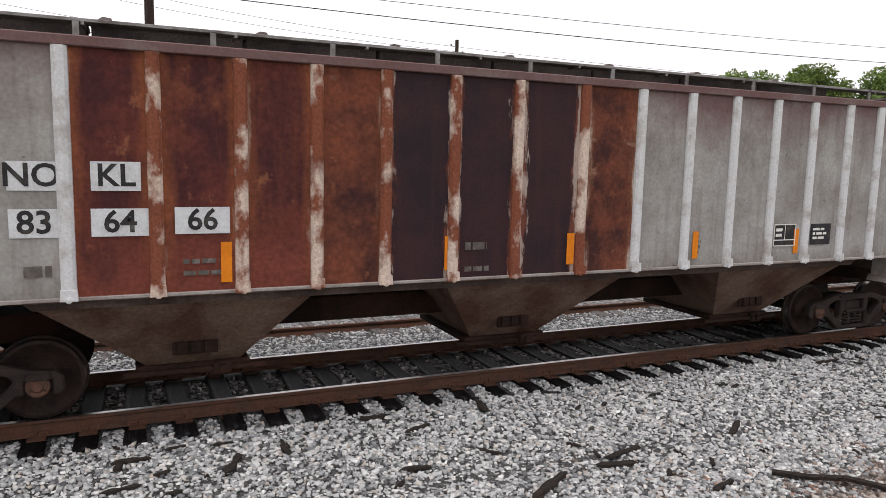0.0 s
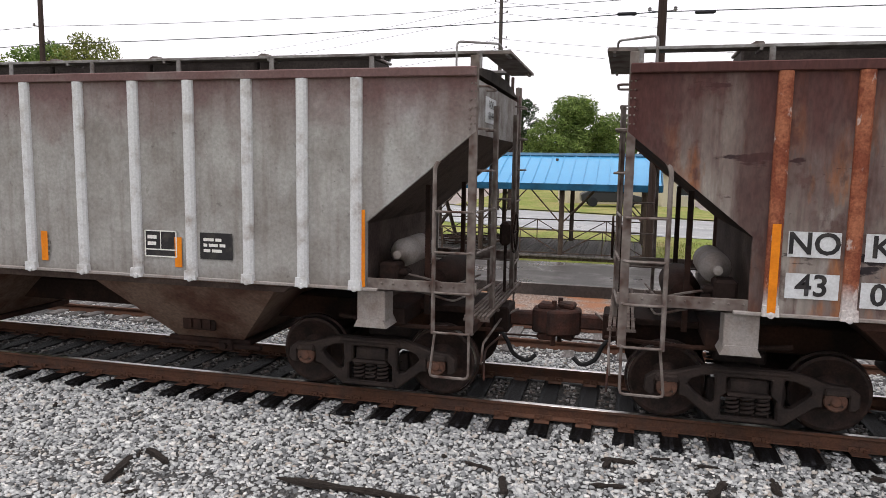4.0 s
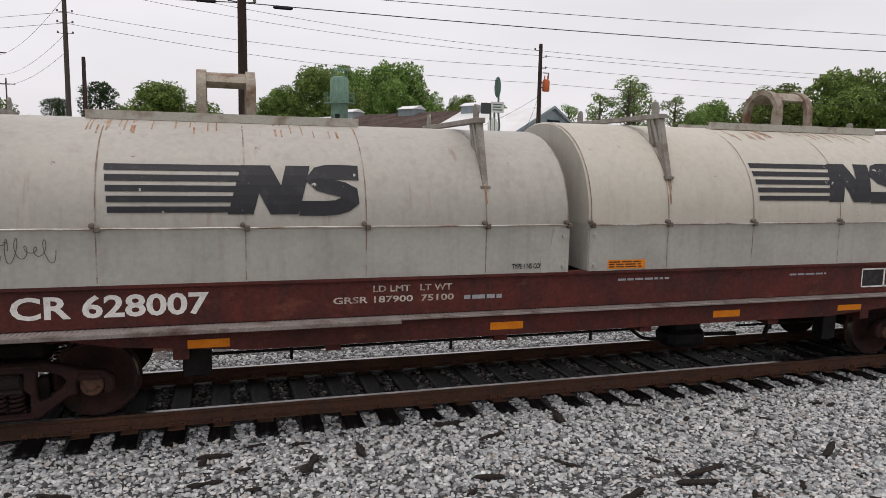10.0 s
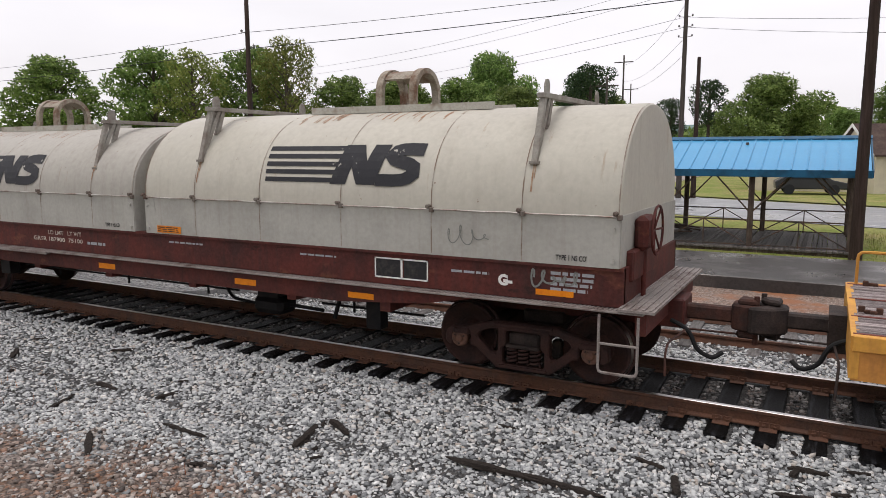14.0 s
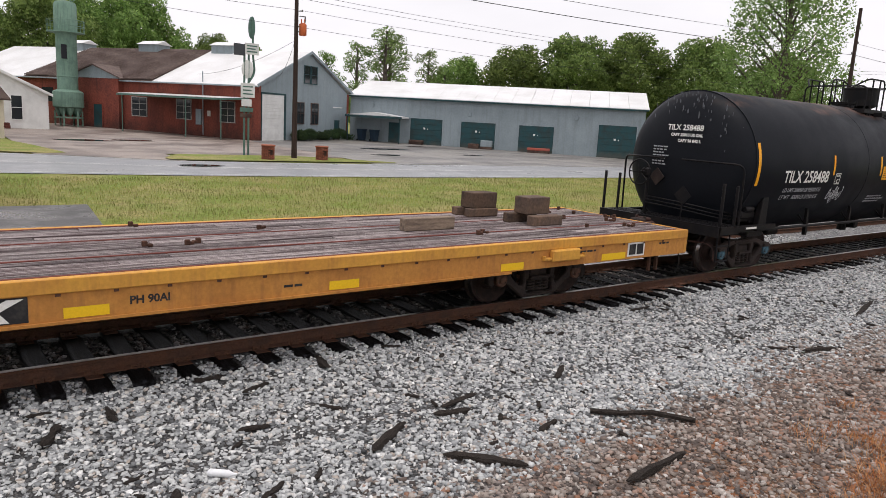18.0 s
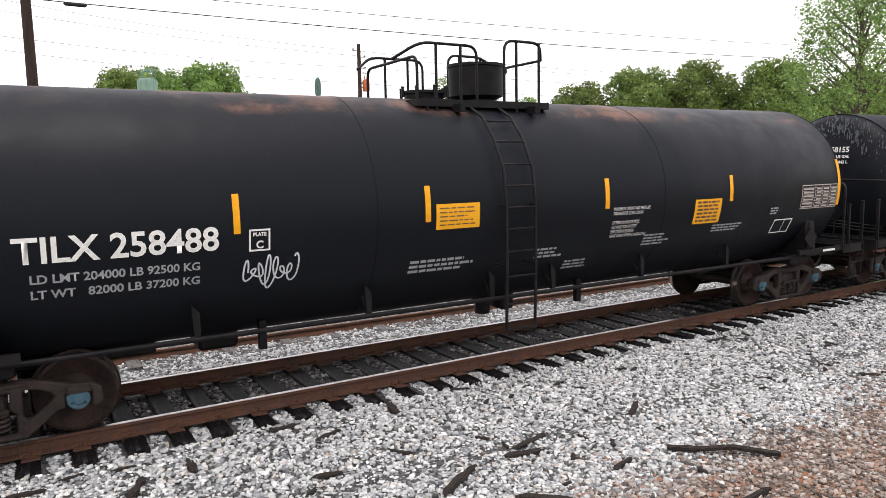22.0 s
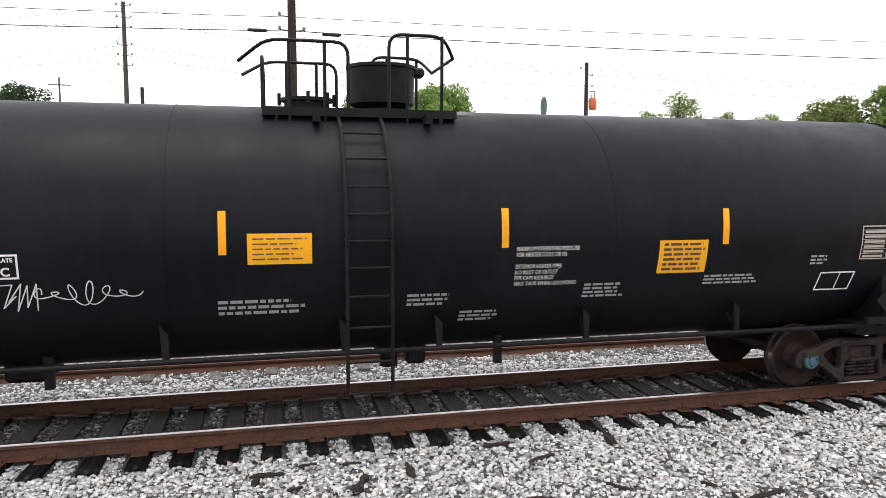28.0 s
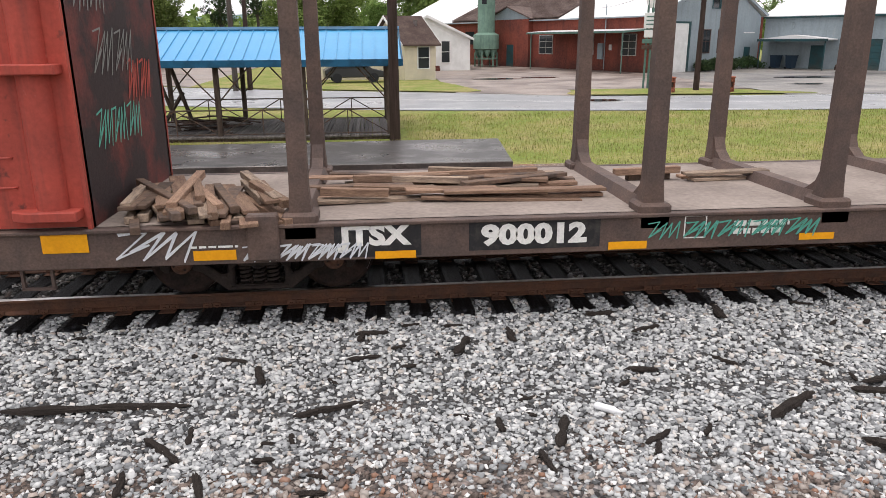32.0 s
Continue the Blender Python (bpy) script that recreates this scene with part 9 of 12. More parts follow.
for heights, r, sags in (((7.9, 7.75, 7.85, 9.1, 10.4, 10.4), 0.016, (0.6, 0.12, 0.42, 0.5, 0.6)), ((8.7, 8.5, 8.3, 9.9, 11.6, 11.4), 0.011, (0.6, 0.15, 0.35, 0.5, 0.6))):
    for k in range(5):
        wire((*LINE[k], heights[k]), (*LINE[k + 1], heights[k + 1]), sags[k], r)
for x, z in ((-0.35, 7.82), (2.05, 7.80)):
    bm = lathe(bmesh.new(), [(0.02, -0.32), (0.055, -0.27), (0.06, 0.25), (0.02, 0.32)], 10, "x", (x, 24.4 + 0.02 * x, z))
    solid("splice_box", bm, WIREBLACK, "black cable splice box hanging on the wire", "splice box", "splice boxes")

xp = pole(19.4, 42.0, 10.4, 0.17, POLE, "dark pole carrying an orange transformer", marks=((9.6, 1), (10.0, -1), (8.9, 1)))
bm = lathe(bmesh.new(), [(0.2, 7.5), (0.23, 7.55), (0.23, 8.15), (0.19, 8.22), (0.1, 8.25)], 14, "z", (0.42, -0.05, 0))
for k in (-0.1, 0.1):
    lathe(bm, [(0.03, 8.2), (0.05, 8.28), (0.03, 8.36), (0.045, 8.42), (0.015, 8.5)], 8, "z", (0.42 + k, -0.05, 0))
can = part("transformer", bm, TRANSFORMER, xp, "orange-red transformer can", True)
part("bracket", boxes((0.1, 0.3, -0.05, 0.05, 7.7, 7.76), (0.1, 0.3, -0.05, 0.05, 8.0, 8.06)), GREYPOLE, can)
part("cutout", boxes((0.2, 0.62, -0.03, 0.03, 8.62, 8.68), (0.56, 0.62, -0.04, 0.04, 8.3, 8.66)), PORCELAIN, xp)
for k, (z0, z1) in enumerate(((10.0, 13.3), (9.7, 12.6), (9.0, 11.0), (8.0, 10.4))):
    wire((19.4, 42.0, z0), (-8.4, 46.3, z1), 0.5, 0.011)
    wire((-8.4, 46.3, z1), (-60, 66, z1 - 1), 0.9, 0.011)
    wire((19.4, 42.0, z0), (90, 36, z0 + 1.0), 1.0, 0.011)
for z in (9.8, 11.8, 8.8):
    wire((-8.4, 46.3, z), (-24, 92, z + 2), 0.8, 0.011)
wire((19.4, 42.0, 7.4), (27.0, 62.0, 6.0), 0.5, 0.012)
wire((19.4, 42.0, 7.2), (20.3, 64.0, 5.6), 0.5, 0.012)

# ---- brick works with a metal gable ----
BRICKRED = pbr("old_red_brick_wall", (0.215, 0.060, 0.041), 0.75, other=(0.15, 0.046, 0.034), scale=0.4, low=0.45, high=0.62, grain=0.3, gscale=7, bump=0.25, streak=((0.05, 0.028, 0.024), 0.6, (0.9, 0.9, 0.15)), fade=(((0.04, 0.025, 0.022), 0.1, 1.3, 0.9, 0.7),))
GREYSHEET = pbr("grey_blue_wall_sheet", (0.27, 0.32, 0.345), 0.45, other=(0.23, 0.275, 0.295), scale=0.5, grain=0.08, gscale=6, bump=0.06, streak=((0.185, 0.215, 0.225), 0.6, (1.5, 1.5, 0.12)), spots=(((0.34, 0.36, 0.355), 0.7, 0.62, 0.7, 0.5, (1.4, 1, 0.25)),))
WHITEROOF = pbr("white_roof_sheet", spec=0.5, base=(0.72, 0.72, 0.72), rough=0.4, other=(0.60, 0.595, 0.585), scale=0.35, grain=0.05, bump=0.04, streak=((0.47, 0.45, 0.43), 0.35))
SHINGLE = pbr("brown_shingle", (0.105, 0.075, 0.066), 0.85, other=(0.16, 0.12, 0.105), scale=0.6, grain=0.3, gscale=5, bump=0.3, island=0.25)
TEALDOOR = pbr("dark_teal_paint", (0.022, 0.066, 0.074), 0.5, other=(0.03, 0.05, 0.052), scale=1.2, low=0.45, high=0.65, grain=0.15, bump=0.08, fade=(((0.10, 0.085, 0.065), 0.1, 0.7, 1.5, 0.5),))
WHITEPAINT = pbr("white_wall_paint", (0.70, 0.70, 0.68), 0.6, other=(0.60, 0.60, 0.58), scale=1.2, grain=0.06, bump=0.08)
CREAM = pbr("cream_siding_paint", (0.62, 0.56, 0.42), 0.6, other=(0.53, 0.48, 0.37), scale=1.0, grain=0.06, bump=0.08)
DARKGLASS = pbr("dark_window_glass", spec=0.5, base=(0.022, 0.026, 0.03), rough=0.08, grain=0, bump=0)
POSTWHITE = pbr("dull_white_frame", (0.42, 0.42, 0.40), 0.6, other=(0.25, 0.24, 0.22), scale=4, grain=0.1, bump=0.05)
GREENTRIM = pbr("dull_green_paint", (0.10, 0.18, 0.145), 0.55, other=(0.075, 0.13, 0.11), scale=3, grain=0.12, bump=0.08, streak=((0.05, 0.075, 0.06), 0.5))


def window(parent, x, z0, w, h, y=0.0, frame=WHITEPAINT, rows=2, cols=1, m=None):
    """A glazed window on a wall that looks towards -y."""
    win = part("window", boxes((x - w / 2, x + w / 2, y - 0.035, y - 0.015, z0, z0 + h)), DARKGLASS, parent)
    if m is not None:
        win.matrix_basis = m
    t = 0.07
    part("frame", boxes((x - w / 2 - t, x - w / 2, y - 0.07, y + 0.0, z0 - t, z0 + h + t), (x + w / 2, x + w / 2 + t, y - 0.07, y + 0.0, z0 - t, z0 + h + t), (x - w / 2, x + w / 2, y - 0.07, y + 0.0, z0 + h, z0 + h + t), (x - w / 2, x + w / 2, y - 0.07, y + 0.0, z0 - t, z0)), frame, win)
    for k in range(1, rows):
        part("glazing_bar", boxes((x - w / 2, x + w / 2, y - 0.055, y - 0.012, z0 + h * k / rows - 0.025, z0 + h * k / rows + 0.025)), frame, win)
    for k in range(1, cols):
        part("glazing_bar", boxes((x - w / 2 + w * k / cols - 0.022, x - w / 2 + w * k / cols + 0.022, y - 0.052, y - 0.012, z0, z0 + h)), frame, win)
    return win


def factory():
    fa = thing("brick_works", "old red brick works with metal gable front and patched roof", "factory", stand((24.5, 60.6), (37.8, 68.5)))
    L, D, EV, PK = 15.5, 41.0, 4.95, 8.45
    mid = 7.95
    # gable front of grey sheet over a brick pier at each end
    bm = prism(bmesh.new(), [(0.35, -0.3), (L - 0.35, -0.3), (L - 0.35, EV + 0.1), (mid, PK), (0.35, EV + 0.1)], 0, 0.25, "y")
    part("gable_wall", bm, GREYSHEET, fa, "grey-blue sheet metal gable")
    part("brick_pier", boxes((0.0, 0.35, -0.06, 0.3, -0.3, EV), bevel=0.01), BRICKRED, fa)
    part("brick_pier", boxes((L - 0.35, L, -0.06, 0.3, -0.3, EV), bevel=0.01), BRICKRED, fa)
    part("side_wall", boxes((0.0, 0.3, 0.3, 29.0, -0.3, EV)), BRICKRED, fa, "weathered red brick wall")
    part("side_wall", boxes((L - 0.3, L, 0.3, D, -0.3, EV)), GREYSHEET, fa)
    part("side_wall", boxes((0.0, 0.3, 29.0, D, -0.3, EV - 0.05)), BRICKRED, fa, "weathered red brick wall")
    part("back_wall", prism(bmesh.new(), [(0, -0.3), (L, -0.3), (L, EV), (mid, PK), (0, EV)], D - 0.3, D, "y"), BRICKRED, fa)
    for y0, y1, mat, lab in ((-0.25, 11.7, WHITEROOF, "white painted metal roof"), (11.7, 28.8, SHINGLE, "brown shingle roof"), (28.8, D + 0.2, WHITEROOF, "white painted metal roof")):
        for sgn in (-1, 1):
            e = mid + sgn * (mid + 0.45)
            ez = EV - 0.45 * (PK - EV) / mid
            bm = prism(bmesh.new(), [(e, ez + 0.02), (mid, PK + 0.06), (mid, PK + 0.16), (e, ez + 0.14)], y0, y1, "y")
            part("roof", bm, mat, fa, lab)
    # rows of shingle steps on the side that shows
    n = 30
    for k in range(n):
        a, b = k / n, (k + 1) / n
        x0, x1 = -0.4 + a * (mid + 0.4), -0.4 + b * (mid + 0.4)
        z0, z1 = EV + 0.02 + a * (PK - EV) + 0.0, EV + 0.02 + b * (PK - EV)
        bm = prism(bmesh.new(), [(x0, z0 + 0.06), (x1, z1 + 0.06), (x1, z1 + 0.13), (x0, z0 + 0.19)], 11.75, 28.75, "y")
        part("shingle_course", bm, SHINGLE, fa)
    part("eave_gutter", boxes((-0.55, -0.42, -0.2, D, EV - 0.2, EV - 0.08), bevel=0.02), GREYSHEET, fa)
    for s in (-1, 1):
        bm = prism(bmesh.new(), [(mid, PK - 0.05), (mid + s * (mid + 0.4), EV - 0.2), (mid + s * (mid + 0.4), EV + 0.08), (mid, PK + 0.22)], -0.3, -0.22, "y")
        part("rake_board", bm, GREYSHEET, fa)
    # skylight boxes on the ridge
    for y in (9.8, 19.5, 30.2):
        lan = part("skylight_box", boxes((mid - 1.0, mid + 0.8, y - 1.3, y + 1.3, PK - 0.4, PK + 0.55)), GREYSHEET, fa)
        part("cap", prism(bmesh.new(), [(mid - 1.2, PK + 0.52), (mid + 1.0, PK + 0.52), (mid - 0.1, PK + 0.95)], y - 1.45, y + 1.45, "y"), WHITEROOF, lan)
    # front openings
    door = part("roll_door", boxes((0.42, 3.75, -0.07, -0.01, -0.05, 4.25)), WHITEPAINT, fa, "white roll-up door")
    for k in range(14):
        part("slat", boxes((0.45, 3.72, -0.095, -0.07, 0.303 * k, 0.28 + 0.303 * k), bevel=0.008), WHITEPAINT, door)
    part("door_frame", boxes((0.34, 0.42, -0.13, 0.0, -0.1, 4.4), (3.75, 4.0, -0.13, 0.0, -0.1, 4.4), (0.42, 3.75, -0.13, 0.0, 4.25, 4.4)), TEALDOOR, door)
    for x in (6.45, 8.95):
        window(fa, x, 1.75, 1.2, 1.95, frame=SCRAPWOOD, rows=2, cols=2)
    for x in (7.55, 8.75):
        window(fa, x, 5.62, 0.95, 1.6, frame=TEALDOOR, rows=2, cols=1)
    sd = part("side_door", boxes((12.75, 13.65, -0.08, -0.01, -0.05, 2.2)), TEALDOOR, fa, "dark teal side door")
    part("handle", boxes((12.85, 12.91, -0.14, -0.08, 0.95, 1.1)), WHITEPAINT, sd)
    part("letter_sign", boxes((12.4, 14.2, -0.05, -0.012, 3.45, 3.55)), WHITEROOF, fa)
    # openings in the brick side wall
    side = pose(0, 29.0, 0, 0, 0, -90)
    for x, w, h, z0 in ((25.7, 1.55, 1.75, 1.6), (20.7, 1.65, 1.7, 1.65), (15.3, 1.8, 1.7, 1.65)):
        window(fa, x, z0, w, h, frame=POSTWHITE, rows=3, cols=2, m=side)
    # annex with its own small gable
    part("annex_wall", boxes((-0.6, -0.004, 15.7, 22.6, -0.3, 4.98)), BRICKRED, fa, "weathered red brick annex")
    bm = prism(bmesh.new(), [(15.6, 4.99), (22.4, 4.99), (18.8, 6.2)], -0.65, 3.5, "x")
    part("annex_gable", bm, GREYSHEET, fa)
    for s in (-1, 1):
        bm = prism(bmesh.new(), [(18.8, 6.2), (18.8 + s * 3.7, 4.95), (18.8 + s * 3.7, 5.06), (18.8, 6.33)], -0.9, 3.8, "x")
        part("annex_roof", bm, SHINGLE, fa)
    td = part("teal_door", boxes((-0.68, -0.61, 17.8, 18.9, -0.05, 2.5)), TEALDOOR, fa, "teal wooden door")
    part("door_frame", boxes((-0.71, -0.6, 17.68, 17.8, -0.1, 2.62), (-0.71, -0.6, 18.9, 19.02, -0.1, 2.62), (-0.71, -0.6, 17.8, 18.9, 2.5, 2.62)), BRICKRED, td)
    window(fa, 3.1, 2.5, 1.7, 1.4, frame=BRICKRED, rows=2, m=side)
    # awning on thin posts
    aw = part("awning", prism(bmesh.new(), [(-3.4, 3.46), (0.0, 3.66), (0.0, 3.80), (-3.4, 3.62)], 1.1, 13.0, "y"), GREENTRIM, fa, "green-edged flat metal awning")
    part("awning_top", prism(bmesh.new(), [(-3.3, 3.63), (0.0, 3.804), (0.0, 3.84), (-3.3, 3.66)], 1.2, 12.9, "y"), WHITEROOF, aw)
    for y in (1.3, 5.1, 12.4):
        part("awning_post", rod(bmesh.new(), (-3.3, y, -0.3), (-3.3, y, 3.45), 0.05, 6), GREENTRIM, aw)
    # meter boxes and pipes
    part("meter_box", boxes((-0.2, -0.005, 6.2, 6.8, 1.2, 2.6), bevel=0.02), GREYSHEET, fa)
    part("conduit", rod(bmesh.new(), (-0.12, 6.0, 0.3), (-0.12, 6.0, 6.0), 0.05, 6), GREYSHEET, fa)
    part("meter_box", boxes((-0.15, -0.005, 5.2, 5.5, 2.0, 2.5), bevel=0.02), WHITEPAINT, fa)
    return fa


factory()


def workshop():
    """Long low metal building with garage doors."""
    ws = thing("metal_workshop", "long grey metal workshop with white roof and teal doors", "workshop", stand((38.2, 68.7), (58.8, 45.7)))
    L, D, EV, PK = 30.9, 14.0, 4.98, 6.8
    part("front_wall", boxes((0, L, 0, 0.2, -0.3, EV)), GREYSHEET, ws, "grey-blue sheet metal wall")
    part("back_wall", boxes((0, L, D - 0.2, D, -0.3, EV)), GREYSHEET, ws)
    for x in (0.0, L - 0.2):
        part("end_wall", prism(bmesh.new(), [(0.2, -0.3), (D - 0.2, -0.3), (D - 0.2, EV), (D / 2, PK), (0.2, EV)], x, x + 0.2, "x"), GREYSHEET, ws)
    for s in (-1, 1):
        e = D / 2 + s * (D / 2 + 0.35)
        for k in range(16):
            x0 = -0.3 + k * (L + 0.6) / 16
            bm = prism(bmesh.new(), [(e, EV - 0.08), (D / 2, PK + 0.02), (D / 2, PK + 0.12), (e, EV + 0.02)], x0, x0 + (L + 0.6) / 16 - 0.02, "x")
            box(bm, x0 - 0.03, x0 + 0.03, min(e, D / 2), min(e, D / 2) + 0.01, EV, EV + 0.01)
            part("roof_sheet", bm, WHITEROOF, ws)
    part("gutter", boxes((-0.2, L + 0.2, -0.45, -0.3, EV - 0.2, EV - 0.04), bevel=0.02), TEALDOOR, ws)
    # doors: (place along the wall, width)
    for x, w, top in ((8.53, 3.48, 2.85), (14.1, 3.63, 2.78), (20.17, 3.57, 2.75), (28.3, 3.74, 3.25)):
        d = part("garage_door", boxes((x - w / 2, x + w / 2, -0.05, -0.004, -0.1, top)), TEALDOOR, ws, "dark teal sectional garage door")
        for k in range(5):
            part("door_section", boxes((x - w / 2 + 0.05, x + w / 2 - 0.05, -0.085, -0.05, 0.02 + 0.2 * (top - 0.03) * k, -0.01 + 0.2 * (top - 0.03) * (k + 1)), bevel=0.012), TEALDOOR, d)
        part("door_frame", boxes((x - w / 2 - 0.12, x - w / 2, -0.1, -0.002, -0.1, top + 0.12), (x + w / 2, x + w / 2 + 0.12, -0.1, -0.002, -0.1, top + 0.12), (x - w / 2, x + w / 2, -0.1, -0.002, top, top + 0.12)), GREYSHEET, d)
        part("vent_glass", boxes((x - 0.3, x - 0.1, -0.09, -0.086, 1.75, 1.95), (x + 0.1, x + 0.2, -0.09, -0.086, 1.75, 1.85)), WHITEPAINT, d)
    for k in range(30):
        part("wall_rib", boxes((0.6 + k * 1.0, 0.63 + k * 1.0, -0.012, -0.001, 3.40, EV - 0.1)), GREYSHEET, ws)
    # porch canopy on posts
    cp = part("porch_canopy", prism(bmesh.new(), [(0.6, 2.75), (6.6, 2.75), (6.6, 2.9), (3.6, 3.25), (0.6, 2.9)], -3.2, -0.05, "y"), WHITEROOF, ws, "small white porch canopy")
    part("canopy_edge", boxes((0.55, 6.65, -3.26, -3.2, 2.68, 2.9)), TEALDOOR, cp)
    for x in (0.8, 6.4):
        part("canopy_post", boxes((x - 0.05, x + 0.05, -3.1, -3.0, -0.3, 2.75)), TEALDOOR, cp)
    part("canopy_wall", boxes((4.4, 5.6, -0.06, -0.003, -0.1, 2.3)), TEALDOOR, ws, "dark porch door")
    for x, z in ((2.4, 3.9), (24.0, 3.6), (13.0, 3.4)):
        part("wall_box", boxes((x, x + 0.3, -0.15, -0.003, z, z + 0.4), bevel=0.02), GREYSHEET, ws)


workshop()


WALLDIR = Vector((20.6, -23.0)).normalized()


def before_shop(along, out):
    """A place before the workshop's front."""
    return 38.2 + WALLDIR.x * along + WALLDIR.y * out, 68.7 + WALLDIR.y * along - WALLDIR.x * out


def bin_at(x, y, mat, label):
    b = thing("wheeled_bin", label, "bin", pose(x, y, height(x, y), 0, 0, 20), "bins")
    bm = loft(bmesh.new(), [[(-0.28, -0.3, 0.1), (0.28, -0.3, 0.1), (0.28, 0.3, 0.1), (-0.28, 0.3, 0.1)], [(-0.36, -0.4, 1.2), (0.36, -0.4, 1.2), (0.36, 0.4, 1.2), (-0.36, 0.4, 1.2)]])
    part("body", bm, mat, b)
    part("lid", boxes((-0.39, 0.39, -0.45, 0.43, 1.2, 1.28), bevel=0.02), mat, b)
    for s in (-1, 1):
        part("wheel", rod(bmesh.new(), (s * 0.3, 0.3, 0.12), (s * 0.38, 0.3, 0.12), 0.12, 10), WIREBLACK, b)


BINBLUE = pbr("dark_blue_plastic", (0.03, 0.05, 0.075), 0.45, grain=0.08, bump=0.02)
bin_at(*before_shop(1.7, 1.0), BINBLUE, "dark blue wheeled bin under the porch canopy")
bin_at(*before_shop(3.1, 1.0), BINBLUE, "dark blue wheeled bin under the porch canopy")


def clutter(x, y, sx, sy, sz, mat, name, label, category, yaw=-48):
    ob = thing(name, label, category, pose(x, y, height(x, y) + 0.05, 0, 0, yaw))
    part("body", boxes((-sx / 2, sx / 2, -sy / 2, sy / 2, 0.25, sz), bevel=0.04), mat, ob)
    part("skid", boxes((-sx / 2, sx / 2, -sy / 2, -sy / 2 + 0.12, 0, 0.25)), SCRAPWOOD, ob)
    part("skid", boxes((-sx / 2, sx / 2, sy / 2 - 0.12, sy / 2, 0, 0.25)), SCRAPWOOD, ob)


REDPAINT = pbr("faded_red_paint", (0.40, 0.09, 0.06), 0.55, other=(0.28, 0.10, 0.08), scale=2, grain=0.1)
clutter(*before_shop(15.2, 0.9), 1.2, 0.5, 0.9, GREYSHEET, "pallet_crate", "pale crate on a pallet before a garage door", "crate")
clutter(*before_shop(13.9, 1.0), 1.1, 0.7, 0.5, SCRAPWOOD, "pallet_stack", "low stack of dark wooden pallets", "pallets")
clutter(*before_shop(20.6, 0.9), 2.3, 0.6, 0.5, REDPAINT, "red_trough", "faded red metal trough before a garage door", "trough")
clutter(*before_shop(7.7, 0.9), 1.5, 0.6, 0.45, SCRAPWOOD, "pallet_stack", "low stack of dark wooden pallets", "pallets")


def sign():
    sg = thing("roadside_sign", "tall green roadside sign with round top and panels", "sign", pose(17.1, 44.2, height(17, 44), 0, 0, 0))
    for x in (-0.14, 0.14):
        part("post", rod(bmesh.new(), (x, 0, -0.3), (x, 0, 6.4), 0.07, 8), GREENTRIM, sg)
    arm = pipe(bmesh.new(), arc([(0.14, 0, 4.6), (0.55, 0, 5.2), (0.40, 0, 6.3), (0.40, 0, 8.2)], 0.5, 5), 0.07, 8)
    part("curved_arm", arm, GREENTRIM, sg, "", True)
    bm = lathe(bmesh.new(), [(0.9, -0.10), (0.98, -0.09), (0.98, 0.09), (0.9, 0.10)], 28, "y", (0, 0, 0))
    for v in bm.verts:
        v.co.x = v.co.x * 0.2 + 0.32
        v.co.z = v.co.z * 0.68 + 7.95
    part("top_disc", bm, GREENTRIM, sg, "green rounded sign top", True)
    bm = lathe(bmesh.new(), [(0.5, -0.06), (0.55, -0.05), (0.55, 0.05), (0.5, 0.06)], 24, "y", (0, 0, 0))
    for v in bm.verts:
        v.co.x = v.co.x * 0.65 + 0.05
        v.co.z = v.co.z * 1.05 + 5.4
    part("clock_disc", bm, WHITEPAINT, sg, "white round sign face", True)
    for x0, x1, z0, z1, mat in ((-0.15, 0.75, 6.3, 7.0, WHITEPAINT), (-0.85, -0.15, 6.2, 6.9, DARKGLASS), (-0.4, 0.5, 3.65, 4.55, WHITEPAINT), (-0.35, 0.3, 3.1, 3.55, WHITEPAINT), (-0.45, 0.3, 2.4, 2.65, SCRAPWOOD), (-0.45, 0.4, 2.75, 3.02, GREENTRIM)):
        pn = part("panel", boxes((x0, x1, -0.14, -0.06, z0, z1), bevel=0.015), mat, sg)
        if mat is WHITEPAINT and z1 - z0 > 0.5:
            for k in range(3):
                z = z0 + (z1 - z0) * (0.25 + 0.25 * k)
                part("writing_bar", boxes((x0 + 0.12, x1 - 0.12 - 0.1 * (k % 2), -0.147, -0.141, z - 0.04, z + 0.04)), GREENTRIM, pn)


sign()


def planter(x, y):
    b = thing("brick_planter", "small red brick planter with an arched opening", "planter", pose(x, y, height(x, y) + 0.06, 0, 0, 12), "brick planters")
    brick = mesh_of("brick", boxes((-0.095, 0.095, -0.05, 0.05, -0.032, 0.032), bevel=0.006), BRICKPIECE)
    for r in range(11):
        n = 9
        for k in range(n):
            a = (k + 0.5 * (r % 2)) * 2 * math.pi / n
            if r < 10 and 3 < r < 8 and abs((math.degrees(a) - 270 + 180) % 360 - 180) < 30:
                continue
            again("brick", brick, b, pose(0.33 * math.cos(a), 0.33 * math.sin(a), 0.05 + 0.072 * r, 0, 0, math.degrees(a) + 90))
    part("core", lathe(bmesh.new(), [(0.27, -0.02), (0.27, 0.6)], 14, "z"), SCRAPWOOD, b)
    bm = bmesh.new()
    lathe(bm, [(0.42, 0.81), (0.44, 0.83), (0.44, 0.87), (0.30, 0.90)], 14, "z")
    part("cap", bm, BRICKPIECE, b)


BRICKPIECE = pbr("red_brick_piece", (0.30, 0.10, 0.06), 0.8, other=(0.20, 0.075, 0.05), scale=8, grain=0.2, bump=0.3, rnd=0.25)
planter(17.2, 40.9)
planter(20.8, 40.9)


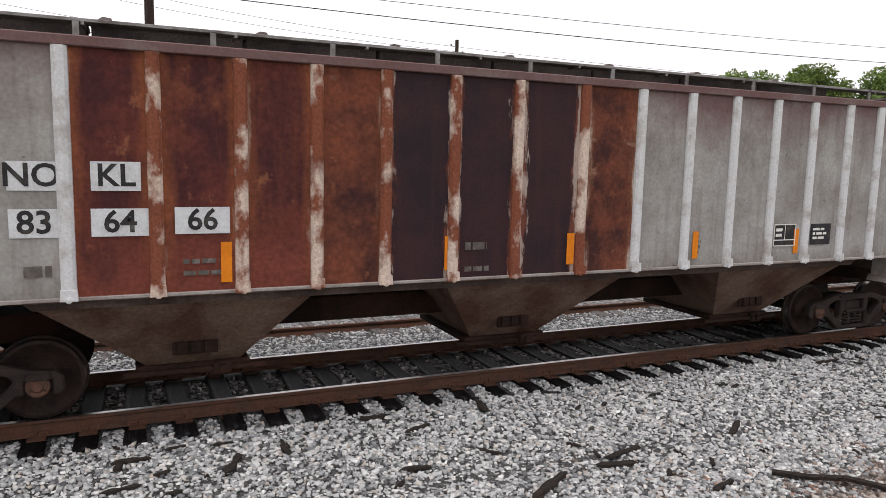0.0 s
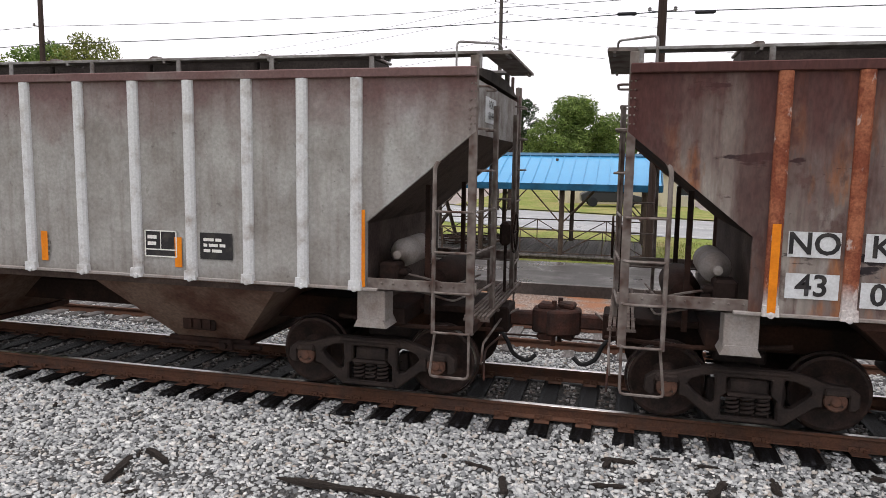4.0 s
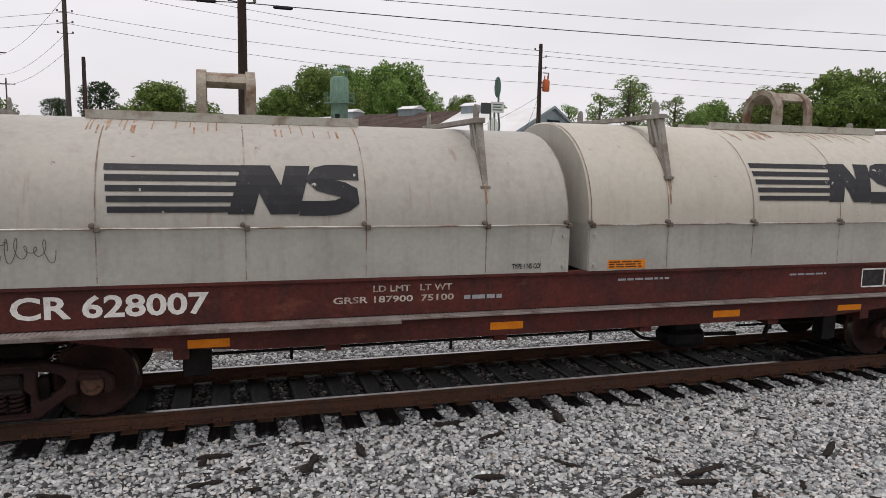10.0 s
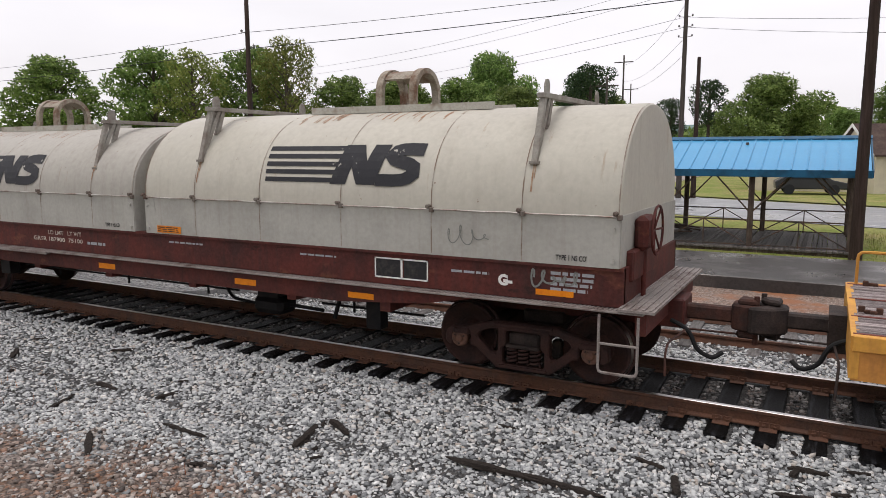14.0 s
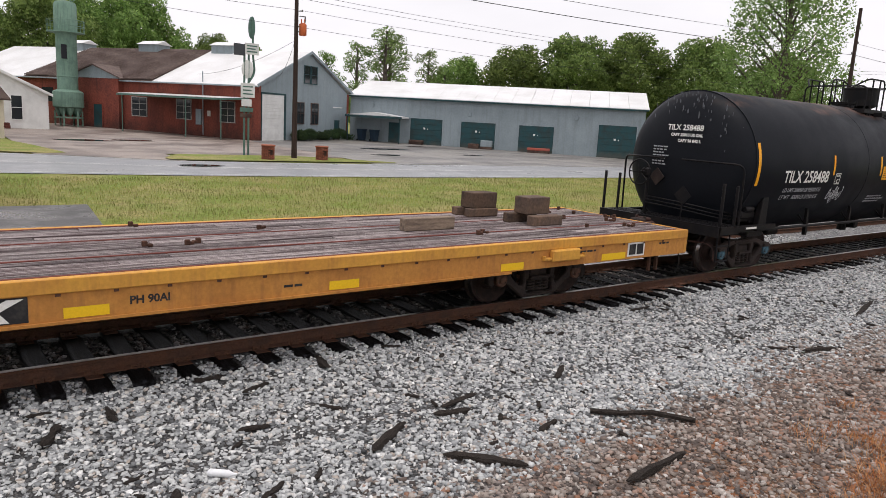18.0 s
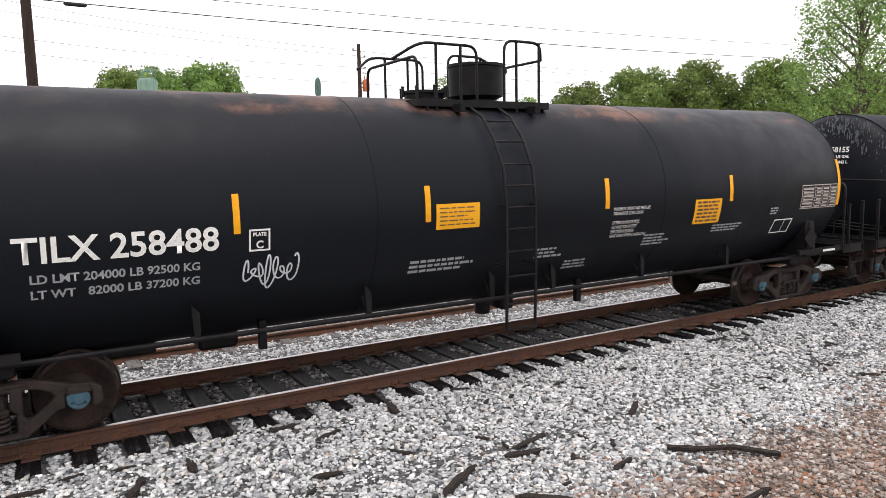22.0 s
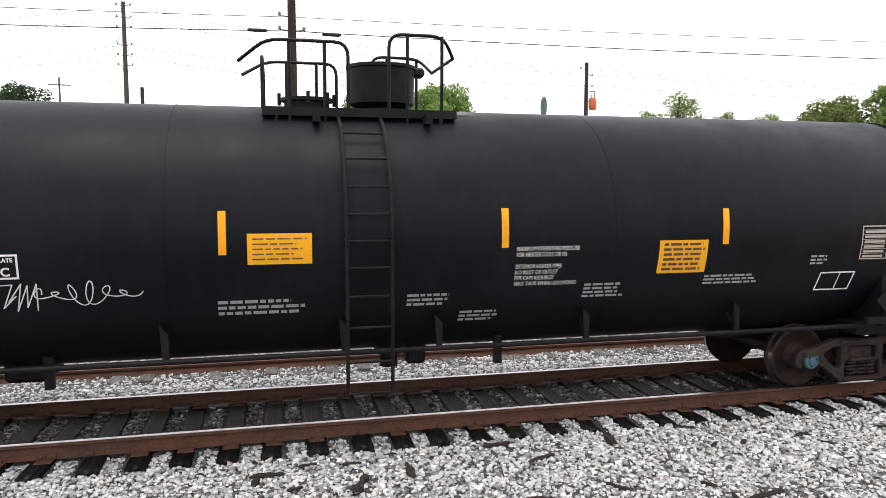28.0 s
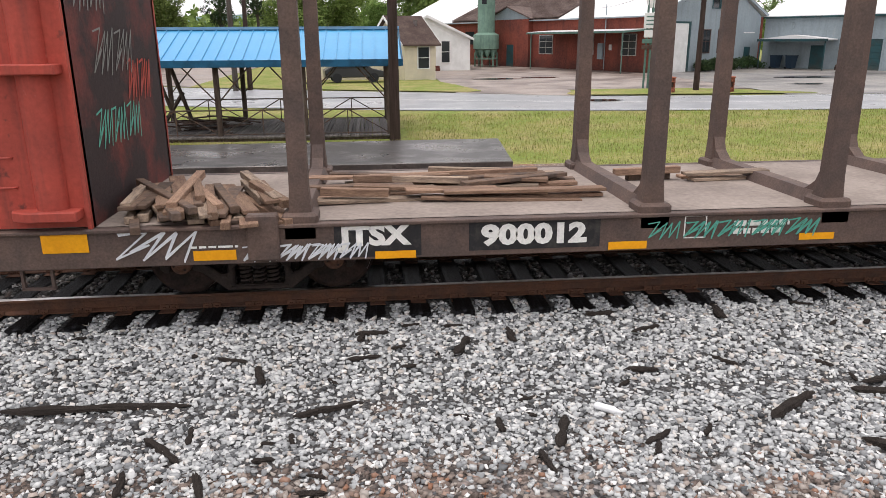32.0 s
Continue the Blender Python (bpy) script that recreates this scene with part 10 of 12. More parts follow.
TOWERGREEN = pbr("faded_green_tower_paint", (0.17, 0.27, 0.21), 0.6, other=(0.13, 0.21, 0.165), scale=1.5, grain=0.12, bump=0.08, streak=((0.07, 0.10, 0.08), 0.5))


def tower():
    tw = thing("cyclone_tower", "green metal dust cyclone tower on legs beside the brick works", "cyclone tower", Matrix.Translation((12.1, 76.6, height(12, 76))) @ Matrix.Diagonal((0.78, 0.78, 0.92, 1)))
    for a in range(0, 360, 60):
        x, y = 1.5 * math.cos(radians(a)), 1.5 * math.sin(radians(a))
        part("leg", boxes((x - 0.09, x + 0.09, y - 0.09, y + 0.09, -0.3, 1.6)), TOWERGREEN, tw)
    part("leg_ring", lathe(bmesh.new(), [(1.35, 0.85), (1.65, 0.85), (1.65, 1.0), (1.35, 1.0)], 24, "z"), TOWERGREEN, tw)
    for a in range(0, 360, 45):
        x, y = 1.1 * math.cos(radians(a)), 1.1 * math.sin(radians(a))
        part("hopper_cone", lathe(bmesh.new(), [(0.12, 1.05), (0.42, 1.75), (0.42, 1.95)], 10, "z", (x, y, 0)), TOWERGREEN, tw)
    part("base_drum", lathe(bmesh.new(), [(1.5, 1.9), (1.72, 2.0), (1.72, 3.5), (1.2, 3.75)], 28, "z"), TOWERGREEN, tw, "", True)
    part("shaft", lathe(bmesh.new(), [(1.15, 3.7), (1.15, 9.2), (1.3, 9.4)], 28, "z"), TOWERGREEN, tw, "", True)
    for z in (5.0, 6.6, 8.0):
        part("band", lathe(bmesh.new(), [(1.16, z), (1.2, z + 0.02), (1.2, z + 0.1), (1.16, z + 0.12)], 28, "z"), TOWERGREEN, tw)
    part("hatch", boxes((-0.75, -0.15, -1.22, -1.0, 6.8, 8.2), bevel=0.02), WIREBLACK, tw, "dark open hatch")
    part("platform", lathe(bmesh.new(), [(1.3, 9.35), (2.1, 9.4), (2.1, 9.5), (1.3, 9.5)], 24, "z"), TOWERGREEN, tw)
    for a in range(0, 360, 30):
        x, y = 2.05 * math.cos(radians(a)), 2.05 * math.sin(radians(a))
        part("rail_post", rod(bmesh.new(), (x, y, 9.5), (x, y, 10.6), 0.03, 5), TOWERGREEN, tw)
    for z in (10.05, 10.6):
        ring = [(2.05 * math.cos(radians(a)), 2.05 * math.sin(radians(a)), z) for a in range(0, 361, 15)]
        part("rail", pipe(bmesh.new(), ring, 0.03, 5), TOWERGREEN, tw)
    part("upper_drum", lathe(bmesh.new(), [(1.25, 9.5), (1.25, 12.1), (1.1, 12.4), (0.3, 12.55)], 28, "z"), TOWERGREEN, tw, "", True)
    # small cut-out of a motorcycle on the top
    mc = new("motorcycle_figure")
    mc.parent = tw
    tagged(mc, "dark metal motorcycle figure on the tower")
    for x in (-0.75, 0.75):
        ring = [(x + 0.38 * math.cos(radians(a)), 0, 12.95 + 0.38 * math.sin(radians(a))) for a in range(0, 361, 24)]
        part("wheel", pipe(bmesh.new(), ring, 0.06, 5), TOWERGREEN, mc)
    part("frame", pipe(bmesh.new(), [(-0.75, 0, 12.95), (-0.2, 0, 13.3), (0.4, 0, 13.35), (0.55, 0, 13.75), (0.75, 0, 12.95)], 0.08, 6), TOWERGREEN, mc)
    part("tank", boxes((-0.25, 0.35, -0.1, 0.1, 13.2, 13.5), bevel=0.05), TOWERGREEN, mc)


tower()


def house(name, label, m, L, D, ev, pk, wall, roof, wins=(), door=None):
    """A small gabled house: front at y 0, ridge along x."""
    h = thing(name, label, "house", m)
    for y0, y1 in ((0, 0.15), (D - 0.15, D)):
        part("wall", boxes((0, L, y0, y1, -0.3, ev)), wall, h)
    for x in (0, L - 0.15):
        part("wall", prism(bmesh.new(), [(0.15, -0.3), (D - 0.15, -0.3), (D - 0.15, ev), (D / 2, pk - 0.05), (0.15, ev)], x, x + 0.15, "x"), wall, h)
    for s in (-1, 1):
        e = D / 2 + s * (D / 2 + 0.35)
        ez = ev - 0.35 * (pk - ev) / (D / 2)
        part("roof", prism(bmesh.new(), [(e, ez), (D / 2, pk), (D / 2, pk + 0.12), (e, ez + 0.12)], -0.35, L + 0.35, "x"), roof, h)
        for x in (-0.38, L + 0.35):
            part("rake_board", prism(bmesh.new(), [(e, ez - 0.08), (D / 2, pk - 0.1), (D / 2, pk + 0.14), (e, ez + 0.14)], x, x + 0.03, "x"), WHITEPAINT, h)
    k = 0
    while k * 0.2 < ev:
        part("siding_board", boxes((-0.02, L + 0.02, -0.018, -0.002, k * 0.2, k * 0.2 + 0.185)), wall, h)
        k += 1
    for x, z, w, hh, mm in wins:
        window(h, x, z, w, hh, m=mm)
    return h


HOUSEROOF = pbr("dark_brown_house_roof", (0.055, 0.036, 0.031), 0.85, other=(0.085, 0.06, 0.05), scale=1, grain=0.25, gscale=9, bump=0.3)
GREYROOF = pbr("grey_house_roof", (0.14, 0.12, 0.115), 0.8, other=(0.19, 0.165, 0.15), scale=0.8, grain=0.2, gscale=8, bump=0.3)
hz = height(3, 55)
house("low_cream_house", "low cream house with a white metal roof", pose(-5.2, 55.6, hz, 0, 0, 0), 7.6, 8.0, 2.7, 3.8, CREAM, WHITEROOF)
h = house("cream_house", "small cream house with dark brown roof and white window", stand((2.5, 54.2), (4.85, 55.4), hz), 2.64, 5.0, 2.75, 4.6, CREAM, HOUSEROOF, ((1.6, 0.9, 0.95, 1.5, pose(0, -0.02, 0)),))
part("roof_vent", rod(bmesh.new(), (1.9, 1.6, 3.6), (1.9, 1.6, 4.4), 0.10, 8, 0.17), GREYROOF, h, "pale roof vent")
h = house("white_house", "small white house with gable front and porch step", pose(9.3, 68.6, height(8, 68), 0, 0, 90), 9.0, 8.0, 3.0, 4.9, WHITEPAINT, WHITEROOF, ((5.7, 0.8, 0.75, 1.9, pose(-0.02, 8.0, 0, 0, 0, -90)),))
part("porch_step", boxes((-1.0, -0.02, 2.9, 4.6, -0.3, 0.3), (-0.55, -0.02, 2.9, 4.6, 0.3, 0.5)), BRICKRED, h, "red brick porch steps")
part("porch_door", boxes((-0.06, -0.01, 3.2, 4.2, 0.45, 2.4)), CREAM, h, "pale front door")
h = house("roadside_house", "white house with grey roof at the side road", stand((-31.8, 71.2), (-40.3, 76.5), 0.15), 11.0, 5.0, 2.9, 4.5, WHITEPAINT, GREYROOF, ((1.6, 1.0, 0.8, 1.5, pose(-0.02, 5.0, 0, 0, 0, -90)), (3.4, 0.9, 0.8, 1.6, pose(-0.02, 5.0, 0, 0, 0, -90))))
part("dish", lathe(bmesh.new(), [(0.35, 0.0), (0.3, 0.06), (0.05, 0.12)], 14, "y", (-0.3, 0.6, 3.4)), WHITEROOF, h)


# ---- block building with a blue roof ----
BLOCK = pbr("grey_concrete_block", (0.25, 0.245, 0.235), 0.85, other=(0.19, 0.185, 0.18), scale=3, grain=0.15, gscale=40, bump=0.25, rnd=0.14)
BLOCKJOINT = pbr("block_mortar", (0.20, 0.195, 0.19), 0.9, grain=0.15, bump=0.2)
BLUEBOARD = pbr("peeling_blue_board", (0.022, 0.12, 0.33), 0.6, other=(0.30, 0.36, 0.42), scale=3.0, low=0.6, high=0.68, grain=0.1, bump=0.15, rnd=0.15, stretch=(0.5, 1, 4))
SIGNRED = pbr("red_sign_paint", (0.42, 0.035, 0.05), 0.5, other=(0.34, 0.03, 0.045), scale=2, grain=0.06, bump=0.02)
SIGNWHITE = pbr("white_sign_paint", (0.70, 0.66, 0.64), 0.5, grain=0.05, bump=0)


def blockhouse():
    bh = thing("block_building", "concrete block building with blue metal roof and red signs", "shop", stand((-20.1, 26.2), (-16.8, 31.9), height(-18, 28)))
    L, M, D, EV, PK = 6.6, 4.5, 9.0, 2.95, 4.95
    wall = part("gable_wall", prism(bmesh.new(), [(0, -0.3), (M, -0.3), (M, EV), (M / 2, PK - 0.1), (0, EV)], 0.02, 0.2, "y"), BLOCKJOINT, bh, "mortared block wall")
    block = mesh_of("block", boxes((-0.195, 0.195, -0.03, 0.03, -0.095, 0.095), bevel=0.008), BLOCK)
    low = part("lean_to_wall", prism(bmesh.new(), [(M, -0.3), (L, -0.3), (L, 2.35), (M, 2.9)], 0.02, 0.2, "y"), BLOCKJOINT, bh)
    for r in range(15):
        z = -0.2 + 0.205 * r + 0.095
        k = 0
        while True:
            x = 0.2 + k * 0.405 + (0.2 if r % 2 else 0.0)
            k += 1
            if x > M - 0.1:
                break
            again("block", block, wall, pose(x, 0.012, z))
        if z < 2.2:
            for k in range(5):
                again("block", block, low, pose(M + 0.25 + k * 0.405 + (0.1 if r % 2 else 0.0), 0.012, z))
    for x0, y0, y1 in ((0.0, 0.2, D),):
        part("side_wall", boxes((x0, x0 + 0.2, y0, y1, -0.3, EV)), BLOCK, bh)
    part("side_wall", boxes((L - 0.2, L, 0.2, D, -0.3, 2.35)), BLOCK, bh)
    part("back_wall", boxes((0.2, L - 0.2, D - 0.2, D, -0.3, 2.9)), BLOCK, bh)
    # boarded gable
    for k in range(12):
        z0 = EV + 0.02 + k * 0.165
        f = (PK - 0.12 - z0) / (PK - 0.12 - EV)
        if f > 0.06:
            w = M / 2 * f
            part("board", boxes((M / 2 - w, M / 2 + w, -0.02, 0.018, z0, z0 + 0.155), bevel=0.006), BLUEBOARD, bh)
    for k in range(4):
        z0 = 2.2 + k * 0.15
        x1 = M + (2.9 - z0) / 0.55 * 2.1
        part("board", boxes((M + 0.02, max(M + 0.3, min(L, x1)), -0.018, 0.018, z0, z0 + 0.14), bevel=0.006), BLUEBOARD, bh)
    vent = part("louvre_vent", boxes((M / 2 - 0.17, M / 2 + 0.17, -0.05, -0.02, 4.1, 4.55)), WHITEPAINT, bh)
    for k in range(5):
        part("louvre", boxes((M / 2 - 0.14, M / 2 + 0.14, -0.07, -0.05, 4.14 + 0.08 * k, 4.18 + 0.08 * k)), GREYROOF, vent)
    # roof sheets with seams
    run, rise = M / 2 + 0.45, (PK - EV) * (M / 2 + 0.45) / (M / 2)
    sl = math.degrees(math.atan2(rise, run))
    ln = math.hypot(run, rise)
    bm = boxes((0, ln, 0, 0.446, 0, 0.03))
    box(bm, 0, ln, -0.014, 0.014, 0, 0.06)
    sh = mesh_of("roof_panel", bm, BLUEROOF)
    for k in range(22):
        y = -0.5 + 0.45 * k
        again("roof_panel", sh, bh, pose(-0.45, y, PK - rise, 0, -sl, 0))
        again("roof_panel", sh, bh, pose(M + 0.45, y + 0.45, PK - rise, 0, -sl, 180))
    for s in (-1, 1):
        e = M / 2 + s * run
        part("rake_board", prism(bmesh.new(), [(e, PK - rise - 0.16), (M / 2, PK - 0.14), (M / 2, PK + 0.06), (e, PK - rise + 0.06)], -0.55, -0.50, "y"), BLUEROOF, bh)
    bm = prism(bmesh.new(), [(M + 0.2, 2.72), (L + 0.8, 2.12), (L + 0.8, 2.25), (M + 0.2, 2.9)], -0.45, D, "y")
    part("lean_to_roof", bm, BLUEROOF, bh)
    part("fascia", boxes((-0.5, -0.46, -0.5, 9.3, PK - rise - 0.18, PK - rise + 0.04)), BLUETRIM, bh)
    # signs with writing that cannot be made out
    for x0, x1, z0, z1 in ((1.15, 2.75, 0.35, 1.55), (3.0, 4.35, 0.55, 1.65), (1.75, 3.75, 1.95, 2.75)):
        sg = part("red_sign", boxes((x0, x1, -0.075, -0.03, z0, z1), bevel=0.01), SIGNRED, bh, "faded red painted sign")
        part("sign_edge", boxes((x0 - 0.03, x1 + 0.03, -0.07, -0.028, z1, z1 + 0.03), (x0 - 0.03, x1 + 0.03, -0.07, -0.028, z0 - 0.03, z0)), SIGNWHITE, sg)
        n = 4 if z1 - z0 > 1 else 3
        for k in range(n):
            z = z1 - (z1 - z0) * (k + 0.75) / (n + 0.5)
            w = (x1 - x0) * (0.42, 0.30, 0.36, 0.26)[k % 4]
            c = (x0 + x1) / 2 + 0.1 * (-1) ** k
            part("writing_bar", boxes((c - w, c + w, -0.081, -0.0755, z - 0.055, z + 0.055)), SIGNWHITE, sg)
    part("meter_box", boxes((0.5, 0.75, -0.15, -0.03, 1.0, 1.5), bevel=0.02), GREYROOF, bh)
    part("meter_box", boxes((0.85, 1.05, -0.12, -0.03, 0.9, 1.25), bevel=0.02), GREYROOF, bh)
    part("conduit", rod(bmesh.new(), (0.62, -0.08, 0.2), (0.62, -0.08, 3.7), 0.03, 6), GREYROOF, bh)
    part("conduit", rod(bmesh.new(), (0.95, -0.06, 0.2), (0.95, -0.06, 2.5), 0.02, 6), GREYROOF, bh)


blockhouse()

RUSTBAR = pbr("rusty_brown_strip", (0.075, 0.042, 0.034), 0.85, other=(0.12, 0.075, 0.06), scale=3, grain=0.3, bump=0.3, rnd=0.3)
strip = mesh_of("steel_strip", boxes((-3.2, 3.2, -0.05, 0.05, 0, 0.06), bevel=0.008), RUSTBAR)
rng = random.Random(12)
rack = thing("strip_stack", "ground stack of long rusty brown steel strips", "steel stack", pose(-12.0, 25.9, height(-12, 26) + 0.02))
for k in range(52):
    again("steel_strip", strip, rack, pose(rng.uniform(-0.15, 0.15) - 0.02 * k, 0.14 * k, 0.0033 * k * 0.7 + 0.05 * (k % 2), 0, 0, rng.uniform(-1.2, 1.2)))
for k in range(34):
    b = mesh_of("broken_board", boxes((-rng.uniform(0.2, 0.9), rng.uniform(0.2, 0.9), -0.05, 0.05, 0, 0.05), bevel=0.006), SCRAPWOOD)
    ob = again("broken_board", b, None, pose(rng.uniform(-15, -9.3), rng.uniform(31.5, 33.2), height(-12, 32) + 0.1 + 0.006 * k, rng.uniform(-5, 5), rng.uniform(-8, 8), rng.uniform(-60, 60)))
    tagged(ob, "dark broken board heaped behind the strips", "board", "heap of broken boards")
FENCEMETAL = pbr("galvanised_fence", (0.30, 0.30, 0.30), 0.5, 0.6, other=(0.22, 0.21, 0.2), scale=6, grain=0.1)
fence = thing("wire_fence", "low galvanised wire fence before the steel strips", "fence")
for x in (-19.5, -17.0, -14.9, -12.8, -10.6, -8.55):
    part("post", rod(bmesh.new(), (x, 24.95, -0.7), (x, 24.95, 0.78), 0.03, 8), FENCEMETAL, fence)
for z, r in ((0.74, 0.018), (-0.38, 0.012), (0.2, 0.004), (0.5, 0.004), (-0.1, 0.004)):
    part("wire", rod(bmesh.new(), (-19.5, 24.95, z), (-8.55, 24.95, z), r, 6), FENCEMETAL, fence)
SIGNBACK = pbr("bare_sign_metal", (0.42, 0.42, 0.42), 0.45, 0.5, grain=0.1)
st = thing("stop_sign", "grey back of an octagonal road sign on a post", "road sign", pose(-20.6, 55.6, height(-20, 55), 0, 0, 20))
part("post", boxes((-0.03, 0.03, -0.03, 0.03, -0.3, 3.2)), SIGNBACK, st)
bm = lathe(bmesh.new(), [(0.40, -0.05), (0.40, -0.03)], 8, "y", (0, 0, 2.2))
part("plate", bm, SIGNBACK, st)
part("name_blade", boxes((-0.45, 0.45, -0.02, 0.02, 3.0, 3.16)), GREENTRIM, st)


def parked_car(x, y, yaw):
    c = thing("parked_car", "small dark parked car beside the low house", "car", pose(x, y, height(x, y) + 0.08, 0, 0, yaw))
    part("body", prism(bmesh.new(), [(-2.1, 0.35), (2.1, 0.35), (2.15, 0.75), (1.2, 0.95), (0.6, 1.42), (-1.1, 1.45), (-1.9, 1.0), (-2.15, 0.85)], -0.85, 0.85, "y", bevel=0.05), pbr("dark_car_paint", (0.02, 0.021, 0.024), 0.3, spec=0.5, grain=0.05, bump=0.0), c)
    for s in (-1, 1):
        part("side_window", prism(bmesh.new(), [(-1.5, 0.98), (0.95, 0.98), (0.52, 1.36), (-1.05, 1.38)], s * 0.852, s * 0.858, "y"), DARKGLASS, c)
        for wx in (-1.3, 1.3):
            part("wheel", rod(bmesh.new(), (wx, s * 0.66, 0.33), (wx, s * 0.88, 0.33), 0.33, 16), WIREBLACK, c)


parked_car(-1.2, 52.6, 8)


# ---- trees ----
def leaf_mat(name, tones, rough=0.6, clump=0.7):
    m = bpy.data.materials.new(name)
    m.use_nodes = True
    n, l = m.node_tree.nodes, m.node_tree.links
    b = n["Principled BSDF"]
    ge = n.new("ShaderNodeNewGeometry")
    ramp = n.new("ShaderNodeValToRGB")
    ramp.color_ramp.elements[0].color, ramp.color_ramp.elements[1].color = (*tones[0], 1), (*tones[-1], 1)
    for i, c in enumerate(tones[1:-1]):
        ramp.color_ramp.elements.new((i + 1) / (len(tones) - 1)).color = (*c, 1)
    l.new(ge.outputs["Random Per Island"], ramp.inputs[0])
    oi = n.new("ShaderNodeObjectInfo")
    hs = n.new("ShaderNodeHueSaturation")
    for out, i, lo, hi in ((oi.outputs["Random"], "Value", 0.75, 1.2), (oi.outputs["Random"], "Hue", 0.485, 0.51)):
        r = n.new("ShaderNodeMapRange")
        r.inputs[3].default_value, r.inputs[4].default_value = lo, hi
        l.new(out, r.inputs[0])
        l.new(r.outputs[0], hs.inputs[i])
    l.new(ramp.outputs[0], hs.inputs["Color"])
    tc = n.new("ShaderNodeTexCoord")
    nz = n.new("ShaderNodeTexNoise")
    nz.inputs["Scale"].default_value, nz.inputs["Detail"].default_value = clump, 3
    l.new(tc.outputs["Object"], nz.inputs["Vector"])
    cr = n.new("ShaderNodeMapRange")
    cr.inputs[1].default_value, cr.inputs[2].default_value, cr.inputs[3].default_value, cr.inputs[4].default_value = 0.35, 0.65, 0.62, 1.2
    l.new(nz.outputs["Fac"], cr.inputs[0])
    mu = n.new("ShaderNodeMixRGB")
    mu.blend_type, mu.inputs[0].default_value = "MULTIPLY", 1.0
    l.new(hs.outputs[0], mu.inputs[1])
    l.new(cr.outputs[0], mu.inputs[2])
    l.new(mu.outputs[0], b.inputs["Base Color"])
    b.inputs["Roughness"].default_value = rough
    b.inputs["Specular IOR Level"].default_value = 0.25
    tr = n.new("ShaderNodeBsdfTranslucent")
    l.new(mu.outputs[0], tr.inputs["Color"])
    mx = n.new("ShaderNodeMixShader")
    mx.inputs[0].default_value = 0.42
    l.new(b.outputs[0], mx.inputs[1])
    l.new(tr.outputs[0], mx.inputs[2])
    l.new(mx.outputs[0], n["Material Output"].inputs["Surface"])
    return m


OAKLEAF = leaf_mat("broad_green_leaves", [(0.085, 0.145, 0.035), (0.165, 0.25, 0.06), (0.26, 0.35, 0.105)])
LIGHTLEAF = leaf_mat("young_light_leaves", [(0.12, 0.20, 0.05), (0.19, 0.29, 0.08), (0.27, 0.37, 0.13)])
YELLOWLEAF = leaf_mat("yellow_green_leaves", [(0.12, 0.16, 0.03), (0.19, 0.22, 0.05), (0.25, 0.27, 0.08)])
PINELEAF = leaf_mat("dark_pine_needles", [(0.022, 0.05, 0.02), (0.045, 0.085, 0.032), (0.075, 0.12, 0.045)])
BARK = pbr("grey_brown_bark", (0.075, 0.06, 0.05), 0.9, other=(0.12, 0.10, 0.085), scale=3, grain=0.3, bump=0.6, stretch=(4, 4, 0.7))


def quads_mesh(name, co, material):
    """A mesh of loose four-cornered leaves."""
    n = len(co)
    me = bpy.data.meshes.new(name)
    me.vertices.add(n * 4)
    me.vertices.foreach_set("co", np.asarray(co, float).reshape(-1))
    me.loops.add(n * 4)
    me.loops.foreach_set("vertex_index", np.arange(n * 4))
    me.polygons.add(n)
    me.polygons.foreach_set("loop_start", np.arange(0, n * 4, 4))
    me.update(calc_edges=True)
    me.materials.append(material)
    return me


def leaves(rng, centres, radii, per, size, flat=0.8):
    """Leaves on and a little inside uneven lobes: ragged outline, gaps between the lobes."""
    out = []
    for c, r in zip(centres, radii):
        k = int(per * r * r)
        d = rng.normal(size=(k, 3))
        d /= np.linalg.norm(d, axis=1, keepdims=True)
        rad = r * (0.55 + 0.5 * rng.random((k, 1)) ** 0.5) * (1 + 0.22 * np.sin(7 * d[:, :1] + c[0]) * np.cos(6 * d[:, 2:] + c[1]))
        p = np.array(c) + d * rad * np.array([1, 1, flat])
        u = rng.normal(size=(k, 3))
        u /= np.linalg.norm(u, axis=1, keepdims=True)
        w = np.cross(u, d + 0.6 * rng.normal(size=(k, 3)))
        w /= np.linalg.norm(w, axis=1, keepdims=True) + 1e-6
        s = size * rng.uniform(0.5, 1.3, (k, 1))
        out.append(np.stack([p - u * s, p + w * s * 0.55, p + u * s, p - w * s * 0.55], 1))
    return np.concatenate(out)


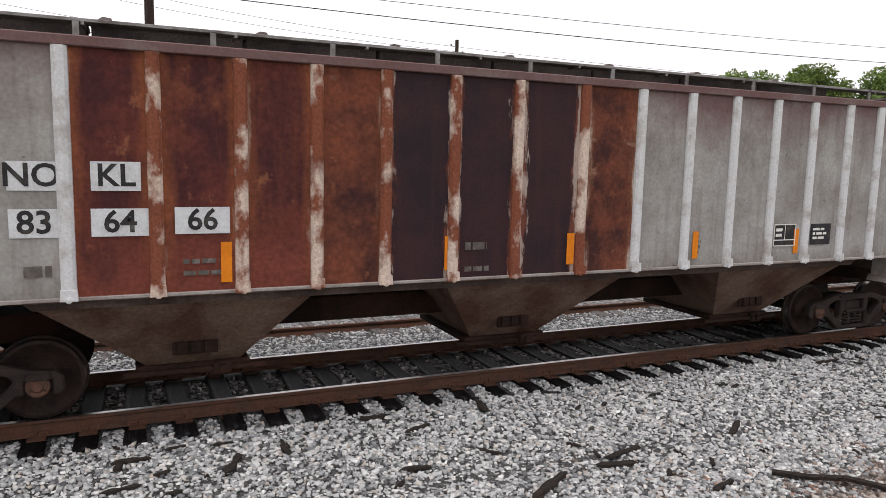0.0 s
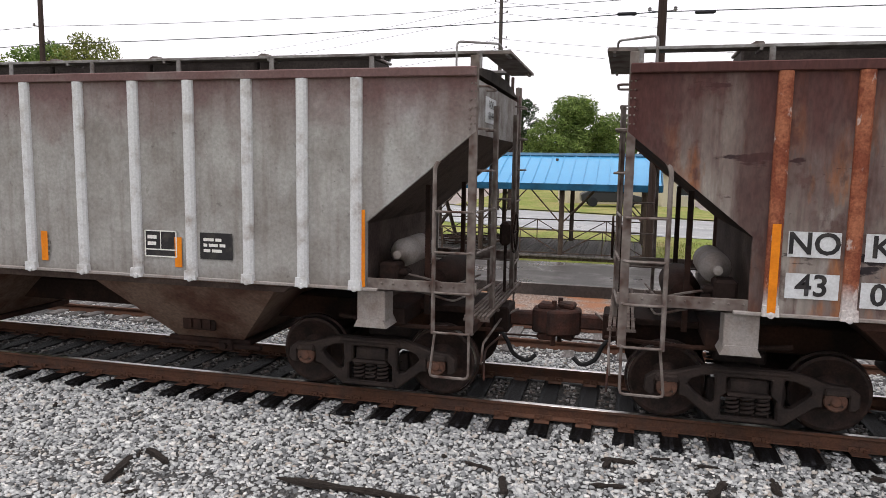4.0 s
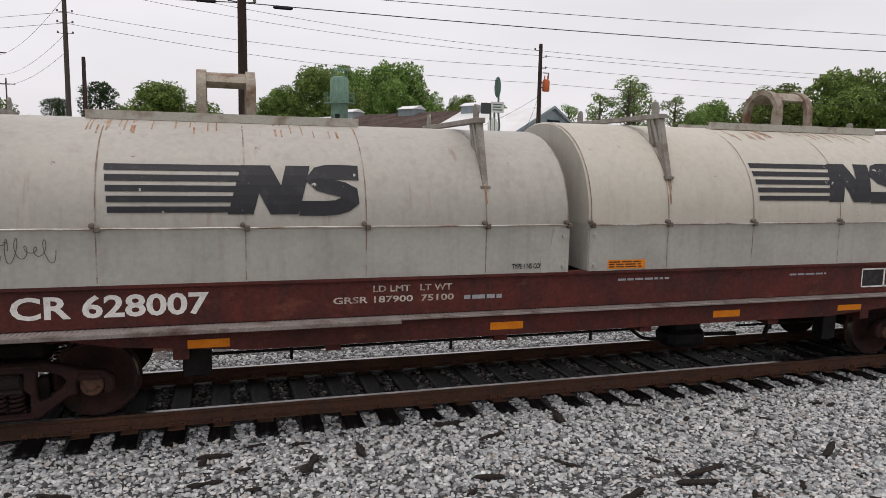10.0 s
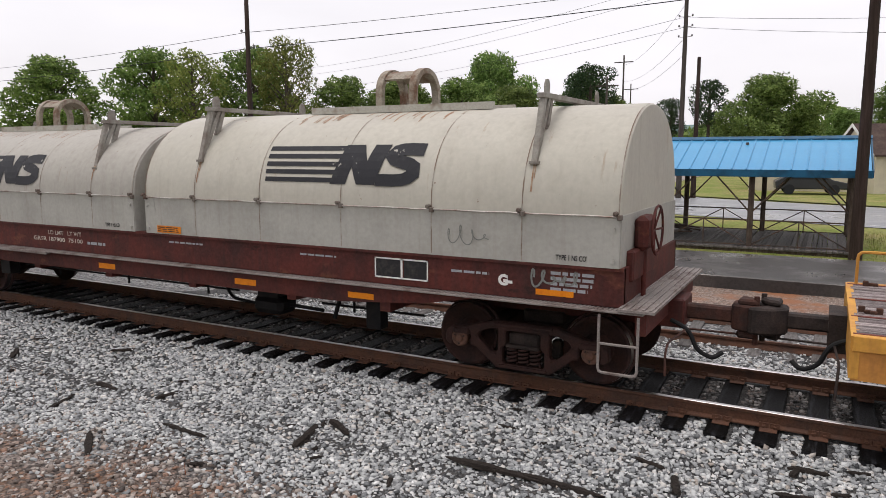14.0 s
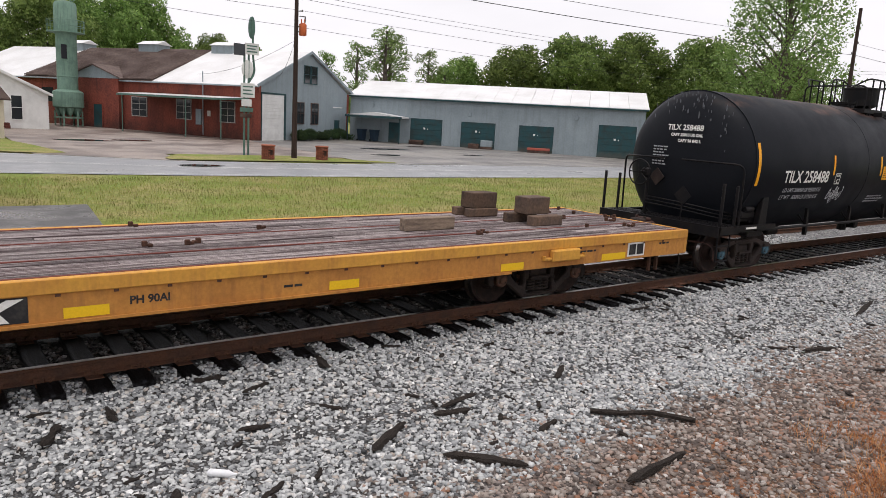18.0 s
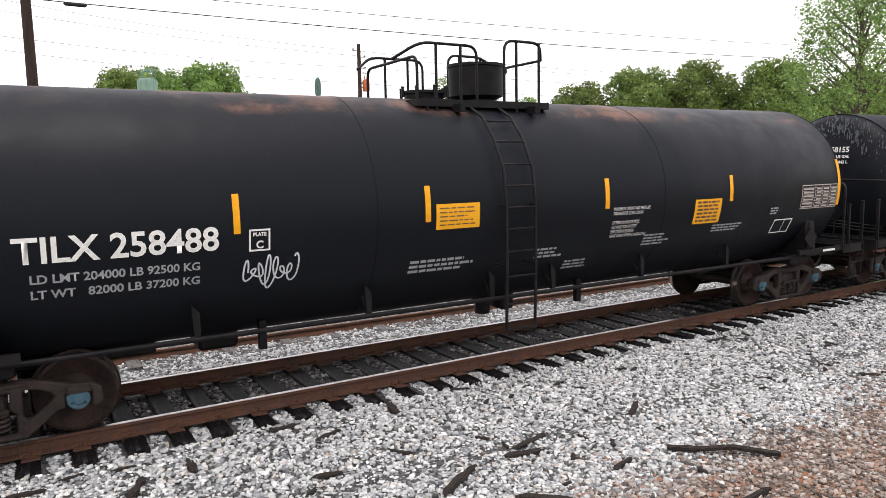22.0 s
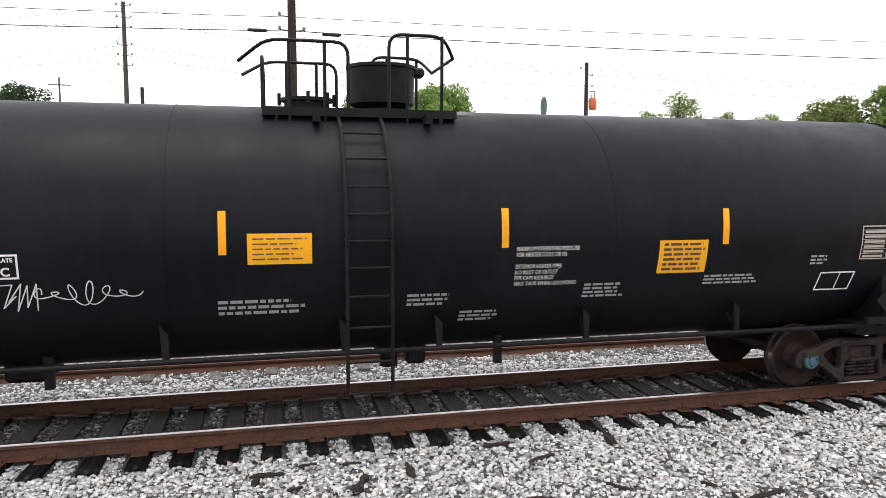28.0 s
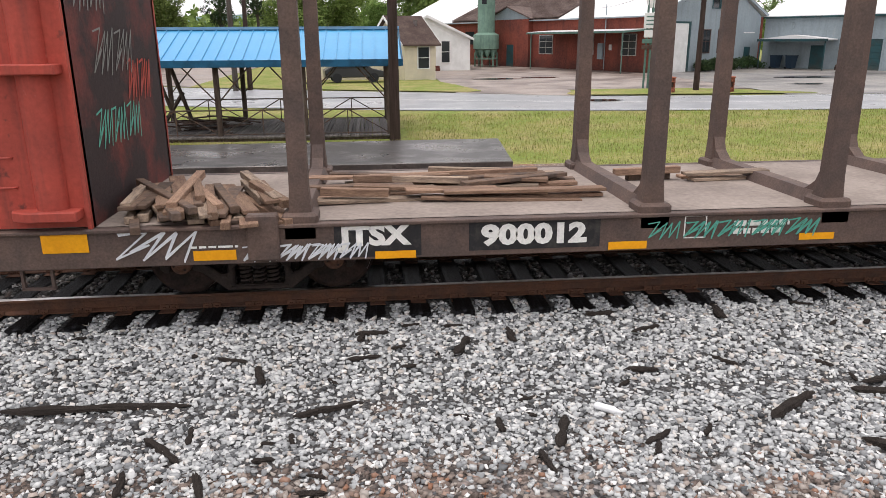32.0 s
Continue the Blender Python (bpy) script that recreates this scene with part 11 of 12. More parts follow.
def tree_kind(seed, height_, crown_r, base, per, size, leafmat, lobes, sort="broad"):
    """Meshes of a trunk with limbs, and of a crown."""
    rng = np.random.default_rng(seed)
    bm = bmesh.new()
    centres, radii = [], []
    top = height_
    pipe_r = 0.022 * height_
    lathe(bm, [(pipe_r * 1.3, -0.4), (pipe_r, 0.8), (pipe_r * 0.7, base + (top - base) * 0.35), (pipe_r * 0.2, top * 0.93)], 9, "z")
    for k in range(lobes):
        f = (k + 0.5) / lobes
        a = k * 2.4 + rng.uniform(-0.4, 0.4)
        if sort == "broad":
            z = base + (top - base) * (0.12 + 0.80 * f)
            spread = crown_r * 0.80 * math.sin(math.pi * (0.18 + 0.78 * f)) ** 0.7 * rng.uniform(0.45, 1.12)
            r = crown_r * rng.uniform(0.17, 0.36)
        elif sort == "narrow":
            z = base + (top - base) * f
            spread = crown_r * (1 - f) * rng.uniform(0.3, 1.0)
            r = crown_r * (0.25 + 0.25 * (1 - f))
        else:
            z = base + (top - base) * f
            spread = crown_r * (0.4 + 0.4 * math.sin(math.pi * f)) * rng.uniform(0.3, 1.0)
            r = crown_r * rng.uniform(0.25, 0.4)
        z = min(z, top - r * 0.7)
        c = (spread * math.cos(a), spread * math.sin(a), z)
        centres.append(c)
        radii.append(r)
        z0 = max(base * 0.7, z - spread * 0.8 - 0.5)
        rod(bm, (0, 0, z0), c, pipe_r * 0.32, 5, pipe_r * 0.08)
    trunk = mesh_of("trunk", bm, BARK)
    crown = quads_mesh("crown", leaves(rng, centres, radii, per, size), leafmat)
    return trunk, crown, height_


KINDS = {
    "oak": tree_kind(1, 15.0, 6.4, 2.0, 230, 0.21, OAKLEAF, 34),
    "oak_wide": tree_kind(2, 15.0, 7.6, 1.5, 215, 0.22, OAKLEAF, 40),
    "wood": tree_kind(3, 15.0, 5.6, 0.8, 230, 0.21, OAKLEAF, 34),
    "airy": tree_kind(4, 19.0, 6.6, 4.0, 85, 0.16, LIGHTLEAF, 50),
    "yellow": tree_kind(5, 16.0, 5.0, 4.0, 120, 0.18, YELLOWLEAF, 30),
    "poplar": tree_kind(6, 14.0, 2.7, 3.0, 330, 0.13, LIGHTLEAF, 20),
    "pine": tree_kind(7, 16.0, 4.2, 8.0, 180, 0.19, PINELEAF, 18, "pine"),
    "conifer": tree_kind(8, 11.0, 3.2, 0.6, 240, 0.18, PINELEAF, 30, "narrow"),
}
WORDS = {"oak": "full green broadleaf tree in spring leaf", "oak_wide": "wide green broadleaf tree in spring leaf", "wood": "dense green tree at the wood's edge", "airy": "tall airy tree with light young leaves",
         "yellow": "sparse yellow-green tree with open crown", "poplar": "slender sapling with sparse light leaves", "pine": "tall dark pine with a bare trunk", "conifer": "dark pointed evergreen tree"}


def tree(kind, x, y, top, wide=1.0, yaw=0.0):
    trunk, crown, h = KINDS[kind]
    z = height(x, y)
    k = (top - z) / h
    t = thing("tree", WORDS[kind], "tree", Matrix.Translation((x, y, z)) @ Matrix.Rotation(radians(yaw), 4, "Z"), "trees")
    m = Matrix.Diagonal((k * wide, k * wide, k, 1))
    again("trunk", trunk, t, m)
    tagged(again("crown", crown, t, m), kind="stuff")


for i, (kind, x, y, top, wide) in enumerate((
        ("airy", 65.7, 36, 18.9, 1.0), ("oak", 74, 82, 14.5, 1.1), ("oak_wide", 80, 76, 16, 1.0), ("oak", 86, 70, 17, 1.0), ("oak_wide", 92, 62, 16, 0.9), ("oak", 100, 55, 15, 1.0), ("oak", 68, 88, 12.5, 1.0),
        ("poplar", 47.5, 84, 12.8, 1.2), ("poplar", 50, 81, 14.8, 1.3), ("poplar", 52, 83, 14.2, 1.2), ("poplar", 55.5, 79, 12.4, 1.1), ("poplar", 59, 80, 10.8, 1.1), ("poplar", 45, 88, 11.5, 1.2),
        ("oak_wide", 27.8, 117, 19, 0.85), ("oak_wide", 14.6, 109, 16.5, 0.9), ("oak", 20, 115, 18, 0.9), ("yellow", 33, 120, 15.5, 1.0), ("oak", 9, 112, 14, 0.9), ("oak", 38, 112, 14, 0.8), ("oak", 44, 110, 12.5, 0.8),
        ("oak_wide", -6.9, 99.8, 12.3, 1.1), ("oak", 1.5, 106, 8.5, 1.1), ("pine", -15.9, 108.9, 13, 1.0), ("pine", -21, 108, 10.5, 1.0), ("oak", -25.4, 91.6, 10, 1.0), ("oak", -30, 104, 10, 1.0), ("oak_wide", -45.7, 100, 17.4, 0.8), ("oak", -60, 95, 14, 1.0), ("oak", -35, 112, 12, 1.0),
        ("yellow", -58.8, 68, 17, 0.9), ("yellow", -66, 60, 15, 1.0), ("pine", -44, 143, 17, 1.0), 
        ("wood", -36, 86, 11.5, 1.3), ("wood", -42, 82, 12.3, 1.3), ("wood", -50, 80, 12.5, 1.3), ("wood", -58, 78, 13, 1.3), ("wood", -66, 70, 16.5, 1.1), ("wood", -75, 62, 16, 1.1), ("wood", -54, 88, 13, 1.2), ("wood", -40, 92, 12, 1.2), ("wood", -32, 95, 11, 1.2), ("pine", -27, 88, 13.5, 1.1), ("pine", -30, 92, 13, 1.0), ("wood", -86, 56, 15, 1.2),
        ("conifer", -29, 86, 9.5, 1.0), ("conifer", -33, 81, 8, 1.1),
        ("oak", 124, 38, 10.5, 1.2), ("oak", 134, 36, 9.5, 1.2), ("airy", 150, 27, 12.0, 1.0), ("pine", 189, 18, 15.5, 1.1), ("oak", 170, 22, 11, 1.2), ("pine", 115, 62, 15, 1.0), ("pine", 215, 12, 14, 1.1), ("oak", 205, 20, 10, 1.3), ("oak", 235, 10, 11, 1.3), ("pine", 140, 46, 13, 0.9),
        ("oak", 112, -9.5, 13, 0.9), ("oak", 119, -15, 16, 1.0), ("oak_wide", 106, -18, 15, 0.8), ("oak", 132, -11, 12, 1.0), ("oak", 150, -12, 11, 1.0), ("oak", 180, -14, 11, 1.2))):
    tree(kind, x, y, top, wide, i * 67)


def far_woods():
    """Low woods that close the distance all round the far side."""
    rng = np.random.default_rng(21)
    centres, radii = [], []
    for k in range(420):
        a = rng.uniform(-0.14, 3.02)
        d = rng.uniform(150, 330)
        x, y = d * math.cos(a) * 1.15, d * math.sin(a)
        if x > 0 and abs(y - YC + bend(x)) < 14:
            continue
        r = rng.uniform(3.5, 6.5)
        for j in range(2):
            centres.append((x + rng.uniform(-3, 3), y + rng.uniform(-3, 3), 0.5 + r * (0.55 + 0.55 * j)))
            radii.append(r * (1 - 0.15 * j))
    me = quads_mesh("far_woods", leaves(rng, centres, radii, 9, 0.9), OAKLEAF)
    tagged(new("far_woods", me), "distant green woods closing the view", "woods", kind="stuff")


far_woods()
# distance haze is mixed into the hills' blue-green colour
HILL = pbr("haze_toned_wooded_hill", (0.11, 0.17, 0.15), 0.95, other=(0.15, 0.215, 0.20), scale=0.02, grain=0.25, gscale=0.12, bump=0.0)
bm = bmesh.new()
ring = []
for k in range(91):
    a = radians(-12 + 204 * k / 90)
    h = 33 + 9 * noise.noise((math.cos(a) * 5, math.sin(a) * 5, 1.0)) + 4 * noise.noise((math.cos(a) * 17, math.sin(a) * 17, 4.0))
    ring.append([bm.verts.new((d * math.cos(a), d * math.sin(a), z)) for d, z in ((760, -2), (860, h * 0.7), (930, h), (1100, h * 0.6))])
for p, q in zip(ring, ring[1:]):
    for j in range(3):
        bm.faces.new((p[j], q[j], q[j + 1], p[j + 1])).smooth = True
solid("backdrop", bm, HILL, "wooded hills on the horizon in a haze-tinted blue-green", kind="structure")


# ---- grass on the bank, dead grass, shrubs ----
def blades(name, rng, pts, tall, width, lean, material, label, category):
    n = len(pts)
    z = np.array([height(x, y) for x, y in pts]) - 0.02
    h = rng.uniform(*tall, n)
    a, b = rng.uniform(0, 2 * np.pi, n), rng.uniform(0, 2 * np.pi, n)
    s = rng.uniform(*lean, n) * h
    w = rng.uniform(*width, n)
    base = np.stack([pts[:, 0], pts[:, 1], z], 1)
    side = np.stack([np.cos(a), np.sin(a), 0 * a], 1) * w[:, None]
    mid = base + np.stack([np.cos(b) * s * 0.3, np.sin(b) * s * 0.3, h * 0.6], 1)
    tip = base + np.stack([np.cos(b) * s, np.sin(b) * s, np.sqrt(np.maximum(0.02, h * h - s * s * 0.6))], 1)
    co = np.stack([base - side, base + side, mid + side * 0.7, tip], 1)
    co2 = np.stack([base - side, mid + side * 0.7, tip, mid - side * 0.7], 1)
    me = quads_mesh(name, np.concatenate([co2]), material)
    return tagged(new(name, me), label, category, kind="stuff")


def scatter(rng, x0, x1, y0, y1, n):
    return np.stack([rng.uniform(x0, x1, n), rng.uniform(y0, y1, n)], 1)


GRASSBLADE = leaf_mat("tall_bank_grass", [(0.085, 0.14, 0.024), (0.21, 0.31, 0.045), (0.40, 0.50, 0.10), (0.55, 0.63, 0.22), (0.60, 0.52, 0.31)], clump=1.8)
DRYBRUSH = leaf_mat("withered_brown_stalks", [(0.16, 0.10, 0.07), (0.28, 0.19, 0.135), (0.42, 0.32, 0.23)])
DEADBLADE = leaf_mat("dead_orange_grass", [(0.30, 0.115, 0.045), (0.52, 0.21, 0.075), (0.64, 0.31, 0.115), (0.68, 0.46, 0.25)], clump=2.0)
STRAW = leaf_mat("dry_straw", [(0.26, 0.19, 0.10), (0.40, 0.31, 0.18), (0.52, 0.43, 0.28)])
LAWNBLADE = leaf_mat("lawn_grass", [(0.15, 0.19, 0.035), (0.26, 0.29, 0.06), (0.36, 0.35, 0.12), (0.42, 0.34, 0.18)], clump=0.6)
rng = np.random.default_rng(31)
pts = np.concatenate([scatter(rng, -16, 2.5, -4, 1.6, 60000), scatter(rng, 2.5, 12, -3.5, 1.7, 120000), scatter(rng, 12, 24, -3.8, 2.2, 80000), scatter(rng, 24, 50, -3.5, 3.6, 50000), scatter(rng, 50, 110, -5, 6.0, 28000)])
fo = np.array([foot(x) for x in pts[:, 0]])
edge = fo - 0.22 - 0.62 * np.array([scarp(x) for x in pts[:, 0]]) + 0.28 * np.sin(pts[:, 0] * 2.1) * np.sin(pts[:, 0] * 0.7 + pts[:, 1])
street = np.interp(pts[:, 0], [20, 27, 135], [-2.4, -2.6, -5.9])
apron = np.interp(pts[:, 0], [12, 18, 20.5, 23, 27, 27.5], [-3.0, -1.3, -0.7, -0.5, -2.3, -9])
keep = (pts[:, 1] < edge) & (pts[:, 1] > np.where(pts[:, 0] > 20, street + 0.3, -99)) & ((pts[:, 1] > apron) | ((rng.random(len(pts)) < 0.25) & (pts[:, 0] < 20)))
pts = pts[keep]
near = pts[:, 0] < 24
clump = np.array([noise.noise((x * 1.3, y * 1.3, 7.0)) for x, y in pts])
pts = pts[(clump > -0.05) | (rng.random(len(pts)) < 0.3)]
near = pts[:, 0] < 24
# upright tufts, long arching blades, and a low undergrowth
kind = rng.random(len(pts))
blades("bank_grass", rng, pts[near & (kind < 0.55)], (0.12, 0.36), (0.006, 0.012), (0.1, 0.7), GRASSBLADE, "tall green grass growing on the bank", "grass")
blades("bank_grass", rng, pts[near & (kind >= 0.55)], (0.25, 0.60), (0.006, 0.012), (0.45, 1.05), GRASSBLADE, "long arching grass growing on the bank", "grass")
blades("bank_grass", rng, pts[~near], (0.25, 0.6), (0.012, 0.03), (0.1, 0.7), GRASSBLADE, "tall green grass farther along the bank", "grass")
fo2 = np.array([foot(x) for x in pts[:, 0]])
worn_edge = np.array([noise.noise((x * 0.9, y * 0.9, 4.0)) for x, y in pts])
pick = near & ((rng.random(len(pts)) < 0.14) | ((pts[:, 1] > fo2 - 1.3) & (worn_edge > 0.02) & (rng.random(len(pts)) < 0.7)))
blades("dry_straw", rng, pts[pick] + rng.normal(0, 0.06, (int(pick.sum()), 2)), (0.2, 0.66), (0.0025, 0.005), (0.3, 1.1), STRAW, "dry pale stalks among the bank grass", "dry grass")
brush = scatter(rng, 4.0, 13, 0.5, 2.2, 7000)
lump = np.array([noise.noise((x * 1.1, y * 1.1, 12.0)) for x, y in brush])
away = np.abs(brush[:, 1] - np.array([foot(x) for x in brush[:, 0]]) + 0.15)
brush = brush[lump - 0.55 * away + 0.3 * rng.random(len(brush)) > 0.0]
blades("withered_brush", rng, brush, (0.25, 0.62), (0.002, 0.0045), (0.6, 1.15), DRYBRUSH, "withered grey-brown stalks at the bank's foot", "dry grass")
pts = np.concatenate([scatter(rng, 3.0, 14, 0.4, 4.8, 120000), scatter(rng, 14, 30, 0.4, 5.4, 90000), scatter(rng, 30, 75, 1.5, 8.0, 70000)])
mask = np.array([noise.noise((x * 0.55, y * 0.9, 9.0)) + 0.5 * noise.noise((x * 2.2, y * 2.2, 2.0)) for x, y in pts])
fo = np.array([foot(x) for x in pts[:, 0]])
off = pts[:, 1] - fo
# a dense strip along the foot, broad near the camera, and a looser one along the ballast's edge
strip = -0.30 + 0.9 * np.maximum(0.0, np.abs(off - 0.35) - np.interp(pts[:, 0], [6, 8, 11, 13], [0.35, 0.65, 0.55, 0.15]))
loose = np.where(pts[:, 0] > 12, 0.02 + 0.75 * np.maximum(0.0, np.abs(off - np.interp(pts[:, 0], [12, 17, 30, 60], [1.2, 2.2, 1.9, 1.2])) - 0.3), 9.0)
pts = pts[(mask + 0.8 * (rng.random(len(pts)) - 0.5) > np.minimum(strip, loose)) & (off > -0.45) & (rng.random(len(pts)) < 0.75)]
blades("dead_grass", rng, pts, (0.06, 0.30), (0.003, 0.007), (0.6, 1.2), DEADBLADE, "dead orange-brown grass at the bank's foot", "dead grass")
pts = np.concatenate([scatter(rng, -14, 40, 17.5, 32, 70000), scatter(rng, -17, -6.4, 19.5, 24.8, 16000)])
keep = ~((pts[:, 0] > -6.4) & (pts[:, 0] < 4.2) & (pts[:, 1] < 22.9)) & ~((pts[:, 0] > -8.8) & (pts[:, 0] < 1.2) & (pts[:, 1] > 24.6)) & ~((pts[:, 0] < -8.3) & (pts[:, 1] > 25.0)) & (pts[:, 1] > 17.3 + 0.8 * np.sin(pts[:, 0] * 0.3)) & ~((pts[:, 0] < 5.5) & (pts[:, 0] > -13) & (pts[:, 1] < 19.5))
keep &= np.array([y < ROADNEAR(x) - 0.2 for x, y in pts])
blades("lawn_grass", rng, pts[keep], (0.03, 0.11), (0.006, 0.014), (0.2, 0.9), LAWNBLADE, "mown lawn grass beyond the track", "grass")
pts = np.array([(x, y) for x, y in scatter(rng, -13, 34, 3.2, 6.2, 900) if noise.noise((x * 0.8, y * 0.8, 5.0)) > 0.25])
blades("weed_sprigs", rng, pts, (0.03, 0.12), (0.004, 0.008), (0.2, 0.9), DEADBLADE, "thin dead weed sprigs among the ballast", "weeds")


def shrub(x, y, r, h):
    t = thing("shrub", "clipped dark green shrub before the gable", "shrub", pose(x, y, height(x, y)), "shrubs")
    rr = np.random.default_rng(int(x * 10))
    cs = [(rr.uniform(-r, r) * 0.5, rr.uniform(-r, r) * 0.5, h * rr.uniform(0.35, 0.65)) for _ in range(6)]
    me = quads_mesh("foliage", leaves(rr, cs, [r * 0.6] * 6, 900, 0.09), PINELEAF)
    again("foliage", me, t)
    part("stem", rod(bmesh.new(), (0, 0, -0.2), (0, 0, h * 0.5), 0.05, 6), BARK, t)


for k, (r, h) in zip((5.0, 6.0, 7.0, 9.0, 10.0, 11.4, 12.4, 14.2), ((0.8, 1.2), (0.8, 1.1), (0.8, 1.3), (0.7, 1.0), (0.8, 1.1), (0.7, 1.2), (0.8, 1.4), (0.6, 0.9))):
    shrub(24.5 + 0.860 * k + 0.41, 60.6 + 0.511 * k - 0.69, r, h)

# ---- street on the bank ----
STREET = pbr("dry_street_asphalt", (0.28, 0.28, 0.285), 0.6, other=(0.34, 0.335, 0.33), scale=0.5, grain=0.15, gscale=20, bump=0.15)
sheet("street", 26, 150, line((26, -8.6), (135, -11.9), (150, -12.9)), line((26, -2.6), (135, -5.9), (150, -6.9)), STREET, "grey street running along the bank's top", 0.05, 60, 4)
sheet("gravel_apron", 20.5, 27, line((20.5, -2.1), (27, -3.4)), line((20.5, -1.0), (23, -0.5), (27, -2.4)), PALE, "pale gravel patch beside the street", 0.06, 8, 4)


# ---- wood scraps, litter ----
CHUNKS = []
rng = random.Random(17)
for k in range(10):
    # splintered: uneven along its length, ragged pointed ends, a strand beside the main piece
    bm = bmesh.new()
    for strand in range(1 + k % 3):
        n = 8
        u0, u1 = (0.0, 1.0) if strand == 0 else (rng.uniform(0.0, 0.4), rng.uniform(0.55, 1.0))
        off = 0.0 if strand == 0 else rng.uniform(-0.7, 0.7)
        bow = rng.uniform(-0.5, 0.5)
        rings = []
        for i in range(n):
            u = u0 + (u1 - u0) * i / (n - 1)
            end = 0.25 if i in (0, n - 1) else 1.0
            sy, sz = end * rng.uniform(0.55, 1.1), end * rng.uniform(0.5, 1.1)
            if strand:
                sy, sz = sy * 0.45, sz * 0.5
            mid = bow * (1 - (2 * u - 1) ** 2) + off + rng.uniform(-0.12, 0.12)
            rings.append([(u - 0.5 + rng.uniform(-0.03, 0.03), 0.5 * sy * y + 0.5 * mid, 0.4 + 0.5 * sz * z) for y, z in ((-1, -0.8), (0, -1.0), (1, -0.7), (0.9, 0.4), (0.2, 1), (-0.8, 0.6))])
        loft(bm, rings)
    CHUNKS.append(mesh_of("wood_scrap", bm, BLACKWOOD))


def debris(x, y, length, angle):
    w = min(0.095, 0.03 + length * 0.11) * rng.uniform(0.75, 1.25)
    m = pose(x, y, height(x, y) + 0.012, rng.uniform(-8, 8), rng.uniform(-3, 3), angle) @ Matrix.Diagonal((length, w, w * 0.7, 1))
    ob = again("wood_scrap", rng.choice(CHUNKS), None, m)
    tagged(ob, "dark splintered scrap of old tie wood on ballast", "wood scrap", "wood scraps")


debris(2.54, 7.65, 0.34, 1)
debris(-0.19, 7.40, 0.28, 77)
debris(-0.07, 7.45, 0.37, -2)
debris(-0.16, 7.00, 0.35, 3)
debris(0.88, 7.14, 0.55, 66)
debris(-1.51, 7.05, 0.37, -19)
debris(-1.20, 6.78, 0.51, -77)
debris(0.36, 7.60, 0.23, 13)
debris(3.95, 7.58, 0.52, -98)
debris(2.96, 7.28, 0.37, 15)
debris(3.56, 6.63, 0.28, -44)
debris(5.04, 7.71, 0.27, -31)
debris(2.64, 6.53, 0.34, -6)
debris(0.30, 6.81, 0.17, 5)
debris(-2.61, 6.34, 1.70, -0)
debris(-0.48, 6.16, 0.68, 18)
debris(1.43, 6.19, 0.31, 21)
debris(1.56, 5.55, 0.56, 70)
debris(3.84, 5.80, 0.85, 34)
debris(4.77, 6.00, 0.28, -32)
debris(2.36, 5.39, 0.35, 33)
debris(1.33, 5.12, 0.34, -81)
debris(1.04, 5.72, 0.27, -89)
debris(-1.84, 5.62, 0.53, -46)
debris(-1.66, 5.84, 0.32, 96)
debris(-2.03, 5.17, 0.35, 97)
debris(-1.42, 5.09, 0.39, -72)
debris(-0.55, 4.91, 0.25, -3)
debris(0.72, 5.93, 0.15, -6)
debris(1.45, 7.30, 0.39, -87)
debris(4.38, 4.88, 0.84, -47)
debris(5.78, 3.88, 1.11, 6)
debris(5.12, 6.23, 0.83, 16)
debris(4.80, 5.98, 0.52, -7)
debris(5.51, 5.15, 0.37, 14)
debris(9.48, 6.16, 0.38, -27)
debris(10.92, 5.43, 0.35, -43)
debris(11.50, 5.04, 0.73, -15)
debris(10.15, 7.56, 0.53, -1)
debris(6.86, 6.29, 0.53, 34)
debris(2.64, 6.53, 0.29, -6)
debris(-7.74, 6.34, 0.36, 64)
debris(-8.87, 5.54, 0.53, 108)
debris(-8.88, 6.21, 0.49, -6)
debris(-9.80, 7.23, 0.41, 51)
debris(-11.57, 6.50, 0.62, 143)
debris(-6.64, 5.62, 0.81, -5)
debris(-7.30, 4.84, 0.68, 142)
debris(-5.00, 6.50, 0.51, -29)
debris(15.29, 5.96, 1.60, 13)
debris(16.92, 3.59, 2.20, -150)
debris(27.31, 5.82, 1.84, -124)
debris(30.79, 4.95, 2.20, -145)
debris(28.87, 8.90, 1.14, -51)

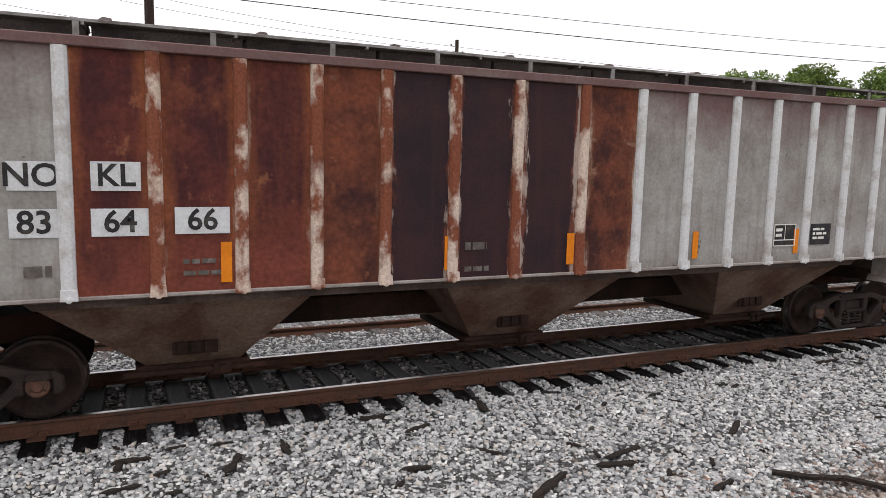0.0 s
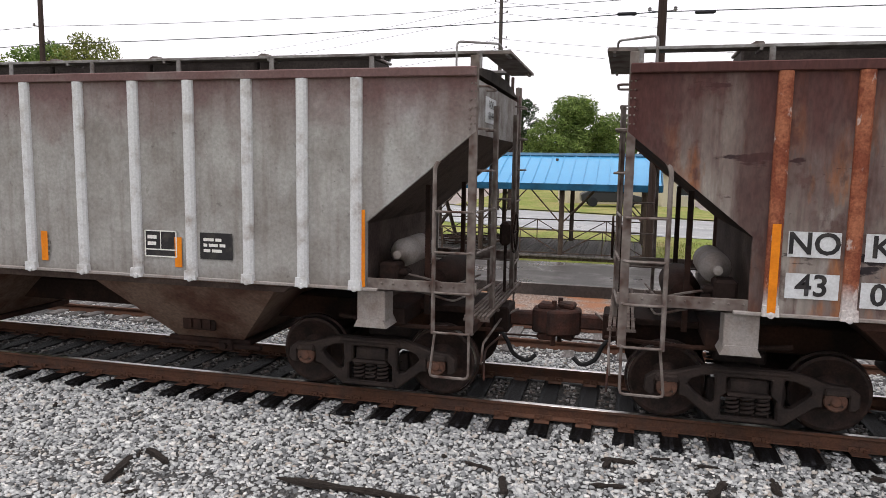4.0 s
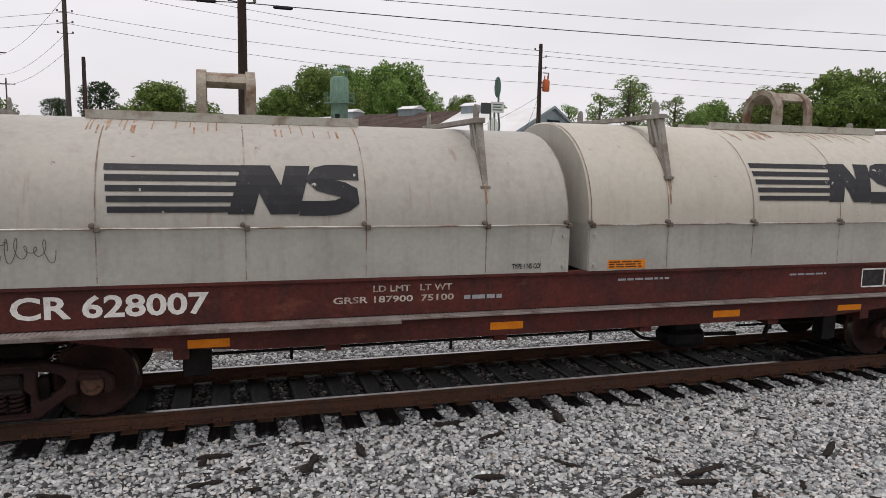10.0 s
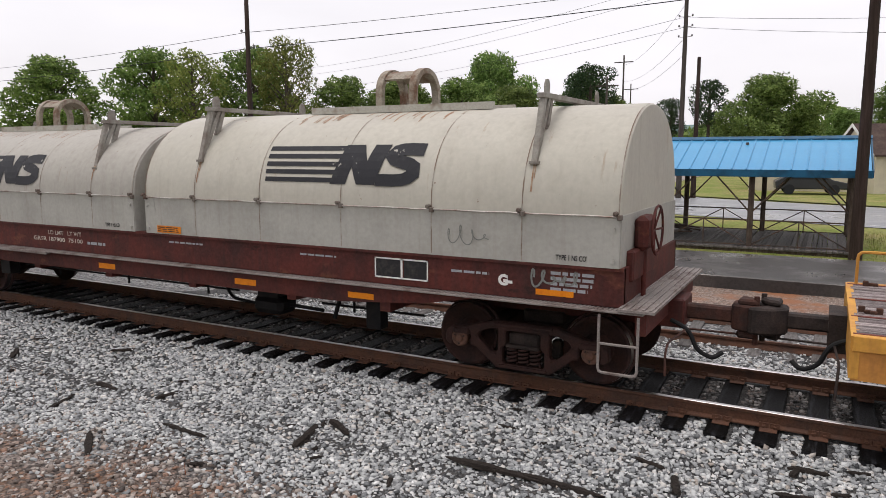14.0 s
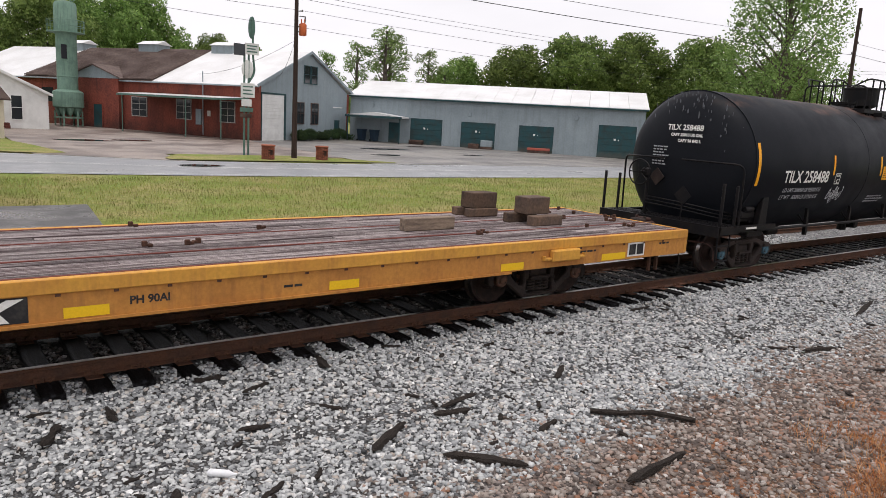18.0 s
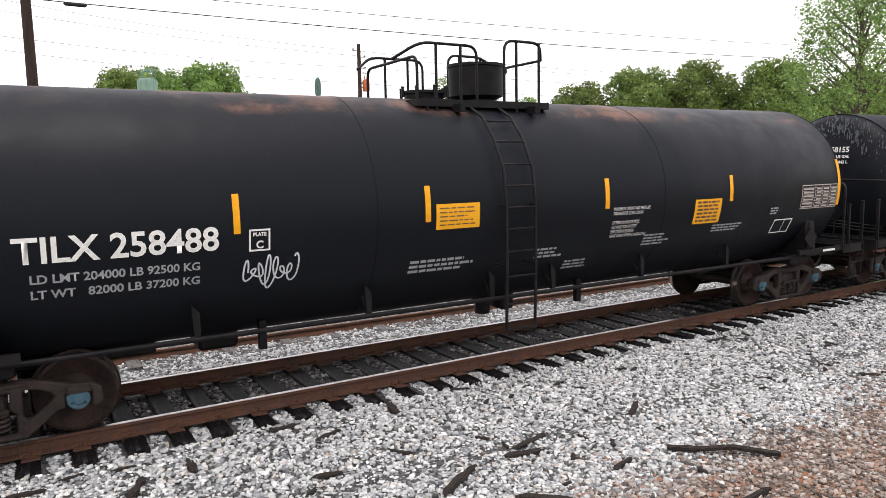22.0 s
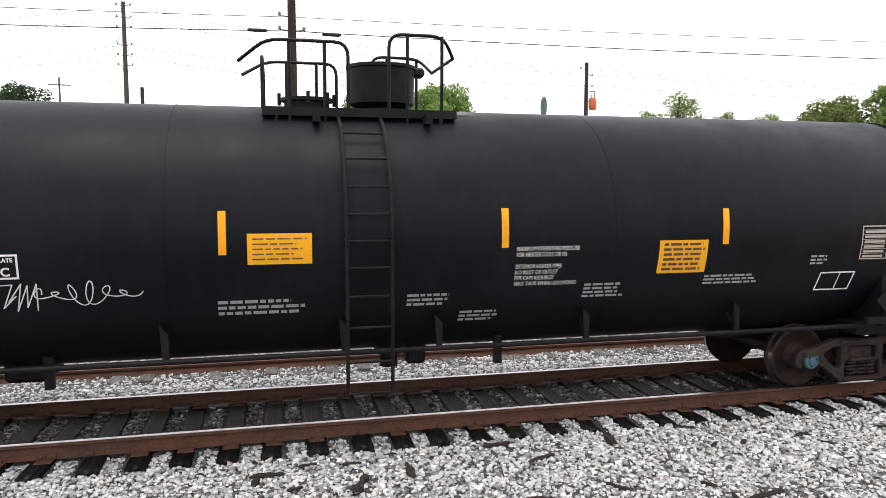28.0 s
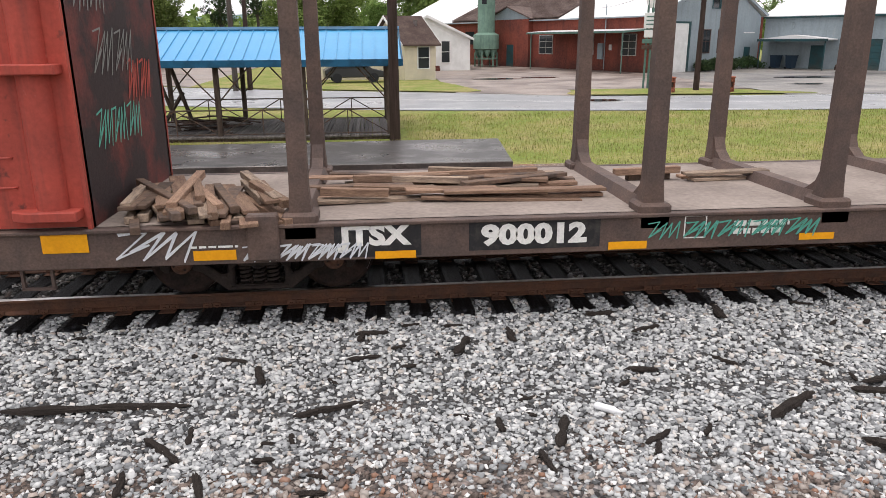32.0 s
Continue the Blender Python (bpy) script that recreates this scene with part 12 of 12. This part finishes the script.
debris(-5.25, 6.2, 0.75, 105)
for _ in range(170):
    x = rng.uniform(-12, 34)
    debris(x, rng.uniform(5.0, 7.75) if x < 6 or rng.random() < 0.7 else rng.uniform(3.4, 6.0), rng.uniform(0.07, 0.24), rng.uniform(-90, 90))
br = pipe(bmesh.new(), [(6.2, 5.15, -0.40), (6.45, 4.9, -0.39), (6.75, 4.7, -0.37), (7.1, 4.35, -0.41)], 0.035, 6)
solid("branch", br, BLACKWOOD, "crooked dark branch lying on the ballast", "branch")
PLASTIC = pbr("white_litter", (0.75, 0.76, 0.78), 0.35, grain=0.05, bump=0.05)
bm = lathe(bmesh.new(), [(0.02, -0.13), (0.036, -0.11), (0.036, 0.05), (0.015, 0.10), (0.015, 0.13)], 12, "x")
bt = solid("plastic_bottle", bm, PLASTIC, "crushed white plastic bottle lying on ballast", "bottle", smooth=True)
bt.matrix_basis = pose(2.07, 5.85, height(2, 5.85) + 0.05, 0, 8, -25)
bm = bmesh.new()
bmesh.ops.create_grid(bm, x_segments=7, y_segments=7, size=0.16)
for v in bm.verts:
    v.co.z = 0.07 * noise.noise(v.co * 9) + 0.05
    v.co.x += 0.06 * noise.noise(v.co * 6 + Vector((3, 0, 0)))
bmesh.ops.solidify(bm, geom=bm.faces[:], thickness=0.003)
lt = solid("litter_bag", bm, PLASTIC, "crumpled pale plastic bag caught in grass", "litter")
lt.matrix_basis = pose(7.5, 0.5, height(7.5, 0.5) + 0.22, 55, 0, 30)


# ---- what moves: the train rolls towards -x, its wheels turn ----
def gone(t):
    return float(np.interp(t, [a for a, _ in TRAVEL], [b for _, b in TRAVEL]))


def motions():
    for car in TRAIN:
        u0 = car.matrix_basis.translation.x
        rows = []
        for t in sorted({*np.arange(0, 32.1, 1.0), 0.5, 31.5}):
            x, y, a = line_at(u0 - gone(t))
            rows.append((float(t), pose(x, y, 0, 0, 0, a)))
        walk(car, rows)
    for ws, x in ROLLING:
        walk(ws, [(t, pose(x, 0, WR, 0, -math.degrees(gone(t) / WR), 0)) for t in [k * 0.16 for k in range(200)] + [32.0]])


TRAIN = [ob for ob in scene.objects if ob.get("group") == "train"]
motions()
